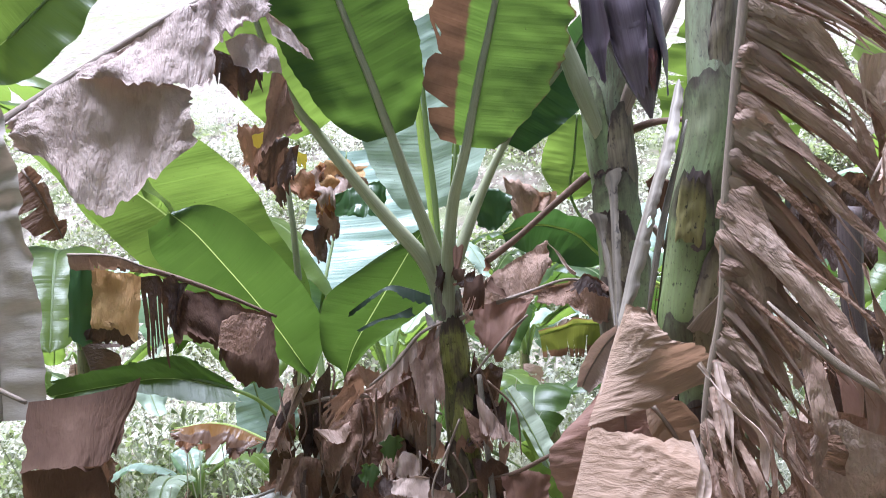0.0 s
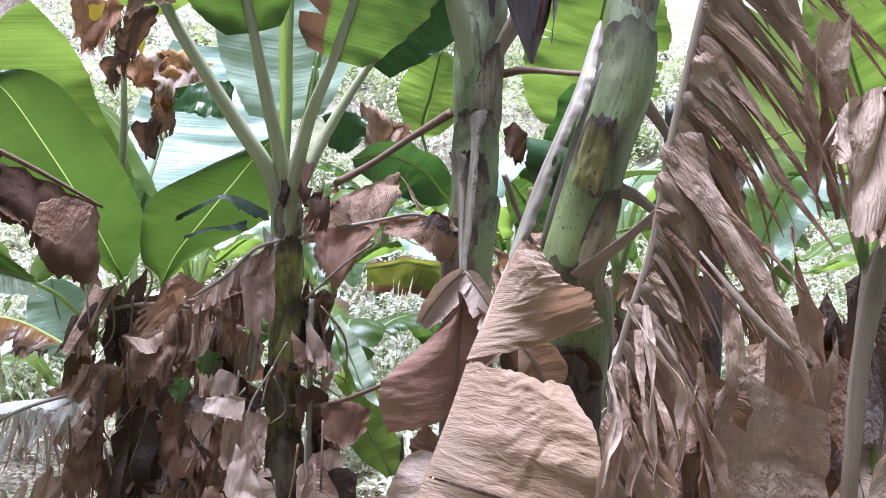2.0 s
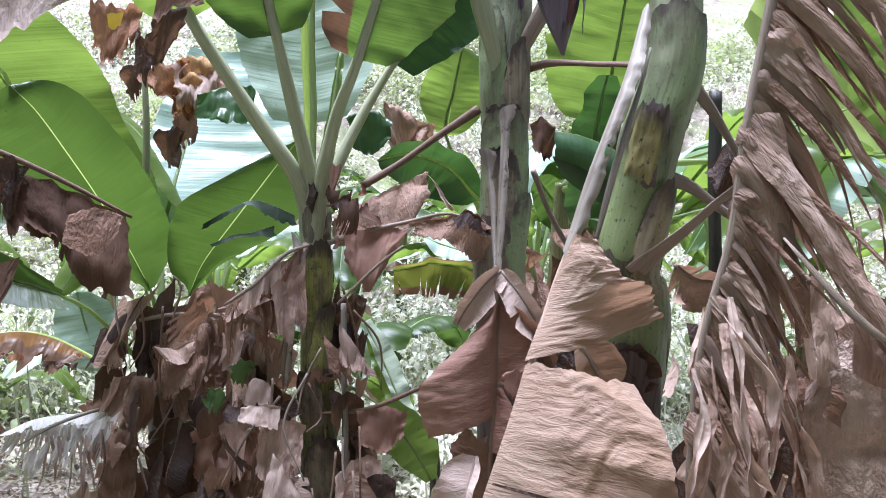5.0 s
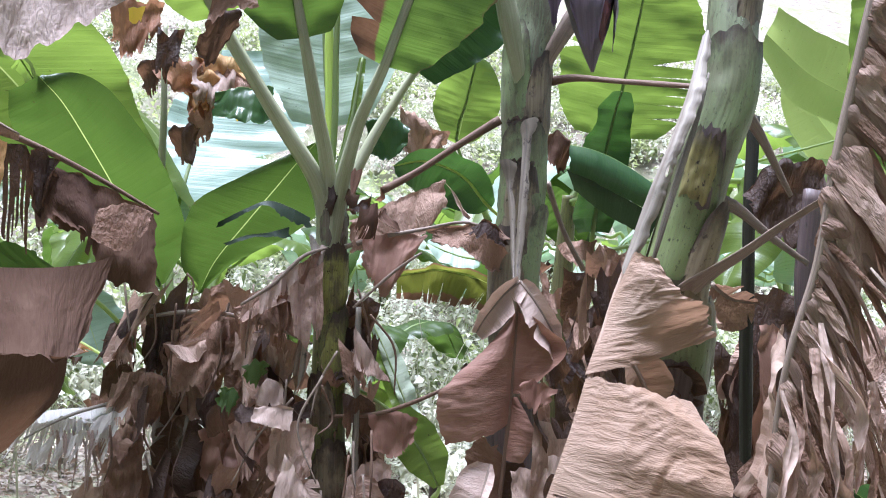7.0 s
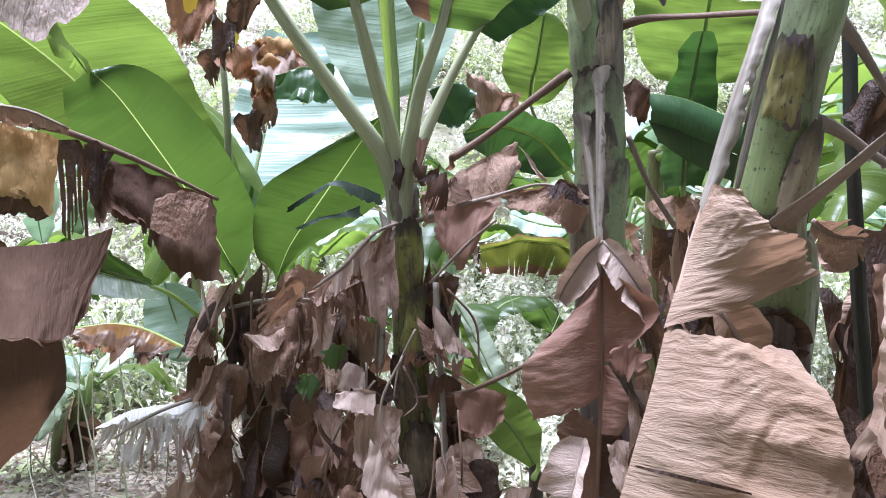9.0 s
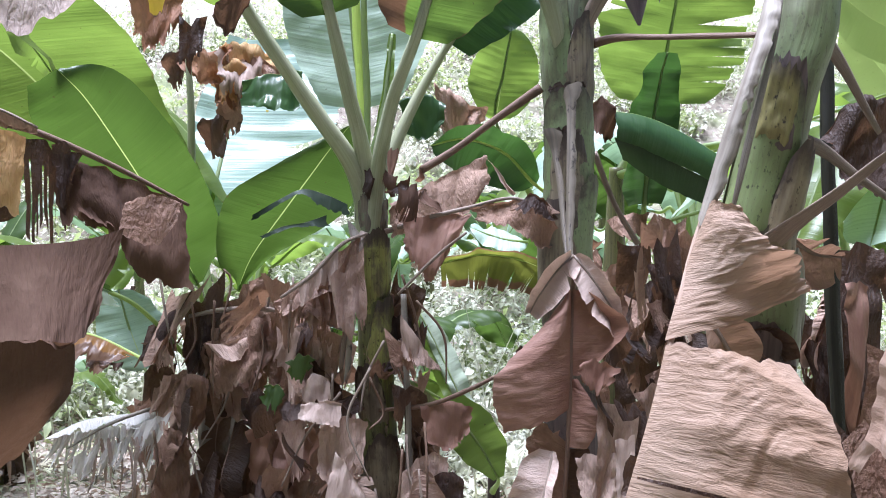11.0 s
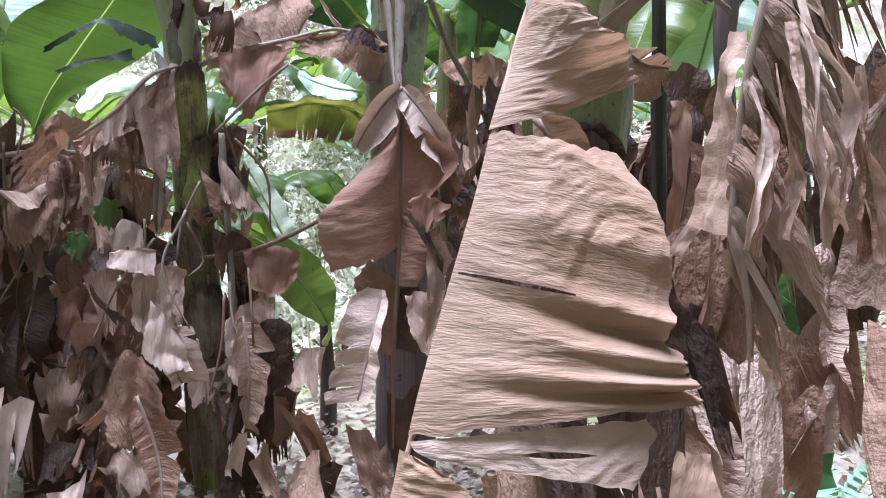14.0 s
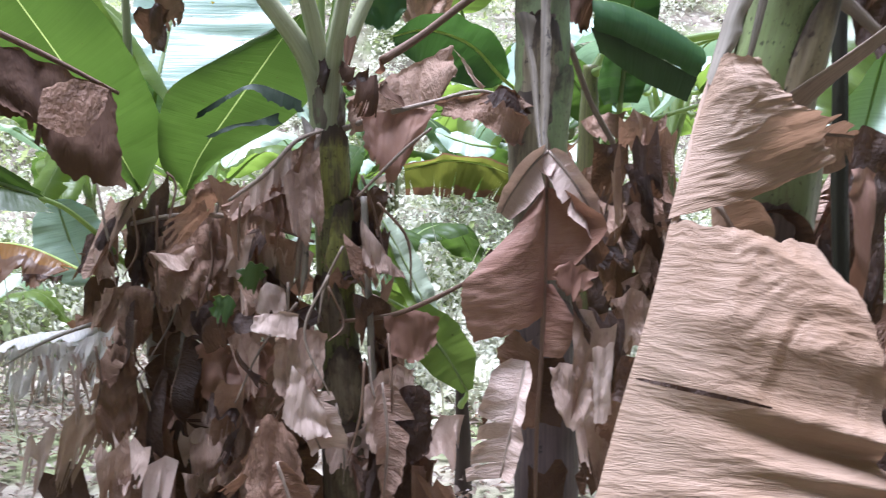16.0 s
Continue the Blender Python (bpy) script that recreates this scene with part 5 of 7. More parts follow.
flap(plant_l, [(-1.366, 3.840, 1.749), (-1.257, 3.800, 1.762), (-1.165, 3.840, 1.697)], [(-1.390, 3.840, 1.713), (-1.269, 3.820, 1.694), (-1.175, 3.840, 1.672)], D_DARK, "black frayed leaf rim", bulge=0.015, ragged=0.25, nu=24, nv=12, seed=257)
dead(plant_l, [(-1.40, 3.80, 2.05), (-1.23, 3.82, 2.03), (-1.10, 3.85, 1.97)], (0.06, 0.07), D_GREY, (0.008, 0.005), S_DRY, (), up=(0, -0.5, 1), fold=(60, 60), droop=(60, 60), shape=(0.2, 0.95), seed=51)
part("dead_stalk", tube([(-0.792, 5.120, 1.280), (-0.608, 5.020, 1.315), (-0.404, 4.900, 1.316), (-0.212, 4.800, 1.275), (-0.035, 4.720, 1.210)], (0.009, 0.011, 0.01, 0.008, 0.006), 8, 0.7, rough=0.1), S_DRY, plant_l, "dry level stalk")
for k, (x0, x1, hh, mt) in enumerate(((400, 470, 0.30, D_DARK), (430, 520, 0.34, D_PINK), (500, 570, 0.42, D_PINK), (560, 640, 0.40, D_GREY), (600, 690, 0.36, D_PINK))):
    a, b = np.array((-0.789, 5.100, 1.274)), np.array((-0.036, 4.700, 1.207))
    rag(plant_l, tuple(a + (b - a) * (x0 - 405) / 287), tuple(a + (b - a) * (x1 - 405) / 287), hh, mt, "brown dead leaf hanging over its stalk", hang=(0, -0.1, -1), folds=11, depth=0.03, taper=(0.1, 0.3), slits=0.3, ragged=0.3, nu=40, nv=22, seed=640 + k)
for k, (top, low, mt, lab) in enumerate((
        ([(-0.71, 4.98, 1.17), (-0.60, 4.95, 1.21), (-0.49, 4.93, 1.27), (-0.41, 4.95, 1.31)], [(-0.66, 4.90, 0.92), (-0.56, 4.86, 0.97), (-0.45, 4.86, 1.06), (-0.40, 4.90, 1.11)], D_PINK, "brown dead leaf folded over a stalk"),
        ([(-0.69, 4.92, 1.15), (-0.61, 4.90, 1.18), (-0.52, 4.90, 1.21)], [(-0.63, 4.86, 1.12), (-0.57, 4.84, 1.10), (-0.51, 4.86, 1.16)], D_GREY, "curled dead leaf rim"),
        ([(-0.41, 4.93, 1.31), (-0.29, 4.90, 1.30), (-0.14, 4.88, 1.28)], [(-0.43, 4.88, 0.95), (-0.30, 4.86, 1.05), (-0.16, 4.84, 1.10)], D_PINK, "brown dead leaf hanging from a stalk"),
        ([(-0.52, 4.92, 0.78), (-0.36, 4.90, 0.77), (-0.19, 4.88, 0.78)], [(-0.51, 4.90, 0.55), (-0.34, 4.87, 0.51), (-0.20, 4.86, 0.56)], D_RED, "broad brown dead leaf sheet"),
        ([(-0.85, 5.00, 0.98), (-0.77, 5.00, 1.03), (-0.69, 5.00, 1.00)], [(-0.84, 4.97, 0.81), (-0.77, 4.95, 0.76), (-0.71, 4.96, 0.83)], D_PINK, "curled brown dead leaf"),
        ([(-0.91, 4.95, 0.72), (-0.84, 4.95, 0.79), (-0.77, 4.95, 0.74)], [(-0.93, 4.90, 0.45), (-0.86, 4.90, 0.38), (-0.77, 4.90, 0.49)], D_PINK, "tan dead leaf end"),
        ([(-0.57, 4.90, 0.48), (-0.49, 4.90, 0.49), (-0.41, 4.90, 0.42)], [(-0.56, 4.86, 0.22), (-0.49, 4.86, 0.26), (-0.41, 4.86, 0.28)], D_GREY, "grey dead leaf end"))):
    flap(plant_l, top, low, mt, lab, bulge=0.035, pleat=0.005, ragged=0.05, slits=0.12, nu=34, nv=24, seed=520 + k)
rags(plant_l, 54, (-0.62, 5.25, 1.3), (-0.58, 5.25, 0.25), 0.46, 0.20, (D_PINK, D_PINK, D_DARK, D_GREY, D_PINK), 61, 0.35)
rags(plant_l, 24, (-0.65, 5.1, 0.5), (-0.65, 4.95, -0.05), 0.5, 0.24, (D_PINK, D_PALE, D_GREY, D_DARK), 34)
skirt(plant_l, 6, (-0.62, 5.2, 1.3), (-0.58, 5.25, 0.2), 0.45, 0.5, (D_PINK, D_DARK), 62)
part("dead_stalk", tube([(-0.76, 5.25, 0.87), (-0.95, 5.10, 0.86), (-1.13, 5.00, 0.81), (-1.29, 4.95, 0.72)], (0.012, 0.01, 0.008, 0.004), 8), S_GREY, plant_l, "bleached drooping rib")
sheet(plant_l, [(-1.372, 5.120, 0.763), (-1.266, 5.120, 0.810), (-1.121, 5.120, 0.831), (-0.957, 5.120, 0.840)], [(-1.368, 5.070, 0.747), (-1.260, 5.070, 0.776), (-1.116, 5.060, 0.791), (-0.961, 5.060, 0.794)], D_WHITE, "bleached dead leaf lying level", wrinkle=0.002, swell=0.01, ragged=0.3, nu=60, nv=16, seed=52)
shred(plant_l, [(-1.368, 5.070, 0.747), (-1.260, 5.070, 0.776), (-1.116, 5.060, 0.791), (-0.961, 5.060, 0.794)], 34, (0.17, 0.19), (118, 70), 1.0, D_WHITE, "bleached fringe torn in narrow strips", 53, 0.5, -0.5, stiff=0.85)
shred(plant_l, [(-1.185, 5.030, 0.745), (-1.042, 5.030, 0.745), (-0.922, 5.030, 0.754)], 9, (0.3, 0.4), (80, 75), 0.5, D_ASH, "pale dead leaf torn in long strips", 54, 0.3, 0.2, stiff=0.5)
for k, (dx, dz, wd, hh, mt) in enumerate(((0.0, 0.0, 0.16, 0.25, D_WHITE), (-0.14, -0.06, 0.13, 0.22, D_WHITE), (-0.27, -0.12, 0.12, 0.2, D_WHITE), (0.1, -0.1, 0.14, 0.5, D_PALE), (-0.06, -0.3, 0.16, 0.4, D_TAN), (-0.22, -0.4, 0.14, 0.3, D_PALE))):
    rag(plant_l, (-1.02 + dx, 5.05, 0.78 + dz), (-1.02 + dx + wd, 5.0, 0.84 + dz), hh, mt, hang=(-0.25, -0.1, -1), folds=12, depth=0.02, taper=(0.1, 0.3), slits=0.7, ragged=0.35, nu=34, seed=65 + k)
part("dead_stalk", tube([(-0.80, 5.30, 1.96), (-0.79, 5.22, 2.22), (-0.80, 5.20, 2.50), (-0.81, 5.25, 2.73)], (0.02, 0.018, 0.014, 0.01), 8), S_PALE, plant_l, "upright green-grey stalk")
rag(plant_l, (-0.83, 5.12, 2.67), (-0.70, 5.10, 2.67), 0.28, D_DARK, "black crumpled dead leaf", folds=10, depth=0.04, taper=(0.3, 0.4), slits=0.2, seed=57)
flap(plant_l, [(-1.09, 5.30, 2.88), (-0.98, 5.30, 2.85), (-0.83, 5.30, 2.87)], [(-1.09, 5.30, 2.64), (-0.97, 5.26, 2.57), (-0.85, 5.28, 2.68)], D_RUST, "brown dead leaf end with an orange patch", bulge=0.04, ragged=0.12, slits=0.2, seed=63)
flap(plant_l, [(-0.99, 5.24, 2.79), (-0.91, 5.24, 2.80)], [(-0.97, 5.24, 2.71), (-0.92, 5.24, 2.73)], G_LEMON, "orange-yellow leaf scrap", bulge=0.01, ragged=0.2, nu=16, nv=12, seed=163)
for k, (x, y, x2, y2, h, mt) in enumerate(((400, 88, 470, 78, 40, D_RUST), (455, 76, 535, 84, 42, D_YELLOW), (430, 105, 500, 110, 45, D_YELLOW), (485, 100, 545, 118, 32, D_PINK), (440, 130, 505, 128, 30, D_RUST), (372, 95, 410, 85, 38, D_DARK), (450, 88, 520, 96, 60, D_PALE), (445, 150, 475, 150, 55, D_PINK), (430, 190, 465, 185, 48, D_DARK))):
    c = np.array((-0.65, 5.42, 2.51)) + (0, 0.02 * (k % 3), 0)
    q = [c + ((a - 460) * 0.0034, 0.05 * math.sin(k * 2 + a), (110 - b) * 0.0034) for a, b in ((x, y), ((x + x2) / 2, y - 6), (x2, y2), (x + 8, y + h), ((x + x2) / 2 + 5, y + h * 1.15), (x2 - 6, y2 + h * 0.8))]
    flap(plant_l, [tuple(p) for p in q[:3]], [tuple(p) for p in q[3:]], mt, "crumpled rust-coloured dead leaf", bulge=0.05, ragged=0.16, slits=0.25, nu=26, nv=18, seed=400 + k)
for k, (x, y) in enumerate(((540, 180), (565, 190), (588, 200), (430, 68), (440, 105), (622, 165))):
    c = np.array((-0.39, 5.90, 2.35)) + ((x - 560) * 0.0038, 0, (190 - y) * 0.0038)
    flap(plant_l, [tuple(c), tuple(c + (0.07, 0, -0.01))], [tuple(c + (0.02, 0, -0.09)), tuple(c + (0.07, 0.01, -0.11))], G_LEMON, "yellow leaf scrap", bulge=0.012, ragged=0.2, nu=14, nv=12, seed=420 + k)
flap(plant_l, [(-0.55, 5.30, 2.42), (-0.41, 5.30, 2.46), (-0.26, 5.30, 2.48)], [(-0.57, 5.25, 2.30), (-0.41, 5.22, 2.27), (-0.28, 5.25, 2.28)], G_DARK, "grey-green folded leaf end", bulge=0.03, seed=164, name="leaf")
sheet(plant_l, [(-0.498, 5.070, 1.750), (-0.376, 5.050, 1.821), (-0.264, 5.030, 1.869), (-0.157, 5.020, 1.843), (-0.059, 5.020, 1.799)], [(-0.482, 5.060, 1.729), (-0.365, 5.040, 1.798), (-0.263, 5.020, 1.844), (-0.169, 5.010, 1.784), (-0.069, 5.010, 1.745)], G_SHADE, "dark green torn leaf strip", wrinkle=0.001, swell=0.006, ragged=0.2, nu=60, nv=10, seed=64, name="leaf")
sheet(plant_l, [(-0.449, 5.060, 1.657), (-0.360, 5.040, 1.695), (-0.257, 5.030, 1.714), (-0.173, 5.020, 1.742)], [(-0.444, 5.050, 1.643), (-0.352, 5.030, 1.680), (-0.255, 5.020, 1.695), (-0.162, 5.010, 1.700)], G_SHADE, "thin dark green leaf strip", wrinkle=0.001, swell=0.006, ragged=0.2, nu=50, nv=8, seed=65, name="leaf")

for pl, cx, cy, sd in ((plant_c, 0.04, 4.72, 301), (plant_l, -0.62, 5.2, 302)):
    rng = np.random.default_rng(sd)
    for k in range(14):
        a = np.array([cx + rng.normal(0, 0.2), cy - abs(rng.normal(0, 0.15)) - 0.1, rng.uniform(0.4, 1.5)])
        b = a + (rng.normal(0, 0.07), rng.normal(0, 0.05), -rng.uniform(0.2, 0.45))
        part("dead_stalk", tube([tuple(a), tuple((a + b) / 2 + rng.normal(0, 0.03, 3)), tuple(b)], (0.006, 0.006, 0.003), 6), S_DRY if k % 2 else S_BROWN, pl, "thin dry stalk")

# ---- tall plant with the flower bud ----
plant_m = thing("banana_plant", "tall banana plant with a purple bud and hanging dead stalks", "banana plant", "banana grove")
M_AXIS = [(0.93, 4.72, -0.25), (0.92, 4.68, 0.8), (0.87, 4.62, 1.49), (0.89, 4.62, 1.86), (0.89, 4.62, 2.28), (0.89, 4.62, 2.60), (0.92, 4.62, 2.80), (0.86, 4.6, 3.3)]
M_RAD = (0.14, 0.125, 0.115, 0.112, 0.108, 0.105, 0.10, 0.06)
part("pseudostem", pseudostem(M_AXIS, M_RAD, 8), P_PALE, plant_m, "grey-green trunk with dark stains")
for s0, s1, c, h, mt, sd, fl in ((1.55, 2.27, -8, 100, P_BARK, 21, 0.8), (1.4, 2.08, -16, 60, P_BARE, 22, 0.85), (2.1, 2.62, 55, 95, P_BARE, 23, 0.6), (2.15, 2.75, -70, 85, P_BARK, 24, 0.6), (1.2, 1.78, -40, 90, P_BARE, 25, 0.7), (1.0, 1.9, 45, 70, P_BARK, 20, 0.7), (0.8, 1.35, 20, 110, P_SHEATH, 26, 0.6), (0.35, 0.98, -30, 125, P_HOOD, 27, 0.7), (-0.2, 0.6, 0, 130, P_HOOD, 127, 0.7)):
    part("sheath", sheath(M_AXIS, M_RAD, s0, s1, c, h, lift=0.014, seed=sd, flat=fl), mt, plant_m, "split leaf base with a dark rim")
for z0, z1, c, h, sd in ((2.235, 2.29, -16, 50, 28), (2.045, 2.10, -22, 40, 29)):
    part("sheath", sheath(M_AXIS, M_RAD, z0, z1, c, h, lift=0.022, flare=0.012, seed=sd, flat=0.8, point=0.2), P_HOOD, plant_m, "purple-brown frayed top of a leaf base")
part("leaf_stalk", tube([(0.89, 4.66, 2.20), (0.84, 4.55, 2.43), (0.77, 4.48, 2.64), (0.70, 4.45, 2.88), (0.58, 4.40, 3.26)], (0.006, 0.03, 0.05, 0.042, 0.03), 10, 0.7, 0.3), S_PALE, plant_m, "pale thick stalk")
part("leaf_stalk", tube([(0.91, 4.66, 2.26), (0.94, 4.56, 2.51), (1.04, 4.50, 2.73), (1.20, 4.50, 2.99), (1.34, 4.50, 3.27)], (0.006, 0.03, 0.046, 0.036, 0.03), 10, 0.7, 0.3), S_DRY, plant_m, "pinkish dry stalk")
sheet(plant_m, [(0.800, 4.460, 2.252), (0.827, 4.450, 2.199), (0.828, 4.430, 2.117), (0.810, 4.380, 1.932), (0.785, 4.310, 1.694), (0.766, 4.250, 1.551)], [(0.907, 4.450, 2.256), (0.874, 4.440, 2.195), (0.862, 4.420, 2.110), (0.846, 4.370, 1.933), (0.815, 4.300, 1.694), (0.789, 4.240, 1.552)], P_SHEATH, "dry flat stalk fanning out where it leaves the trunk", cup=0.008, wrinkle=0.001, swell=0.004, ragged=0.12, nu=70, nv=14, seed=278, name="dead_stalk")
sheet(plant_m, [(0.739, 4.460, 2.064), (0.767, 4.450, 1.980), (0.775, 4.400, 1.838), (0.768, 4.320, 1.648), (0.762, 4.260, 1.551)], [(0.827, 4.450, 2.084), (0.797, 4.440, 1.971), (0.801, 4.390, 1.838), (0.788, 4.310, 1.648), (0.778, 4.250, 1.551)], P_SHEATH, "dry flat stalk fanning out where it leaves the trunk", cup=0.007, wrinkle=0.001, swell=0.003, ragged=0.12, nu=60, nv=12, seed=279, name="dead_stalk")
part("dead_leaf_rib", tube([(0.785, 4.220, 1.548), (0.763, 4.170, 1.348), (0.746, 4.150, 1.090), (0.732, 4.140, 0.833), (0.712, 4.140, 0.564), (0.72, 4.2, 0.16)], (0.008, 0.010, 0.010, 0.009, 0.008, 0.004), 8, 0.6, 0.2, rough=0.08), S_BROWN, plant_m, "red-brown rib hanging straight down")
sheet(plant_m, [(0.757, 4.170, 1.418), (0.754, 4.160, 1.338), (0.747, 4.150, 1.198), (0.741, 4.140, 1.059), (0.736, 4.140, 0.962)], [(0.738, 4.170, 1.397), (0.621, 4.120, 1.270), (0.493, 4.070, 1.169), (0.408, 4.030, 1.061), (0.458, 4.050, 0.896)], D_RED, "red-brown half of a hanging dead leaf, flaring outwards", wrinkle=0.003, swell=0.012, ragged=0.03, cup=0.035, nu=70, nv=44, seed=71)
sheet(plant_m, [(0.768, 4.170, 1.422), (0.765, 4.160, 1.327), (0.758, 4.150, 1.198), (0.753, 4.150, 1.089)], [(0.794, 4.160, 1.430), (0.870, 4.110, 1.369), (0.950, 4.070, 1.271), (0.794, 4.100, 1.094)], D_RED, "dark red-brown half of a hanging dead leaf", wrinkle=0.003, swell=0.012, ragged=0.03, cup=-0.03, nu=60, nv=40, seed=171)
sheet(plant_m, [(0.751, 4.150, 1.079), (0.746, 4.150, 0.982), (0.738, 4.140, 0.886), (0.734, 4.140, 0.811)], [(0.774, 4.140, 1.073), (0.817, 4.100, 0.991), (0.846, 4.080, 0.921), (0.795, 4.100, 0.817)], D_RED, "lower lobe of a hanging dead leaf", wrinkle=0.003, swell=0.008, ragged=0.03, cup=0.015, nu=50, nv=30, seed=271)
flap(plant_m, [(0.752, 4.080, 1.137), (0.822, 4.060, 1.158), (0.908, 4.060, 1.120)], [(0.751, 4.060, 1.080), (0.805, 4.050, 1.042), (0.874, 4.060, 1.065)], D_RED, "frayed dead leaf edge", bulge=0.02, ragged=0.15, slits=0.2, nu=30, nv=18, seed=371)
sheet(plant_m, [(0.735, 4.160, 0.828), (0.731, 4.160, 0.742), (0.723, 4.160, 0.633), (0.717, 4.160, 0.547)], [(0.620, 4.140, 0.924), (0.559, 4.120, 0.845), (0.589, 4.120, 0.758), (0.649, 4.120, 0.562)], D_PINK, "brown lower half of a hanging dead leaf", wrinkle=0.003, swell=0.015, ragged=0.06, nu=50, nv=30, seed=471)
sheet(plant_m, [(0.744, 4.170, 0.804), (0.737, 4.170, 0.717), (0.726, 4.160, 0.568)], [(0.826, 4.160, 0.802), (0.833, 4.150, 0.674), (0.811, 4.150, 0.544)], D_DARK, "dark lower half of a hanging dead leaf", wrinkle=0.003, swell=0.01, ragged=0.05, nu=40, nv=24, seed=571)
dead(plant_m, [(0.78, 4.20, 1.55), (0.71, 4.17, 1.50), (0.63, 4.16, 1.40), (0.59, 4.16, 1.33)], (0.07, 0.09), D_PALE, (0.006, 0.003), S_DRY, (), up=(0, 1, 0.3), fold=(20, 20), shape=(0.05, 0.9), tears=(0, 1), crumple=0.006, wave=0.004, seed=72)
dead(plant_m, [(0.78, 4.20, 1.55), (0.83, 4.17, 1.48), (0.90, 4.15, 1.37), (0.96, 4.15, 1.26)], (0.12, 0.05), D_PALE, (0.006, 0.003), S_DRY, (), up=(0, 1, 0.2), fold=(20, 20), shape=(0.05, 0.9), tears=(1, 0), crumple=0.006, wave=0.004, seed=73)
dead(plant_m, [(0.66, 4.10, 0.81), (0.60, 4.02, 0.67), (0.53, 3.98, 0.44)], (0.16, 0.05), D_PALE, (0.006, 0.003), S_DRY, (), "bleached dead leaf end in narrow strips", up=(0.1, 1, 0), fold=(10, 30), droop=(30, 30), shape=(0.03, 0.7), tears=(3, 0), loose=10, crumple=0.006, wave=0.004, seed=74)
flap(plant_m, [(0.87, 4.00, 0.87), (0.95, 4.00, 0.87)], [(0.87, 3.98, 0.63), (0.92, 3.98, 0.60)], D_PALE, "bleached dead strip", bulge=0.008, ragged=0.08, nu=18, nv=26, seed=541)
flap(plant_m, [(0.74, 4.10, 0.78), (0.83, 4.10, 0.80), (0.91, 4.10, 0.79)], [(0.76, 4.06, 0.61), (0.82, 4.06, 0.57), (0.89, 4.06, 0.60)], D_GREY, "grey dead leaf fold", bulge=0.02, ragged=0.08, nu=26, nv=20, seed=542)
rags(plant_m, 18, (0.88, 4.5, 1.35), (0.9, 4.45, 0.1), 0.4, 0.26, (D_PINK, D_DARK, D_GREY), 77)
rags(plant_m, 24, (1.340, 4.850, 1.756), (1.322, 4.800, 0.926), 0.2, 0.22, (D_DARK, D_PINK, D_DARK, D_PINK), 78)
part("dead_stalk", tube([(0.77, 4.62, 2.29), (0.60, 4.66, 2.17), (0.41, 4.70, 2.03), (0.25, 4.72, 1.93)], (0.022, 0.016, 0.015, 0.018), 8, 0.7, 0.2, rough=0.08), S_BROWN, plant_m, "brown slanting dead stalk")
part("dead_stalk", tube([(0.99, 4.60, 2.48), (1.09, 4.50, 2.49), (1.26, 4.30, 2.45), (1.46, 4.00, 2.39)], (0.022, 0.013, 0.013, 0.012), 8, 0.7, 0.2, rough=0.08), S_BROWN, plant_m, "level dry stalk")
part("dead_stalk", tube([(0.41, 4.50, 1.65), (0.30, 4.55, 1.56), (0.13, 4.60, 1.39)], (0.006, 0.008, 0.006), 6), S_DRY, plant_m, "thin dry stalk")


def bud(plant, tip, top, girth):
    """A pointed flower bud of overlapping bracts, one of them lifted."""
    a, b = np.array(top), np.array(tip)
    pts = [tuple(a + (b - a) * f) for f in (0, 0.25, 0.5, 0.75, 1)]
    ob = part("flower_bud", tube(pts, (girth * 0.55, girth * 0.95, girth, girth * 0.62, 0.006), 18, 1.0, 0.0, rough=0.04, step=0.015), B_PURPLE, plant, "dull purple hanging flower bud")
    for k, (c, mt, lab) in enumerate(((25, B_PURPLE, "purple bract"), (-70, B_PURPLE, "purple bract"), (-15, B_RED, "red inner bract"))):
        f0, f1 = (a[2] + (b[2] - a[2]) * f for f in ((0.05, 0.9) if k < 2 else (0.62, 0.86)))
        ax = [tuple(a + (b - a) * f) for f in (0, 0.33, 0.66, 1)]
        part("bract", sheath(ax, (girth * 0.6, girth * 0.98, girth * 0.8, girth * 0.12), f0, f1, c, 62 if k < 2 else 24, 0.012, 0.03 if k < 2 else 0.01, 80 + k, 0.9), mt, ob, lab)
    up_pts = [tuple(a + (b - a) * 0.05), tuple(a + np.array([-0.02, 0.05, 0.25])), (0.86, 4.3, 3.25), (0.86, 4.55, 3.2)]
    part("flower_stalk", tube(up_pts, (0.022, 0.022, 0.03, 0.03), 10), S_GREEN, plant, "thick green flower stalk")


bud(plant_m, (0.95, 3.93, 2.39), (0.90, 3.98, 3.10), 0.115)
part("bract", blade([(0.79, 3.95, 3.19), (0.77, 3.90, 2.94), (0.77, 3.90, 2.75), (0.78, 3.92, 2.54)], (0.07, 0.07), up=(0.4, 1, 0), fold=(20, 20), droop=(50, 50), shape=(0.15, 1.0), nu=24, seed=83), B_PURPLE, plant_m, "lifted grey-purple bract")

# ---- near plant with the great dead leaf ----
plant_r = thing("banana_plant", "leaning green banana plant with a great tan dead leaf", "banana plant", "banana grove")
R_AXIS = [(0.72, 2.95, -0.25), (0.70, 2.88, 0.5), (0.78, 2.78, 1.40), (0.73, 2.74, 1.56), (0.76, 2.72, 1.74), (0.79, 2.70, 1.92), (0.84, 2.70, 2.09), (0.88, 2.74, 2.48), (0.95, 2.72, 2.82)]
R_RAD = (0.115, 0.10, 0.085, 0.078, 0.08, 0.076, 0.068, 0.06, 0.05)
part("pseudostem", pseudostem(R_AXIS, R_RAD, 14), P_PALE, plant_r, "pale green trunk with dark scars")
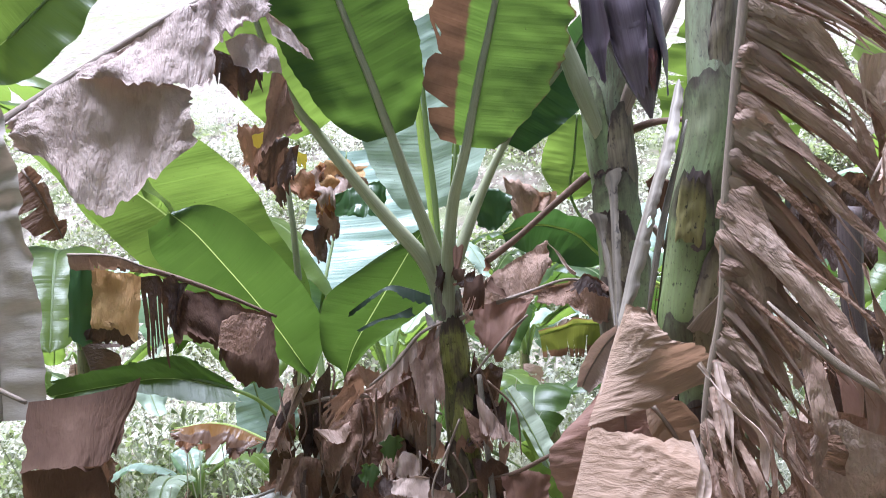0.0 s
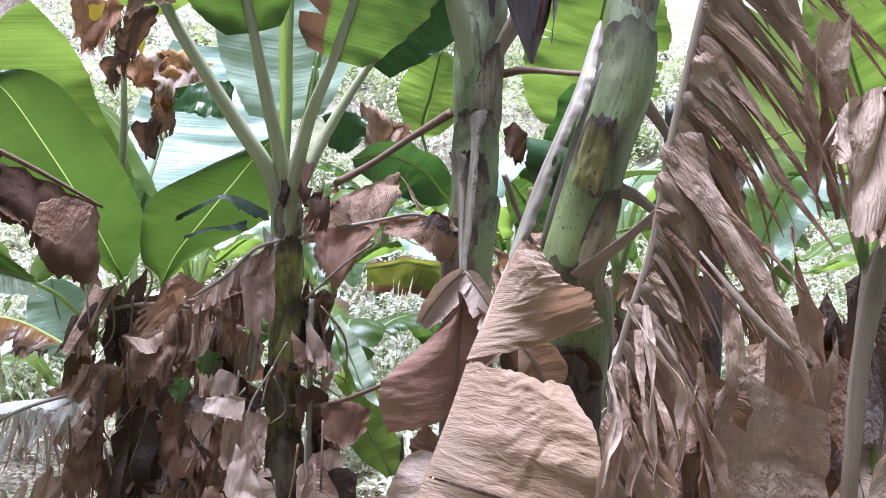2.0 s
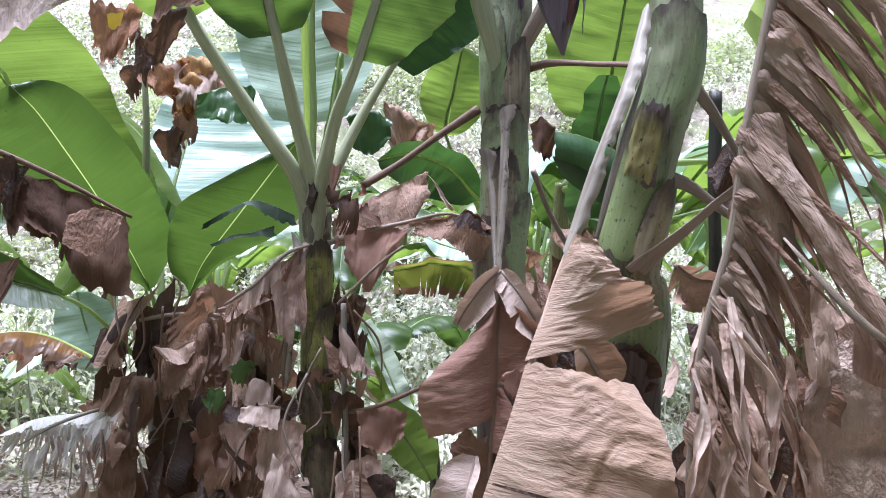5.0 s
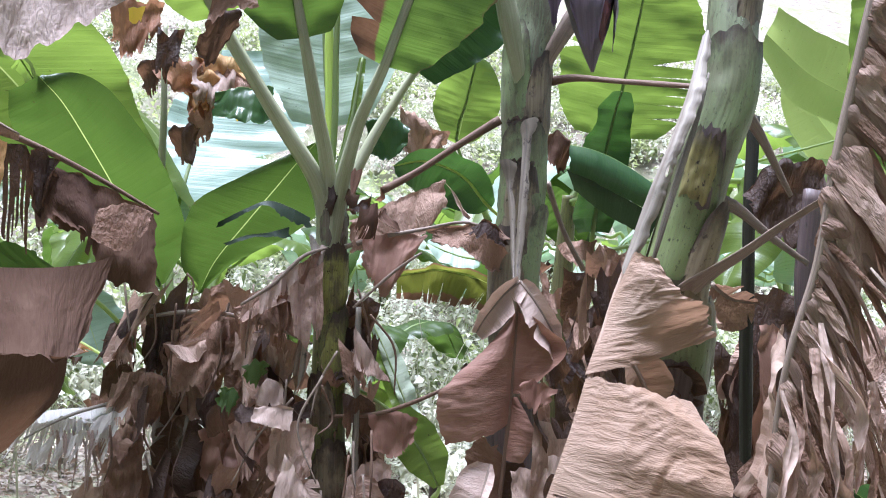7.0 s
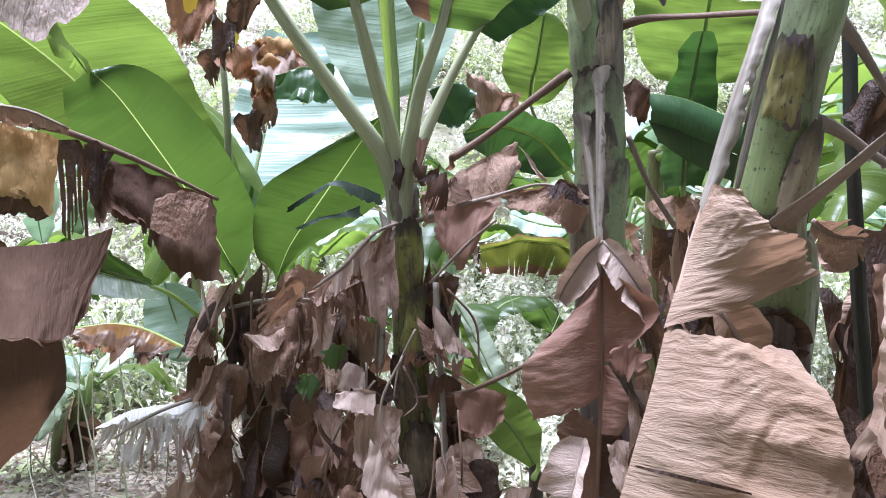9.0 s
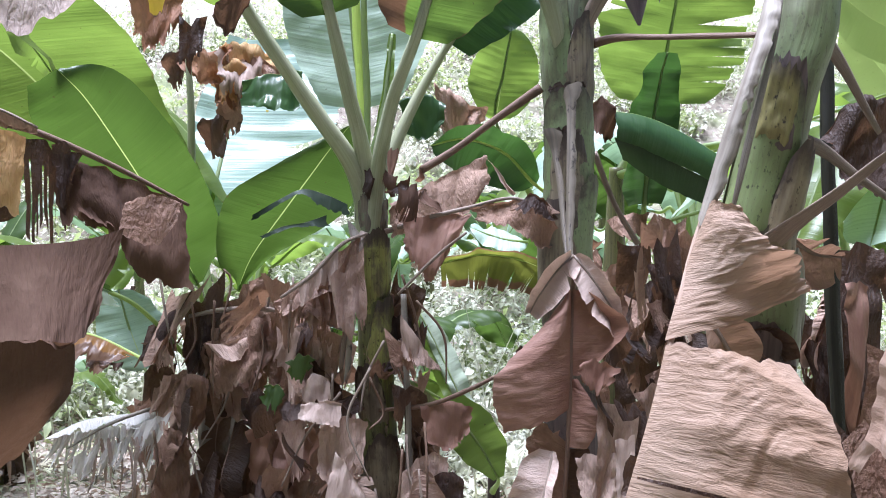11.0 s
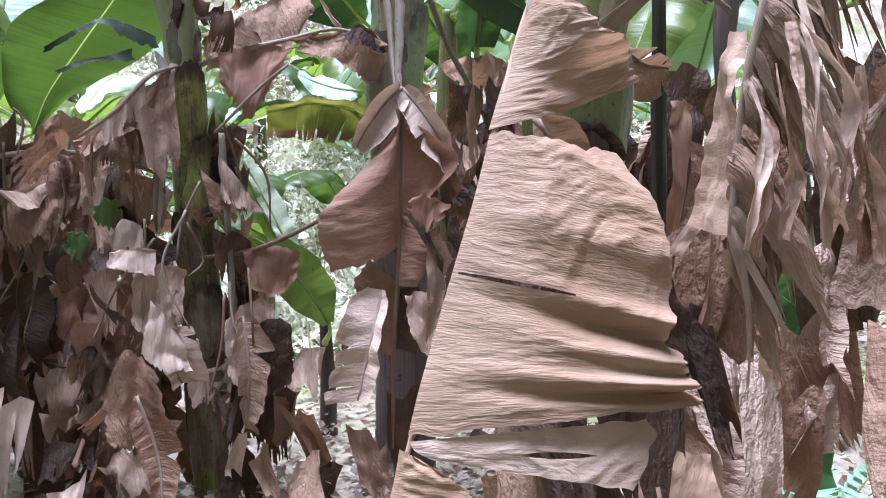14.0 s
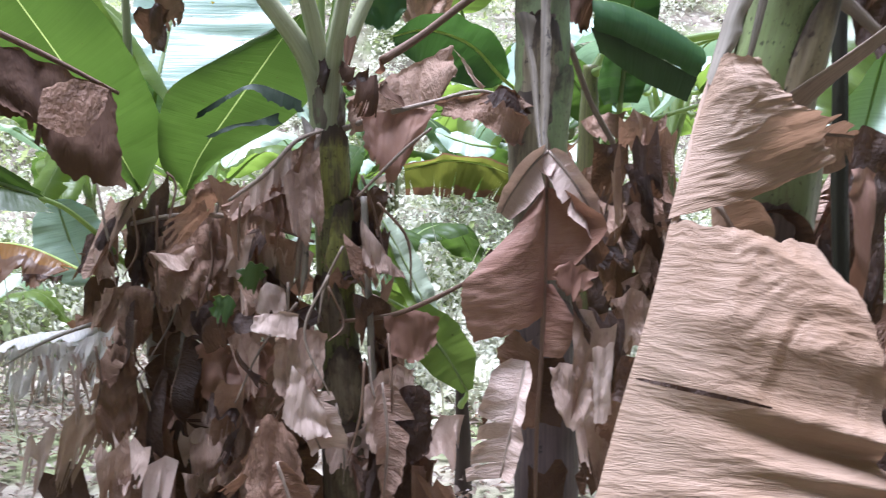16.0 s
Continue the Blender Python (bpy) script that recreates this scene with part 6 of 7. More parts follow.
for s0, s1, c, h, mt, sd, pt, lf in ((1.75, 2.215, -14, 92, P_BARK, 34, 0.2, 0.014), (1.35, 1.955, -30, 58, P_RING, 31, 0.25, 0.022), (1.4, 1.80, 14, 34, P_ROSE, 33, 0.4, 0.034), (2.2, 2.6, 60, 80, P_BARE, 36, 0.5, 0.017), (0.9, 1.4, -30, 110, P_HOOD, 37, 0.6, 0.017), (1.1, 1.62, -20, 90, P_BARK, 38, 0.4, 0.017), (1.68, 1.962, -25, 41, P_HOOD, 40, 0.3, 0.026), (1.73, 1.942, -28, 31, P_SCAR, 39, 0.3, 0.034)):
    part("sheath", sheath(R_AXIS, R_RAD, s0, s1, c, h, lift=lf, flare=0.008, seed=sd, point=pt), mt, plant_r, "leaf base with a dark scarred rim")
sheet(plant_r, [(0.732, 2.640, 2.181), (0.681, 2.600, 2.043), (0.629, 2.570, 1.925), (0.573, 2.560, 1.788), (0.525, 2.560, 1.640)], [(0.754, 2.630, 2.177), (0.705, 2.570, 2.034), (0.657, 2.550, 1.923), (0.615, 2.550, 1.797), (0.553, 2.550, 1.640)], S_GREY, "flat frayed dead stalk", cup=0.009, wrinkle=0.0012, swell=0.004, ragged=0.1, slits=((0.62, 0.5, 0.8, 0.02),), nu=90, nv=20, seed=191, name="dead_stalk")
part("dead_stalk", tube([(0.757, 2.640, 2.108), (0.719, 2.600, 2.017), (0.671, 2.570, 1.898), (0.630, 2.560, 1.773), (0.600, 2.560, 1.658), (0.593, 2.570, 1.613)], (0.003, 0.005, 0.008, 0.009, 0.008, 0.003), 8, 0.5, 0.3, rough=0.1), S_GREY, plant_r, "flat bleached dead stalk")
part("dead_leaf_rib", tube([(0.548, 2.575, 1.652), (0.496, 2.545, 1.545), (0.428, 2.485, 1.388), (0.385, 2.450, 1.289), (0.317, 2.420, 1.108), (0.227, 2.370, 0.880), (0.186, 2.345, 0.774)], (0.006, 0.006, 0.006, 0.006, 0.006, 0.005, 0.004), 10, 0.9, 0.1, rough=0.06), S_TAN, plant_r, "tan rib of the great dead leaf")
sheet(plant_r, [(0.541, 2.560, 1.655), (0.507, 2.540, 1.592), (0.467, 2.520, 1.496), (0.411, 2.470, 1.382)], [(0.568, 2.490, 1.651), (0.598, 2.450, 1.587), (0.682, 2.470, 1.543), (0.749, 2.530, 1.471)], D_TAN, "upper end of a great tan dead leaf, torn across", roll=0.007, wrinkle=0.0035, swell=0.014, ragged=0.05, cup=0.015, crests=((0.45, 0.02, 0.1, 0.1), (0.75, -0.02, 0.1, 0.1)), seed=91)
sheet(plant_r, [(0.411, 2.468, 1.384), (0.374, 2.440, 1.289), (0.338, 2.420, 1.200), (0.304, 2.408, 1.111), (0.271, 2.390, 1.030), (0.242, 2.370, 0.961), (0.217, 2.357, 0.886)], [(0.630, 2.400, 1.340), (0.657, 2.360, 1.276), (0.673, 2.330, 1.218), (0.680, 2.310, 1.141), (0.674, 2.300, 1.054), (0.690, 2.280, 0.987), (0.715, 2.270, 0.912)], D_TAN, "great tan dead leaf with wavy parallel folds", roll=0.007, wrinkle=0.0022, swell=0.018, ragged=0.02, slits=((0.475, 0.02, 0.54, 0.004),), cup=0.012, bias=0.17, crests=((0.30, 0.02, 0.05, -0.05), (0.50, 0.024, 0.035, -0.06), (0.585, -0.034, 0.035, -0.06), (0.70, 0.02, 0.04, -0.08), (0.83, 0.03, 0.035, -0.05), (0.90, -0.034, 0.03, -0.05)), nu=170, nv=80, seed=92)
sheet(plant_r, [(0.217, 2.350, 0.881), (0.226, 2.345, 0.865), (0.253, 2.340, 0.848)], [(0.637, 2.300, 0.885), (0.637, 2.280, 0.832), (0.601, 2.270, 0.770)], D_PALE, "pale torn strip below the great dead leaf", wrinkle=0.004, swell=0.014, ragged=0.04, slits=((0.5, 0.4, 0.75, 0.06),), nu=60, nv=60, seed=93)
sheet(plant_r, [(0.199, 2.345, 0.873), (0.184, 2.335, 0.817), (0.160, 2.320, 0.751), (0.134, 2.300, 0.689)], [(0.233, 2.330, 0.852), (0.276, 2.310, 0.823), (0.327, 2.290, 0.760), (0.359, 2.270, 0.662)], D_TAN, "lowest end of the great dead leaf", roll=0.01, wrinkle=0.004, swell=0.012, ragged=0.03, nu=50, nv=40, seed=193)
part("dead_stalk", tube([(0.72, 2.66, 1.56), (0.74, 2.58, 1.61), (0.76, 2.45, 1.67), (0.79, 2.35, 1.73), (0.82, 2.20, 1.80)], (0.03, 0.018, 0.011, 0.009, 0.008), 9, 0.4, 0.4, rough=0.25), S_DRY, plant_r, "flattened dry stalk")
part("dead_stalk", tube([(0.82, 2.70, 1.80), (0.89, 2.72, 1.79), (1.02, 2.75, 1.72), (1.16, 2.80, 1.66)], (0.022, 0.013, 0.010, 0.008), 9, 0.5, 0.3, rough=0.22), S_DRY, plant_r, "dark dry stalk")
part("dead_stalk", tube([(0.89, 2.70, 2.04), (0.98, 2.75, 1.97), (1.10, 2.80, 1.84)], (0.02, 0.012, 0.008), 9, 0.5, 0.3, rough=0.22), S_DRY, plant_r, "dry stalk")
dead(plant_r, [(0.59, 2.66, 1.41), (0.63, 2.66, 1.35), (0.66, 2.66, 1.29)], (0.05, 0.07), D_TAN, up=(0, 1, 0), fold=(10, 10), tears=(0, 0), seed=94)
dead(plant_r, [(0.69, 2.72, 1.37), (0.75, 2.70, 1.33), (0.77, 2.70, 1.28)], (0.05, 0.07), D_DARK, up=(0, 1, 0), fold=(10, 10), tears=(1, 1), seed=95)
# dead leaves to its side
part("dead_stalk", tube([(1.24, 2.90, 1.87), (1.22, 2.89, 1.70), (1.21, 2.88, 1.54), (1.23, 2.87, 1.28)], (0.035, 0.035, 0.028, 0.006), 9, 0.5, rough=0.1), P_HOOD, plant_r, "blackened thick stalk")
flap(plant_r, [(1.45, 3.30, 0.91), (1.57, 3.26, 0.75), (1.68, 3.24, 0.66), (1.73, 3.24, 0.53)], [(1.44, 3.30, 0.66), (1.47, 3.30, 0.55), (1.52, 3.30, 0.43), (1.54, 3.30, 0.38)], D_SMOOTH, "tan dead leaf end folded to a point", pleat=0.0012, bulge=0.014, ragged=0.05, seed=97)
flap(plant_r, [(1.49, 3.34, 0.92), (1.60, 3.34, 0.86), (1.70, 3.34, 0.78), (1.71, 3.34, 0.70)], [(1.49, 3.30, 0.84), (1.58, 3.30, 0.74), (1.66, 3.30, 0.70), (1.70, 3.30, 0.64)], D_PINK, "rosy-brown dead leaf fold", bulge=0.02, seed=106)
flap(plant_r, [(1.04, 2.90, 0.60), (1.17, 2.90, 0.54), (1.30, 2.90, 0.51), (1.43, 2.90, 0.49)], [(0.89, 2.80, 0.44), (1.06, 2.80, 0.37), (1.21, 2.80, 0.35), (1.36, 2.80, 0.35)], D_TAN, "brown dead leaf with parallel folds", bulge=0.02, pleat=0.006, seed=107)
flap(plant_r, [(1.23, 3.20, 0.57), (1.35, 3.20, 0.55), (1.43, 3.20, 0.53)], [(1.23, 3.20, 0.38), (1.35, 3.20, 0.35), (1.52, 3.20, 0.30)], D_PINK, "brown dead leaf piece", bulge=0.04, seed=108)
flap(plant_r, [(1.67, 3.36, 0.80), (1.80, 3.36, 0.76), (1.94, 3.36, 0.67), (2.01, 3.36, 0.55)], [(1.73, 3.36, 0.70), (1.82, 3.36, 0.53), (1.91, 3.36, 0.46), (2.01, 3.36, 0.41)], D_PINK, "dark brown dead leaf piece", bulge=0.03, seed=98)
leaf(plant_r, [(1.86, 3.50, 0.86), (2.00, 3.50, 0.77), (2.10, 3.50, 0.68), (2.15, 3.50, 0.55)], (0.12, 0.1), G_DARK, (0.006, 0.003), S_GREEN, [(0.9, 3.1, 0.7)], up=(0, 0.9, 0.4), prof=(0.6, 1, 1, 0.6), fold=(5, 5), seed=109)
leaf(plant_r, [(1.95, 3.45, 0.66), (1.97, 3.42, 0.46), (2.00, 3.40, 0.26), (2.01, 3.36, 0.06)], (0.08, 0.1), G_DARK, (0.006, 0.003), S_GREEN, [(1.5, 3.6, 0.7)], up=(0, 1, 0.1), prof=(0.3, 0.8, 1, 0.9), fold=(5, 5), seed=110)
rag(plant_r, (1.78, 3.30, 0.48), (1.85, 3.30, 0.46), 0.34, D_GREY, "grey crumpled dead strip", folds=14, depth=0.02, taper=(-0.4, -0.2), ragged=0.2, seed=160)
dead(plant_r, [(1.27, 3.36, 1.27), (1.31, 3.36, 1.42), (1.33, 3.36, 1.47)], (0.06, 0.03), D_GREY, (0.006, 0.003), S_DRY, (), up=(0, 1, 0), droop=(70, 60), seed=99)
dead(plant_r, [(1.34, 3.36, 1.51), (1.32, 3.36, 1.37), (1.27, 3.36, 1.24), (1.33, 3.36, 1.17)], (0.04, 0.07), D_PALE, (0.006, 0.003), S_DRY, (), up=(0.5, 1, 0), droop=(70, 60), twist=(-40, 60), seed=100)

flap(plant_r, [(1.103, 3.000, 1.892), (1.180, 3.000, 1.957), (1.378, 3.020, 1.975)], [(1.072, 2.960, 1.804), (1.144, 2.950, 1.727), (1.321, 2.980, 1.693)], D_DARK, "dark purple-brown dead leaf", bulge=0.04, ragged=0.08, seed=102)
dead(plant_r, [(0.99, 3.00, 1.59), (1.05, 3.00, 1.55), (1.13, 3.00, 1.54)], (0.1, 0.06), D_PINK, (0.008, 0.003), S_DRY, (), up=(0.1, 1, 0.6), fold=(20, 20), seed=103)
rags(plant_r, 16, (0.66, 2.74, 1.2), (0.68, 2.8, 0.2), 0.2, 0.3, (D_DARK, D_PINK, D_DARK), 109)
rags(plant_r, 6, (0.9, 2.95, 0.5), (0.85, 2.95, 0.05), 0.3, 0.24, (D_PINK, D_TAN, D_GREY, D_DARK), 104)
rags(plant_r, 12, (1.75, 3.8, 1.6), (1.7, 3.8, 0.5), 0.4, 0.24, (D_PINK, D_GREY, D_DARK), 105)

flap(plant_r, [(1.30, 3.30, 1.58), (1.37, 3.30, 1.57), (1.47, 3.30, 1.55)], [(1.22, 3.25, 0.93), (1.31, 3.25, 0.82), (1.40, 3.25, 0.84)], D_DARK, "long dark dead leaf", bulge=0.04, ragged=0.05, seed=551)
flap(plant_r, [(1.26, 3.40, 1.17), (1.35, 3.40, 1.17), (1.41, 3.40, 1.14)], [(1.24, 3.35, 0.76), (1.32, 3.35, 0.72), (1.39, 3.35, 0.75)], D_DARK, "dark dead leaf end", bulge=0.04, ragged=0.06, seed=552)
flap(plant_r, [(1.26, 3.20, 1.46), (1.30, 3.20, 1.47), (1.35, 3.20, 1.45)], [(1.26, 3.20, 1.14), (1.31, 3.20, 0.99), (1.34, 3.20, 1.22)], D_RED, "curled red-brown dead leaf", bulge=0.03, ragged=0.05, seed=553)
part("dead_stalk", tube([(1.17, 3.12, 2.11), (1.16, 3.10, 1.73), (1.17, 3.10, 1.35), (1.19, 3.10, 0.93)], (0.02, 0.02, 0.022, 0.016), 9, 0.8, rough=0.15), P_DARK, plant_r, "blackened hanging stalk")
# Added sheet whose dark colour stands in for the shade behind the slit.
flap(plant_r, [(0.39, 2.62, 1.14), (0.51, 2.62, 1.11), (0.68, 2.62, 1.06)], [(0.37, 2.60, 1.06), (0.50, 2.60, 1.02), (0.67, 2.60, 0.96)], D_DARK, "dark sheet added behind the slit of the great leaf", bulge=0.01, seed=555)
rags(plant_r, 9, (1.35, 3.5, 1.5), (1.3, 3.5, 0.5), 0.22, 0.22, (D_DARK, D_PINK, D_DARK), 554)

# ---- shredded dead leaf close by ----
plant_s = thing("banana_plant", "banana plant hung with shredded grey-brown dead leaves", "banana plant", "banana grove")
S_AXIS = [(1.64, 2.42, -0.25), (1.62, 2.38, 0.9), (1.61, 2.36, 1.9), (1.58, 2.3, 3.2)]
S_RAD = (0.12, 0.11, 0.1, 0.07)
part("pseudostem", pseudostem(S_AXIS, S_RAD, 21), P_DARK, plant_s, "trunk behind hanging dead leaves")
for s0, s1, c, h, mt, sd in ((1.3, 1.8, 10, 110, P_SHEATH, 51), (0.8, 1.4, -20, 110, P_HOOD, 52), (1.8, 2.3, 30, 100, P_SHEATH, 53)):
    part("sheath", sheath(S_AXIS, S_RAD, s0, s1, c, h, seed=sd), mt, plant_s, "split leaf base")
SPINE = [(0.74, 1.97, 2.33), (0.71, 1.97, 2.18), (0.64, 1.97, 1.85), (0.61, 1.97, 1.65), (0.57, 1.97, 1.51), (0.55, 1.97, 1.40), (0.54, 1.97, 1.25), (0.55, 1.98, 1.22)]
part("dead_leaf_rib", tube([(1.54, 2.28, 2.9), (0.95, 2.0, 2.75)] + SPINE, (0.02, 0.015, 0.013, 0.012, 0.011, 0.010, 0.009, 0.008, 0.007, 0.005), 9, 0.7, 0.2, rough=0.08), S_DRY, plant_s, "grey-brown rib of the shredded leaf")
for k, (cnt, ln, aim, wd, mt, st) in enumerate(((46, (0.26, 0.17), (26, 60), 1.0, D_WEFT, 1.0), (80, (0.32, 0.2), (24, 62), 0.8, D_WEFT, 1.0), (40, (0.40, 0.22), (30, 66), 0.55, D_PINK, 0.9), (14, (0.2, 0.2), (30, 55), 0.6, D_GREY, 0.5), (8, (0.5, 0.22), (34, 60), 0.3, D_GREY, 0.7))):
    shred(plant_s, SPINE, cnt, ln, aim, wd, mt, "dead leaf shredded into long strips that hang from its rib", 111 + k, 0.2, 0.18 - 0.09 * k, stiff=st)
for k in range(5):
    q = np.array((0.84, 1.95, 2.01)) + (0.03 * k, 0.01 * k, 0.02 * (k % 2))
    streamer(plant_s, [tuple(q), tuple(q + (0.03, -0.01, -0.1)), tuple(q + (0.05, 0, -0.2)), tuple(q + (0.07 + 0.01 * k, 0, -0.3 - 0.02 * (k % 3)))], 0.008 + 0.002 * (k % 2), (D_GREY, D_PINK)[k % 2], (-40 + 30 * k, 60 - 30 * k), 240 + k, "dead strip hanging free")
flap(plant_s, [(0.58, 2.00, 1.51), (0.56, 1.99, 1.42), (0.56, 1.99, 1.33), (0.56, 2.00, 1.24)], [(0.70, 2.20, 1.53), (0.69, 2.22, 1.43), (0.70, 2.26, 1.32), (0.71, 2.30, 1.22)], D_SMOOTH, "tan half of the shredded leaf, still whole", bulge=0.012, ragged=0.012, seed=96)
flap(plant_s, [(0.71, 2.30, 1.23), (0.73, 2.29, 1.22)], [(0.67, 2.30, 1.18), (0.69, 2.30, 1.16)], D_SMOOTH, "tan torn corner", bulge=0.006, nu=16, nv=16, seed=196)
part("dead_stalk", tube([(1.54, 2.28, 2.15), (1.09, 1.90, 1.99), (0.96, 1.86, 1.92), (0.87, 1.84, 1.87), (0.82, 1.82, 1.81)], (0.016, 0.010, 0.008, 0.006, 0.003), 8), S_DRY, plant_s, "dry rib")
flap(plant_s, [(0.82, 1.82, 1.80), (0.86, 1.83, 1.88), (0.94, 1.85, 1.92), (1.02, 1.87, 1.96)], [(0.85, 1.80, 1.76), (0.87, 1.80, 1.69), (0.89, 1.80, 1.67), (0.92, 1.80, 1.68)], D_GREY, "grey dead leaf hanging like a fan", bulge=0.028, ragged=0.05, nu=50, seed=114)
flap(plant_s, [(0.96, 1.86, 1.93), (1.00, 1.87, 1.95), (1.09, 1.90, 1.98)], [(0.88, 1.78, 1.68), (0.92, 1.78, 1.68), (0.95, 1.80, 1.74)], D_GREY, "grey dead leaf fold", bulge=0.03, ragged=0.06, seed=214)
rag(plant_s, (0.88, 1.95, 2.04), (0.95, 1.95, 2.07), 0.10, D_GREY, "grey dead leaf end", folds=14, depth=0.015, taper=(0.1, -0.1), ragged=0.15, slits=0.2, seed=215)
flap(plant_s, [(0.91, 1.95, 1.96), (0.95, 1.95, 1.97)], [(0.92, 1.95, 1.91), (0.95, 1.95, 1.89)], D_CRUMP, "grey dead leaf corner", bulge=0.01, nu=16, nv=16, seed=216)
part("dead_stalk", tube([(0.96, 1.84, 1.65), (0.92, 1.82, 1.59), (0.90, 1.82, 1.47), (0.89, 1.82, 1.27), (0.90, 1.84, 1.12)], (0.026, 0.018, 0.017, 0.015, 0.012), 9, 0.4, 0.4, rough=0.12), S_DRY, plant_s, "flat grey hanging stalk")
flap(plant_s, [(0.72, 1.93, 1.41), (0.75, 1.90, 1.44), (0.81, 1.88, 1.41), (0.89, 1.88, 1.38)], [(0.69, 1.95, 1.16), (0.76, 1.90, 1.14), (0.83, 1.88, 1.15), (0.91, 1.88, 1.16)], D_CRUMP, "broad grey-brown dead leaf piece", bulge=0.018, pleat=0.005, ragged=0.03, nu=60, nv=50, seed=115)
flap(plant_s, [(0.71, 1.92, 1.58), (0.73, 1.92, 1.58), (0.74, 1.92, 1.58)], [(0.71, 1.90, 1.41), (0.73, 1.90, 1.41), (0.76, 1.90, 1.41)], D_GREY, "folded grey dead strip", bulge=0.012, nu=20, seed=217)
flap(plant_s, [(0.75, 1.90, 1.35), (0.77, 1.90, 1.41)], [(0.71, 1.88, 1.37), (0.73, 1.88, 1.42)], D_PINK, "folded dead strip end", bulge=0.012, nu=16, nv=14, seed=218)
part("dead_stalk", tube([(0.67, 1.92, 1.64), (0.73, 1.89, 1.56), (0.78, 1.88, 1.51), (0.85, 1.87, 1.46)], (0.002, 0.006, 0.007, 0.004), 8, 0.4, 0.3, rough=0.25), S_DRY, plant_s, "twisted dead strip")
rag(plant_s, (0.84, 1.98, 1.53), (0.95, 1.96, 1.49), 0.25, D_GREY, "crumpled grey dead leaf piece", folds=7, depth=0.04, taper=(0.2, 0.3), ragged=0.3, seed=119)
for k, (pts, w, mt) in enumerate((
        ([(0.54, 1.90, 1.46), (0.54, 1.88, 1.39), (0.56, 1.88, 1.32), (0.55, 1.88, 1.25)], 0.007, D_GREY),
        ([(0.52, 1.92, 1.44), (0.53, 1.90, 1.37), (0.51, 1.89, 1.30), (0.50, 1.89, 1.24)], 0.008, D_PALE),
        ([(0.56, 1.90, 1.51), (0.56, 1.87, 1.40), (0.58, 1.86, 1.31), (0.62, 1.86, 1.26)], 0.007, D_GREY),
        ([(0.54, 1.90, 1.55), (0.58, 1.87, 1.48), (0.62, 1.86, 1.43), (0.62, 1.86, 1.36)], 0.006, D_PALE),
        ([(0.59, 1.90, 1.42), (0.61, 1.88, 1.35), (0.61, 1.88, 1.30), (0.61, 1.88, 1.25)], 0.009, D_GREY),
        ([(0.57, 1.90, 1.55), (0.57, 1.87, 1.46), (0.57, 1.86, 1.36), (0.59, 1.86, 1.24)], 0.008, D_PALE),
        ([(0.54, 1.93, 1.42), (0.55, 1.91, 1.38), (0.54, 1.90, 1.32), (0.53, 1.90, 1.23)], 0.010, D_GREY),
        ([(0.61, 1.90, 1.52), (0.63, 1.88, 1.44), (0.64, 1.88, 1.37), (0.63, 1.88, 1.29)], 0.008, D_GREY),
        ([(0.68, 1.92, 1.45), (0.66, 1.90, 1.39), (0.68, 1.90, 1.32), (0.68, 1.90, 1.21)], 0.012, D_PINK),
        ([(0.80, 1.93, 1.66), (0.81, 1.92, 1.57), (0.84, 1.92, 1.51), (0.86, 1.92, 1.46)], 0.012, D_GREY),
        ([(0.84, 1.93, 1.69), (0.85, 1.92, 1.61), (0.87, 1.92, 1.55), (0.88, 1.92, 1.49)], 0.014, D_GREY),
        ([(0.67, 1.90, 1.46), (0.68, 1.90, 1.39), (0.70, 1.90, 1.31), (0.71, 1.90, 1.21)], 0.012, D_GREY))):
    streamer(plant_s, pts, w, mt, (-60 + 37 * (k % 4), 70 - 45 * (k % 3)), 180 + k)
flap(plant_s, [(0.76, 1.52, 1.61), (0.79, 1.52, 1.62), (0.84, 1.52, 1.63)], [(0.73, 1.56, 1.32), (0.77, 1.54, 1.30), (0.85, 1.54, 1.29)], D_ASH, "tan crumpled dead leaf", bulge=0.022, pleat=0.011, ragged=0.07, nu=50, nv=60, seed=116)
part("dead_stalk", tube([(1.54, 2.28, 2.2), (1.0, 1.7, 1.75), (0.81, 1.52, 1.61)], (0.016, 0.012, 0.008), 8), S_DRY, plant_s, "dry stalk")

rags(plant_s, 7, (1.15, 2.05, 1.3), (1.15, 2.05, 0.4), 0.25, 0.24, (D_GREY, D_PINK, D_GREY), 118)
rags(plant_s, 12, (1.30, 2.20, 1.55), (1.25, 2.15, 0.8), 0.2, 0.22, (D_PINK, D_CRUMP, D_GREY, D_DARK), 218)
rags(plant_s, 26, (1.22, 2.55, 1.62), (1.05, 2.5, 0.85), 0.28, 0.24, (D_PINK, D_DARK, D_CRUMP, D_PINK, D_DARK), 318)
sheet(plant_s, [(1.016, 1.980, 1.645), (0.999, 1.970, 1.540), (0.982, 1.960, 1.401), (0.966, 1.950, 1.206)], [(1.047, 1.970, 1.650), (1.031, 1.960, 1.542), (1.007, 1.950, 1.403), (0.989, 1.940, 1.209)], S_DRY, "grey flattened dead stalk", cup=0.01, wrinkle=0.004, swell=0.006, ragged=0.2, nu=60, nv=14, seed=219, name="dead_stalk")

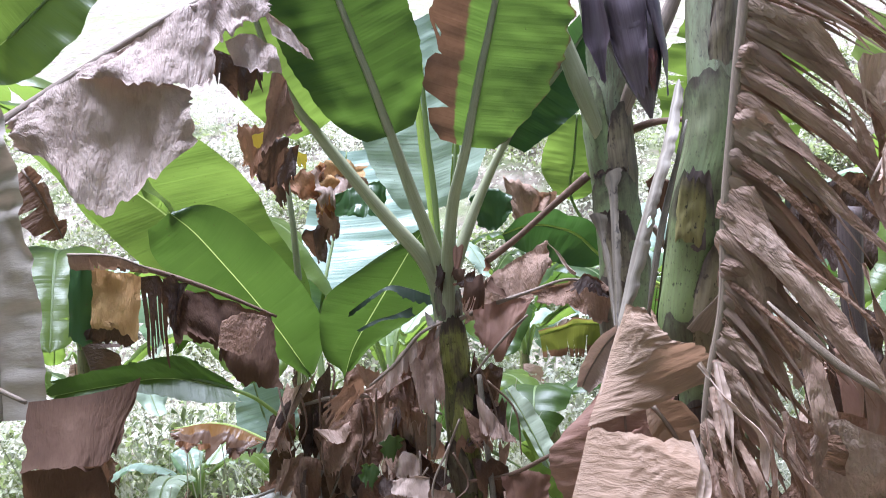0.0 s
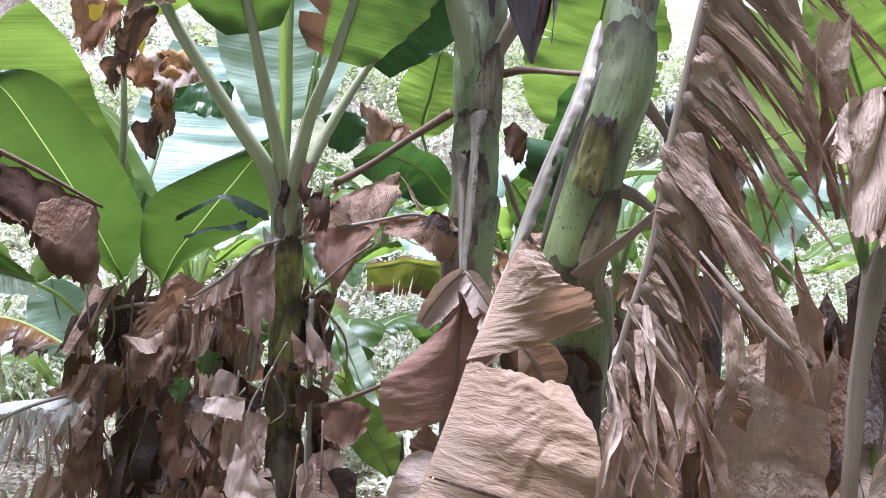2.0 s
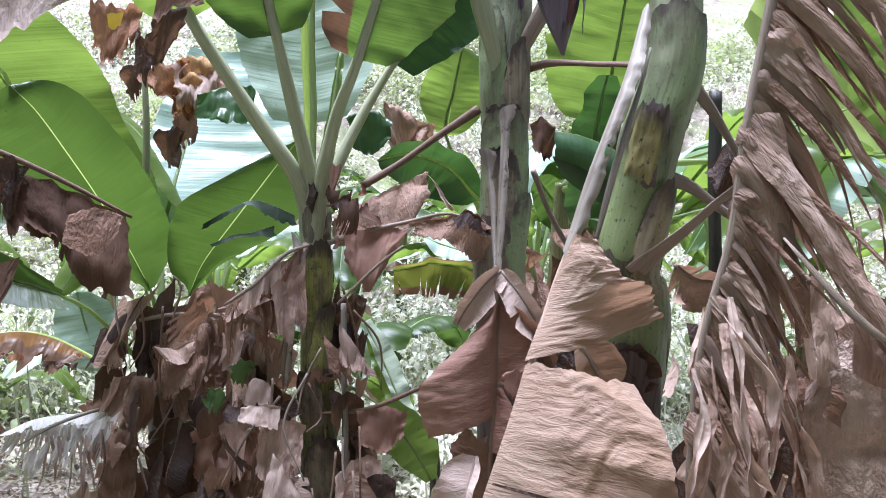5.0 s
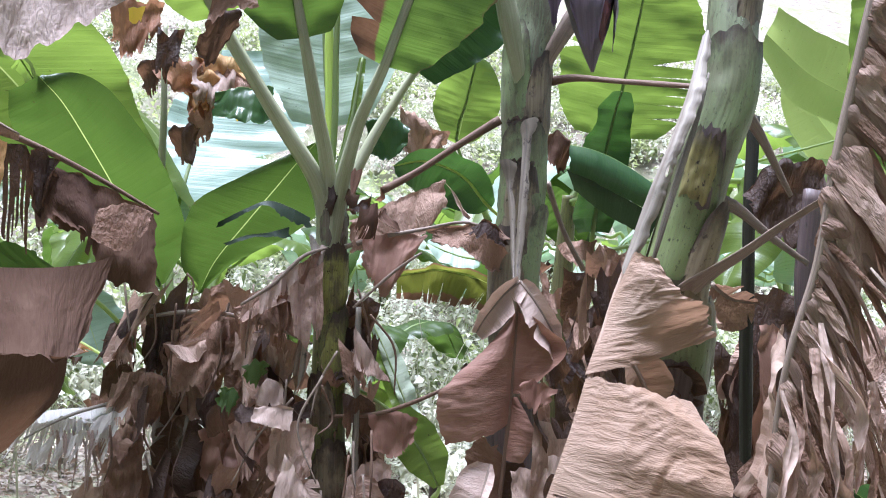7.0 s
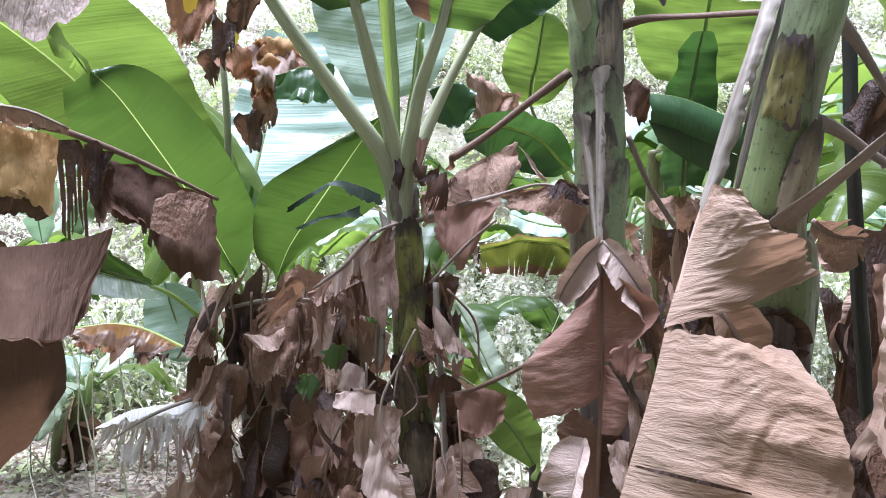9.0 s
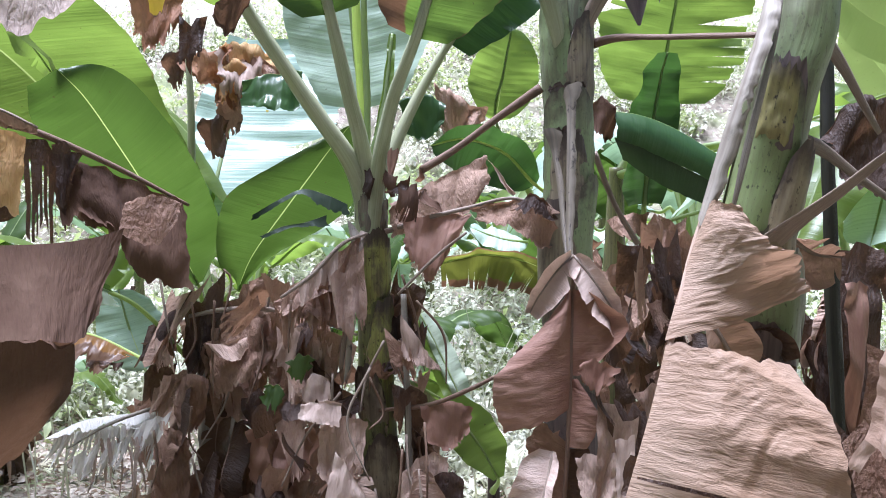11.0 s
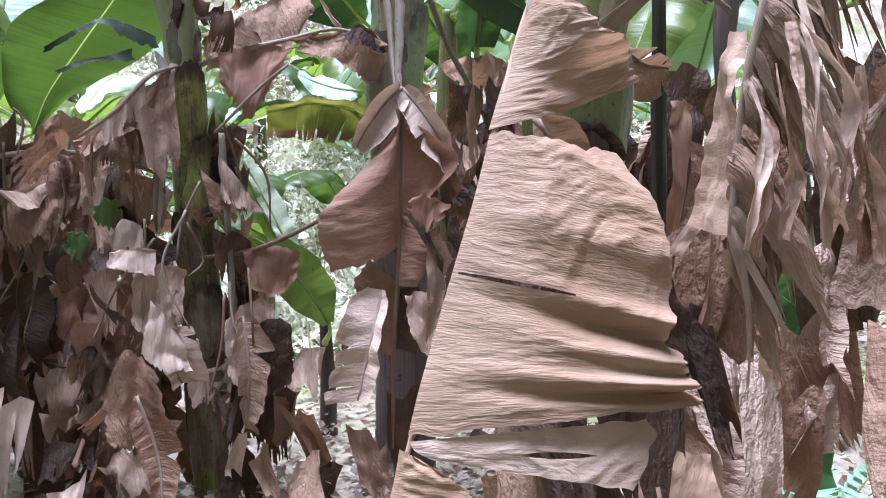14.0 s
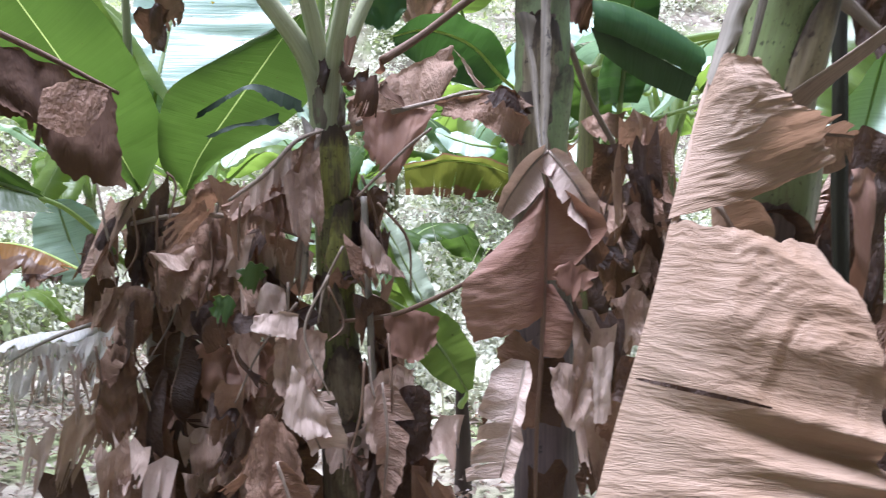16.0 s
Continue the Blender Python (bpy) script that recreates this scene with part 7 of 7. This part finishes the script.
# ---- dead leaves close to the camera's other side ----
plant_f = thing("banana_plant", "banana plant out of view whose dead leaves reach into it", "banana plant", "banana grove")
part("pseudostem", pseudostem([(-1.75, 2.7, -0.25), (-1.72, 2.7, 1.2), (-1.7, 2.72, 2.3)], (0.12, 0.1, 0.06), 31), P_STEM, plant_f)
part("dead_stalk", tube([(-1.7, 2.7, 2.1), (-1.30, 2.98, 2.33), (-1.20, 3.05, 2.41), (-1.03, 3.12, 2.54), (-0.84, 3.18, 2.67), (-0.64, 3.22, 2.78), (-0.50, 3.26, 2.82)], (0.03, 0.022, 0.018, 0.015, 0.012, 0.01, 0.006), 9, 0.7, 0.3), S_DRY, plant_f, "thick dead rib")
flap(plant_f, [(-1.20, 3.03, 2.38), (-1.08, 3.08, 2.49), (-0.95, 3.10, 2.54), (-0.78, 3.10, 2.50), (-0.65, 3.10, 2.44)], [(-1.18, 3.02, 2.30), (-1.06, 3.00, 2.24), (-0.94, 3.00, 2.07), (-0.77, 3.02, 2.16), (-0.63, 3.06, 2.27)], D_ASH, "grey-brown dead leaf hanging over its rib", bulge=0.03, pleat=0.005, ragged=0.03, nu=70, nv=44, seed=121)
flap(plant_f, [(-1.01, 3.10, 2.55), (-0.83, 3.16, 2.67), (-0.67, 3.20, 2.76), (-0.56, 3.22, 2.79)], [(-0.98, 3.06, 2.51), (-0.80, 3.04, 2.47), (-0.68, 3.06, 2.45), (-0.58, 3.10, 2.46)], D_ASH, "grey-brown dead leaf hanging over its rib", bulge=0.03, pleat=0.005, ragged=0.04, nu=60, nv=36, seed=129)
flap(plant_f, [(-0.67, 3.20, 2.76), (-0.58, 3.22, 2.80), (-0.49, 3.24, 2.82), (-0.40, 3.26, 2.77)], [(-0.60, 3.18, 2.63), (-0.54, 3.18, 2.64), (-0.46, 3.20, 2.68), (-0.40, 3.22, 2.72)], D_ASH, "grey crumpled dead leaf", bulge=0.04, ragged=0.1, seed=122)
flap(plant_f, [(-0.55, 3.22, 2.63), (-0.48, 3.22, 2.65), (-0.39, 3.22, 2.60)], [(-0.54, 3.20, 2.55), (-0.45, 3.18, 2.51), (-0.38, 3.20, 2.51)], D_ASH, "grey torn dead leaf", bulge=0.03, ragged=0.08, seed=123)
flap(plant_f, [(-0.43, 3.25, 2.74), (-0.37, 3.25, 2.69), (-0.29, 3.26, 2.59)], [(-0.41, 3.24, 2.65), (-0.34, 3.24, 2.60), (-0.28, 3.26, 2.56)], D_ASH, "grey torn dead leaf", bulge=0.02, ragged=0.08, nu=30, nv=16, seed=124)
rag(plant_f, (-0.62, 3.24, 2.64), (-0.44, 3.24, 2.54), 0.17, D_DARK, "black dead leaf tatters", folds=12, depth=0.03, slits=0.9, ragged=0.4, nu=30, seed=222)
flap(plant_f, [(-0.42, 3.24, 2.52), (-0.38, 3.24, 2.50), (-0.36, 3.24, 2.42)], [(-0.47, 3.22, 2.27), (-0.39, 3.22, 2.30), (-0.33, 3.24, 2.32)], D_PINK, "brown folded dead leaf end", bulge=0.03, ragged=0.08, seed=223)
flap(plant_f, [(-0.46, 3.26, 2.31), (-0.38, 3.26, 2.31)], [(-0.50, 3.26, 2.20), (-0.45, 3.24, 2.17), (-0.40, 3.26, 2.21)], D_DARK, "black crumpled dead leaf end", bulge=0.05, ragged=0.2, seed=224)
dead(plant_f, [(-1.20, 3.10, 2.25), (-1.15, 3.10, 2.17), (-1.08, 3.10, 2.02)], (0.1, 0.1), D_PINK, (0.005, 0.003), S_DRY, (), up=(0, 1, 0), tears=(2, 2), seed=125)
dead(plant_f, [(-1.24, 2.86, 2.55), (-1.22, 2.86, 2.16), (-1.18, 2.86, 1.79), (-1.17, 2.86, 1.49)], (0.14, 0.15), D_BONE, (0.01, 0.006), S_GREY, [(-1.7, 2.72, 2.2)], "pale grey dead leaf strip", up=(0, 1, 0), fold=(4, 4), droop=(10, 10), prof=(0.5, 0.9, 1, 1), tears=(0, 0), sweep=0.05, crumple=0.012, seed=126)
sheet(plant_f, [(-0.750, 2.200, 1.569), (-0.638, 2.220, 1.572), (-0.574, 2.250, 1.582), (-0.533, 2.280, 1.599)], [(-0.700, 2.080, 1.446), (-0.614, 2.100, 1.444), (-0.579, 2.140, 1.437), (-0.562, 2.200, 1.465)], D_CUP, "red-brown dead leaf curled like a cup", wrinkle=0.002, swell=0.008, ragged=0.04, cup=-0.01, nu=60, nv=40, seed=127)
sheet(plant_f, [(-0.701, 2.082, 1.446), (-0.615, 2.102, 1.445), (-0.580, 2.142, 1.438), (-0.563, 2.202, 1.465)], [(-0.860, 2.420, 1.171), (-0.777, 2.420, 1.200), (-0.710, 2.400, 1.263), (-0.629, 2.320, 1.385)], D_CUP, "shaded underside of the curled dead leaf", wrinkle=0.002, swell=0.008, ragged=0.03, cup=0.02, nu=60, nv=40, seed=327)
part("dead_stalk", tube([(-1.7, 2.72, 2.0), (-1.2, 2.4, 1.75), (-0.750, 2.200, 1.569)], (0.014, 0.01, 0.005), 8), S_DRY, plant_f, "dry stalk of the curled leaf")
leaf(plant_f, [(-1.65, 3.60, 2.75), (-1.47, 3.60, 2.88), (-1.31, 3.60, 3.02), (-1.15, 3.60, 3.18)], (0.2, 0.2), G_FRESH, (0.012, 0.005), S_GREEN, [(-1.7, 2.72, 2.2)], up=(0.2, 1, 0.3), seed=128)

# Overhead leaves out of view, added to shade the dead leaves below.
for k, (dx, dy, dz, ln) in enumerate(((0.6, -0.9, 0.7, 1.8), (-0.4, 0.9, 0.8, 1.8), (-0.8, -0.5, 0.8, 1.8))):
    d, top = np.array([dx, dy, 0]) / math.hypot(dx, dy), np.array([-1.7, 2.72, 2.3])
    m = [tuple(top + d * ln * f + (0, 0, dz * h)) for f, h in ((0.18, 0.75), (0.45, 1.15), (0.75, 1.2), (1.0, 0.95))]
    leaf(plant_f, m, (0.32, 0.32), G_BACKLIT, (0.018, 0.005), S_GREEN, [tuple(top - (0, 0, 0.2)), tuple(top + d * 0.1 + (0, 0, 0.3))], up=(0.05, 0, 1), fold=(-8, -8), droop=(35, 35), tears=(3, 3), cut=(0.3, 0.8), loose=10, seed=150 + k)

# ---- plants behind ----
plant_b = thing("banana_plant", "banana plant with drooping dark and bright green leaves", "banana plant", "banana grove")
B_AXIS = [(1.5, 5.75, -0.25), (1.5, 5.72, 0.9), (1.5, 5.7, 1.5), (1.5, 5.66, 2.05)]
part("pseudostem", pseudostem(B_AXIS, (0.1, 0.09, 0.075, 0.04), 41), P_STEM, plant_b)
leaf(plant_b, [(1.58, 5.45, 1.83), (1.56, 5.30, 2.17), (1.57, 5.20, 2.45), (1.57, 5.10, 2.58)], (0.20, 0.14), G_DARK, (0.014, 0.006), S_GREEN, [(1.5, 5.68, 1.8), (1.60, 5.55, 1.62)], up=(0, 1, 0.4), fold=(10, 10), droop=(40, 40), shape=(0.1, 0.95), seed=131)
sheet(plant_b, [(1.227, 4.950, 2.249), (1.376, 4.950, 2.229), (1.561, 4.960, 2.163), (1.794, 4.980, 2.041)], [(1.217, 4.900, 2.110), (1.353, 4.900, 2.065), (1.526, 4.920, 1.995), (1.747, 4.950, 1.902)], G_DARK, "dark drooping leaf folded along its rib", wrinkle=0.001, swell=0.008, cup=0.03, nu=40, nv=24, seed=132, name="leaf")
# Darker copy of the leaf green puts the underside's shade into its colour.
sheet(plant_b, [(1.215, 4.910, 2.117), (1.357, 4.910, 2.069), (1.530, 4.930, 1.999), (1.752, 4.960, 1.908)], [(1.290, 5.000, 2.019), (1.387, 5.000, 1.955), (1.527, 5.000, 1.878), (1.734, 5.020, 1.798)], G_SHADE, "underside of the drooping leaf, shade in its colour", wrinkle=0.001, swell=0.008, nu=40, nv=20, seed=232, name="leaf")
flap(plant_b, [(1.111, 4.930, 2.293), (1.168, 4.920, 2.301), (1.234, 4.940, 2.256)], [(1.109, 4.900, 2.154), (1.163, 4.900, 2.116), (1.229, 4.920, 2.108)], D_CUP, "crumpled brown leaf end", bulge=0.04, ragged=0.12, seed=133)
leaf(plant_b, [(1.77, 5.70, 2.42), (1.78, 5.60, 2.69), (1.80, 5.50, 2.97), (1.82, 5.40, 3.30)], (0.45, 0.45), G_FRESH, (0.014, 0.006), S_GREEN, [(1.5, 5.66, 2.0)], up=(0, 1, 0.4), fold=(5, 5), droop=(10, 20), shape=(0.08, 0.9), tears=(4, 6), cut=(0.3, 0.8), loose=8, seed=134)
leaf(plant_b, [(0.90, 5.20, 1.91), (0.74, 5.20, 2.07), (0.53, 5.15, 2.13), (0.35, 5.10, 2.09)], (0.2, 0.12), G_DARK, (0.01, 0.005), S_NEW, [(1.22, 5.40, 1.74)], up=(0, 0.85, 0.6), fold=(10, 10), droop=(20, 20), seed=135)
leaf(plant_b, [(0.81, 5.70, 2.31), (0.84, 5.65, 2.55), (0.88, 5.60, 2.81)], (0.2, 0.2), G_FRESH, (0.01, 0.005), S_GREEN, [(1.04, 5.75, 1.86)], up=(0, 1, 0.3), seed=136)
leaf(plant_b, [(1.72, 6.00, 1.76), (1.58, 6.00, 1.94), (1.42, 5.90, 2.10)], (0.14, 0.14), G_BACKLIT, (0.01, 0.005), S_GREEN, [(1.5, 5.7, 1.5)], up=(0, 1, 0.4), seed=137)
leaf(plant_b, [(3.08, 4.60, 2.17), (2.85, 4.50, 2.48), (2.66, 4.40, 2.77), (2.50, 4.30, 3.11)], (0.30, 0.34), G_FRESH, (0.014, 0.006), S_GREEN, [(1.5, 5.66, 2.0), (1.8, 5.0, 2.1)], up=(0, 1, 0.3), shape=(0.05, 0.9), seed=138)
green_leaf(plant_b, [(2.860, 4.600, 2.434), (2.603, 4.600, 2.550), (2.353, 4.600, 2.649), (2.106, 4.600, 2.824)], [(2.801, 4.600, 2.321), (2.531, 4.580, 2.392), (2.254, 4.580, 2.490), (2.065, 4.600, 2.741)], [(2.934, 4.620, 2.609), (2.672, 4.620, 2.777), (2.420, 4.620, 2.861), (2.160, 4.600, 2.961)],
           G_SUNLIT, "fresh green leaf lit through from behind", [(1.6, 5.5, 2.0)], seed=238)
green_leaf(plant_b, [(3.266, 5.200, 2.189), (2.992, 5.200, 2.402), (2.758, 5.200, 2.645), (2.635, 5.200, 2.928)], [(3.192, 5.200, 2.151), (2.813, 5.200, 2.290), (2.599, 5.200, 2.567), (2.607, 5.200, 2.909)], [(3.338, 5.200, 2.261), (3.138, 5.200, 2.479), (2.937, 5.200, 2.760), (2.688, 5.200, 2.950)],
           G_SUNLIT, "fresh green leaf lit through from behind", [(1.6, 5.5, 1.7)], seed=248)
part("dead_stalk", tube([(1.11, 4.90, 2.04), (1.24, 5.00, 1.81), (1.40, 5.10, 1.61)], (0.016, 0.014, 0.016), 8), S_DRY, plant_b, "slanting dry stalk")
rags(plant_b, 26, (1.46, 5.55, 1.8), (1.46, 5.55, 0.1), 0.26, 0.24, (D_DARK, D_PINK), 139)

leaf(plant_b, [(1.28, 6.20, 1.44), (1.06, 6.20, 1.53), (0.82, 6.20, 1.56), (0.57, 6.20, 1.51)], (0.22, 0.05), G_SPECK, (0.010, 0.005), S_NEW, [(1.5, 5.7, 1.4)], up=(0, 0.85, 0.5), fold=(10, 10), prof=(0.8, 1, 1, 0.7), tears=(12, 0), cut=(0.3, 0.9), loose=14, holes=0.16, seed=147, label="yellow-green leaf with a frayed spotted rim")
leaf(plant_b, [(1.15, 6.30, 1.64), (0.98, 6.30, 1.66), (0.77, 6.30, 1.73)], (0.12, 0.10), G_SHEEN, (0.010, 0.005), S_GREEN, (), up=(0, -0.6, 0.8), fold=(5, 5), seed=148)
sucker = thing("banana_sucker", "young banana sucker with narrow green leaves", "banana plant", "banana suckers")
part("pseudostem", pseudostem([(0.75, 5.55, -0.25), (0.74, 5.5, 0.2), (0.72, 5.45, 0.6)], (0.05, 0.04, 0.02), 51), P_BARE, sucker)
leaf(sucker, [(0.53, 5.00, 0.72), (0.45, 5.04, 0.93), (0.38, 5.10, 1.10), (0.30, 5.15, 1.27)], (0.03, 0.085), G_SHEEN, (0.006, 0.004), S_GREEN, (), up=(0.2, -1, 0.3), prof=(0.5, 0.9, 1, 0.5), fold=(0, 0), seed=145)
leaf(sucker, [(0.34, 4.64, 0.92), (0.42, 4.62, 0.82), (0.49, 4.60, 0.72), (0.56, 4.60, 0.59)], (0.11, 0.13), G_FRESH, (0.006, 0.004), S_GREEN, [(0.18, 4.86, 1.0)], up=(0.1, 1, 0.3), prof=(0.6, 1, 0.8, 0.2), fold=(4, 4), seed=146)
leaf(sucker, [(0.68, 5.15, 0.47), (0.55, 5.20, 0.71), (0.43, 5.28, 0.95), (0.32, 5.35, 1.23)], (0.045, 0.065), G_FRESH, (0.009, 0.004), S_GREEN, [(0.72, 5.45, 0.3)], up=(0.6, 1, 0.2), fold=(20, -10), droop=(10, 10), seed=141)
leaf(sucker, [(0.62, 5.60, 0.75), (0.47, 5.60, 0.85), (0.36, 5.60, 0.91)], (0.08, 0.08), G_FRESH, (0.009, 0.004), S_GREEN, [(0.72, 5.45, 0.5)], up=(0, 1, 0.5), seed=142)


flap(sucker, [(-0.430, 4.600, 1.011), (-0.387, 4.600, 1.029), (-0.346, 4.610, 0.997)], [(-0.445, 4.580, 0.939), (-0.397, 4.580, 0.899), (-0.371, 4.590, 0.934)], G_BACKLIT, "torn end of a fresh green leaf", bulge=0.012, ragged=0.3, nu=22, nv=16, seed=143, name="leaf")
flap(sucker, [(-0.329, 4.620, 1.115), (-0.281, 4.620, 1.137), (-0.229, 4.630, 1.119)], [(-0.334, 4.600, 1.074), (-0.287, 4.600, 1.044), (-0.249, 4.610, 1.069)], G_BACKLIT, "torn end of a fresh green leaf", bulge=0.012, ragged=0.3, nu=22, nv=16, seed=144, name="leaf")
MIX = (G_FRESH, G_BACKLIT, G_FRESH, G_SHEEN)
wild_plant(-2.6, 8.2, 0.6, 5, 0.9, 201, (G_FRESH, G_SHEEN), dry=6, w=0.16, label="short banana plant beside bare litter")
wild_plant(-0.9, 9.0, 1.4, 5, 1.5, 202, MIX, label="banana plant behind the grove")
wild_plant(0.75, 8.0, 1.0, 4, 1.0, 203, (G_BACKLIT, G_FRESH), dry=2, label="short banana plant with fresh green leaves")
wild_plant(2.6, 7.2, 1.9, 8, 2.0, 204, MIX, dry=8)
wild_plant(3.6, 5.2, 2.0, 8, 2.1, 205, MIX, dry=8)
wild_plant(2.4, 9.6, 1.6, 7, 2.0, 206, MIX)
wild_plant(-2.6, 6.6, 2.0, 8, 2.0, 207, MIX, dry=8)
wild_plant(-3.4, 4.2, 2.2, 8, 2.1, 208, MIX, dry=6)
wild_plant(4.0, 2.4, 2.2, 8, 2.0, 209, MIX, dry=8)
# Unseen plants behind and beside the camera, added to block sky light.
wild_plant(-3.2, -2.4, 2.2, 8, 1.9, 210, MIX)
wild_plant(3.4, -2.0, 2.2, 8, 1.9, 211, MIX)
for k, (x, y, h) in enumerate(((-1.5, -0.9, 2.7), (1.7, -0.8, 2.7), (-2.6, 1.0, 2.6), (2.7, 0.9, 2.6), (0.1, -1.9, 2.7), (-1.2, -3.2, 2.4), (1.4, -3.4, 2.3), (0.1, -5.2, 2.5), (-4.6, 0.6, 2.4), (4.6, 0.2, 2.4), (-2.2, -5.6, 2.3), (2.8, -5.4, 2.4))):
    wild_plant(x, y, h, 9, 2.1, 270 + k, MIX, dry=6)
for k, (x, y, h) in enumerate(((-4.2, 10.2, 1.3), (-2.2, 11.8, 1.5), (0.6, 11.4, 1.4), (3.2, 12.6, 1.5), (5.2, 9.0, 1.6), (-5.6, 8.0, 1.6), (1.6, 14.0, 1.6), (-0.8, 14.6, 1.6), (4.6, 15.0, 1.5))):
    wild_plant(x, y, h, 7, 1.8, 230 + k, MIX, dry=3, label="banana plant on the slope behind the grove")


def fern(x, y, height, fronds, seed):
    """A low fern: arching stalks set with rows of small leaflets."""
    rng = np.random.default_rng(seed)
    plant = thing("fern", "blue-green fern growing from the leaf litter", "fern")
    base = np.array([x, y, ground_height(x, y) - 0.02])
    for i in range(fronds):
        phi = 2 * np.pi * i / fronds + rng.uniform(-0.3, 0.3)
        d = np.array([np.cos(phi), np.sin(phi), 0])
        reach = height * rng.uniform(0.6, 0.9)
        line, length = spline([base, base + d * reach * 0.25 + (0, 0, height * 0.6), base + d * reach * 0.7 + (0, 0, height * 0.95), base + d * reach * 1.2 + (0, 0, height * 0.85)], 26)
        ob = part("frond", tube([tuple(p) for p in line[::5]], (0.005, 0.004, 0.003, 0.002), 6), S_GREEN, plant)
        verts, faces, s = [], [], np.cross(d, (0, 0, 1.0))
        for k in range(7, 26):
            for sg in (-1, 1):
                ln = length * 0.24 * (1 - ((k - 12) / 16) ** 2) * rng.uniform(0.85, 1.1)
                tip = line[k] + sg * s * ln + d * ln * 0.45 - (0, 0, ln * 0.15)
                side = d * ln * 0.2
                b = len(verts)
                m = line[k] * 0.5 + tip * 0.5
                verts += [tuple(line[k]), tuple(m + side * 0.8 - (0, 0, 0.004)), tuple(tip), tuple(m - side * 0.8 - (0, 0, 0.004)), tuple(m + (0, 0, 0.004))]
                faces += [(b, b + 1, b + 4), (b + 1, b + 2, b + 4), (b + 2, b + 3, b + 4), (b + 3, b, b + 4)]
        me = bpy.data.meshes.new("leaflets")
        me.from_pydata(verts, [], faces)
        tagged(part("leaflet", me, FERN, ob), kind="stuff")


fern(2.05, 3.35, 0.5, 6, 71)
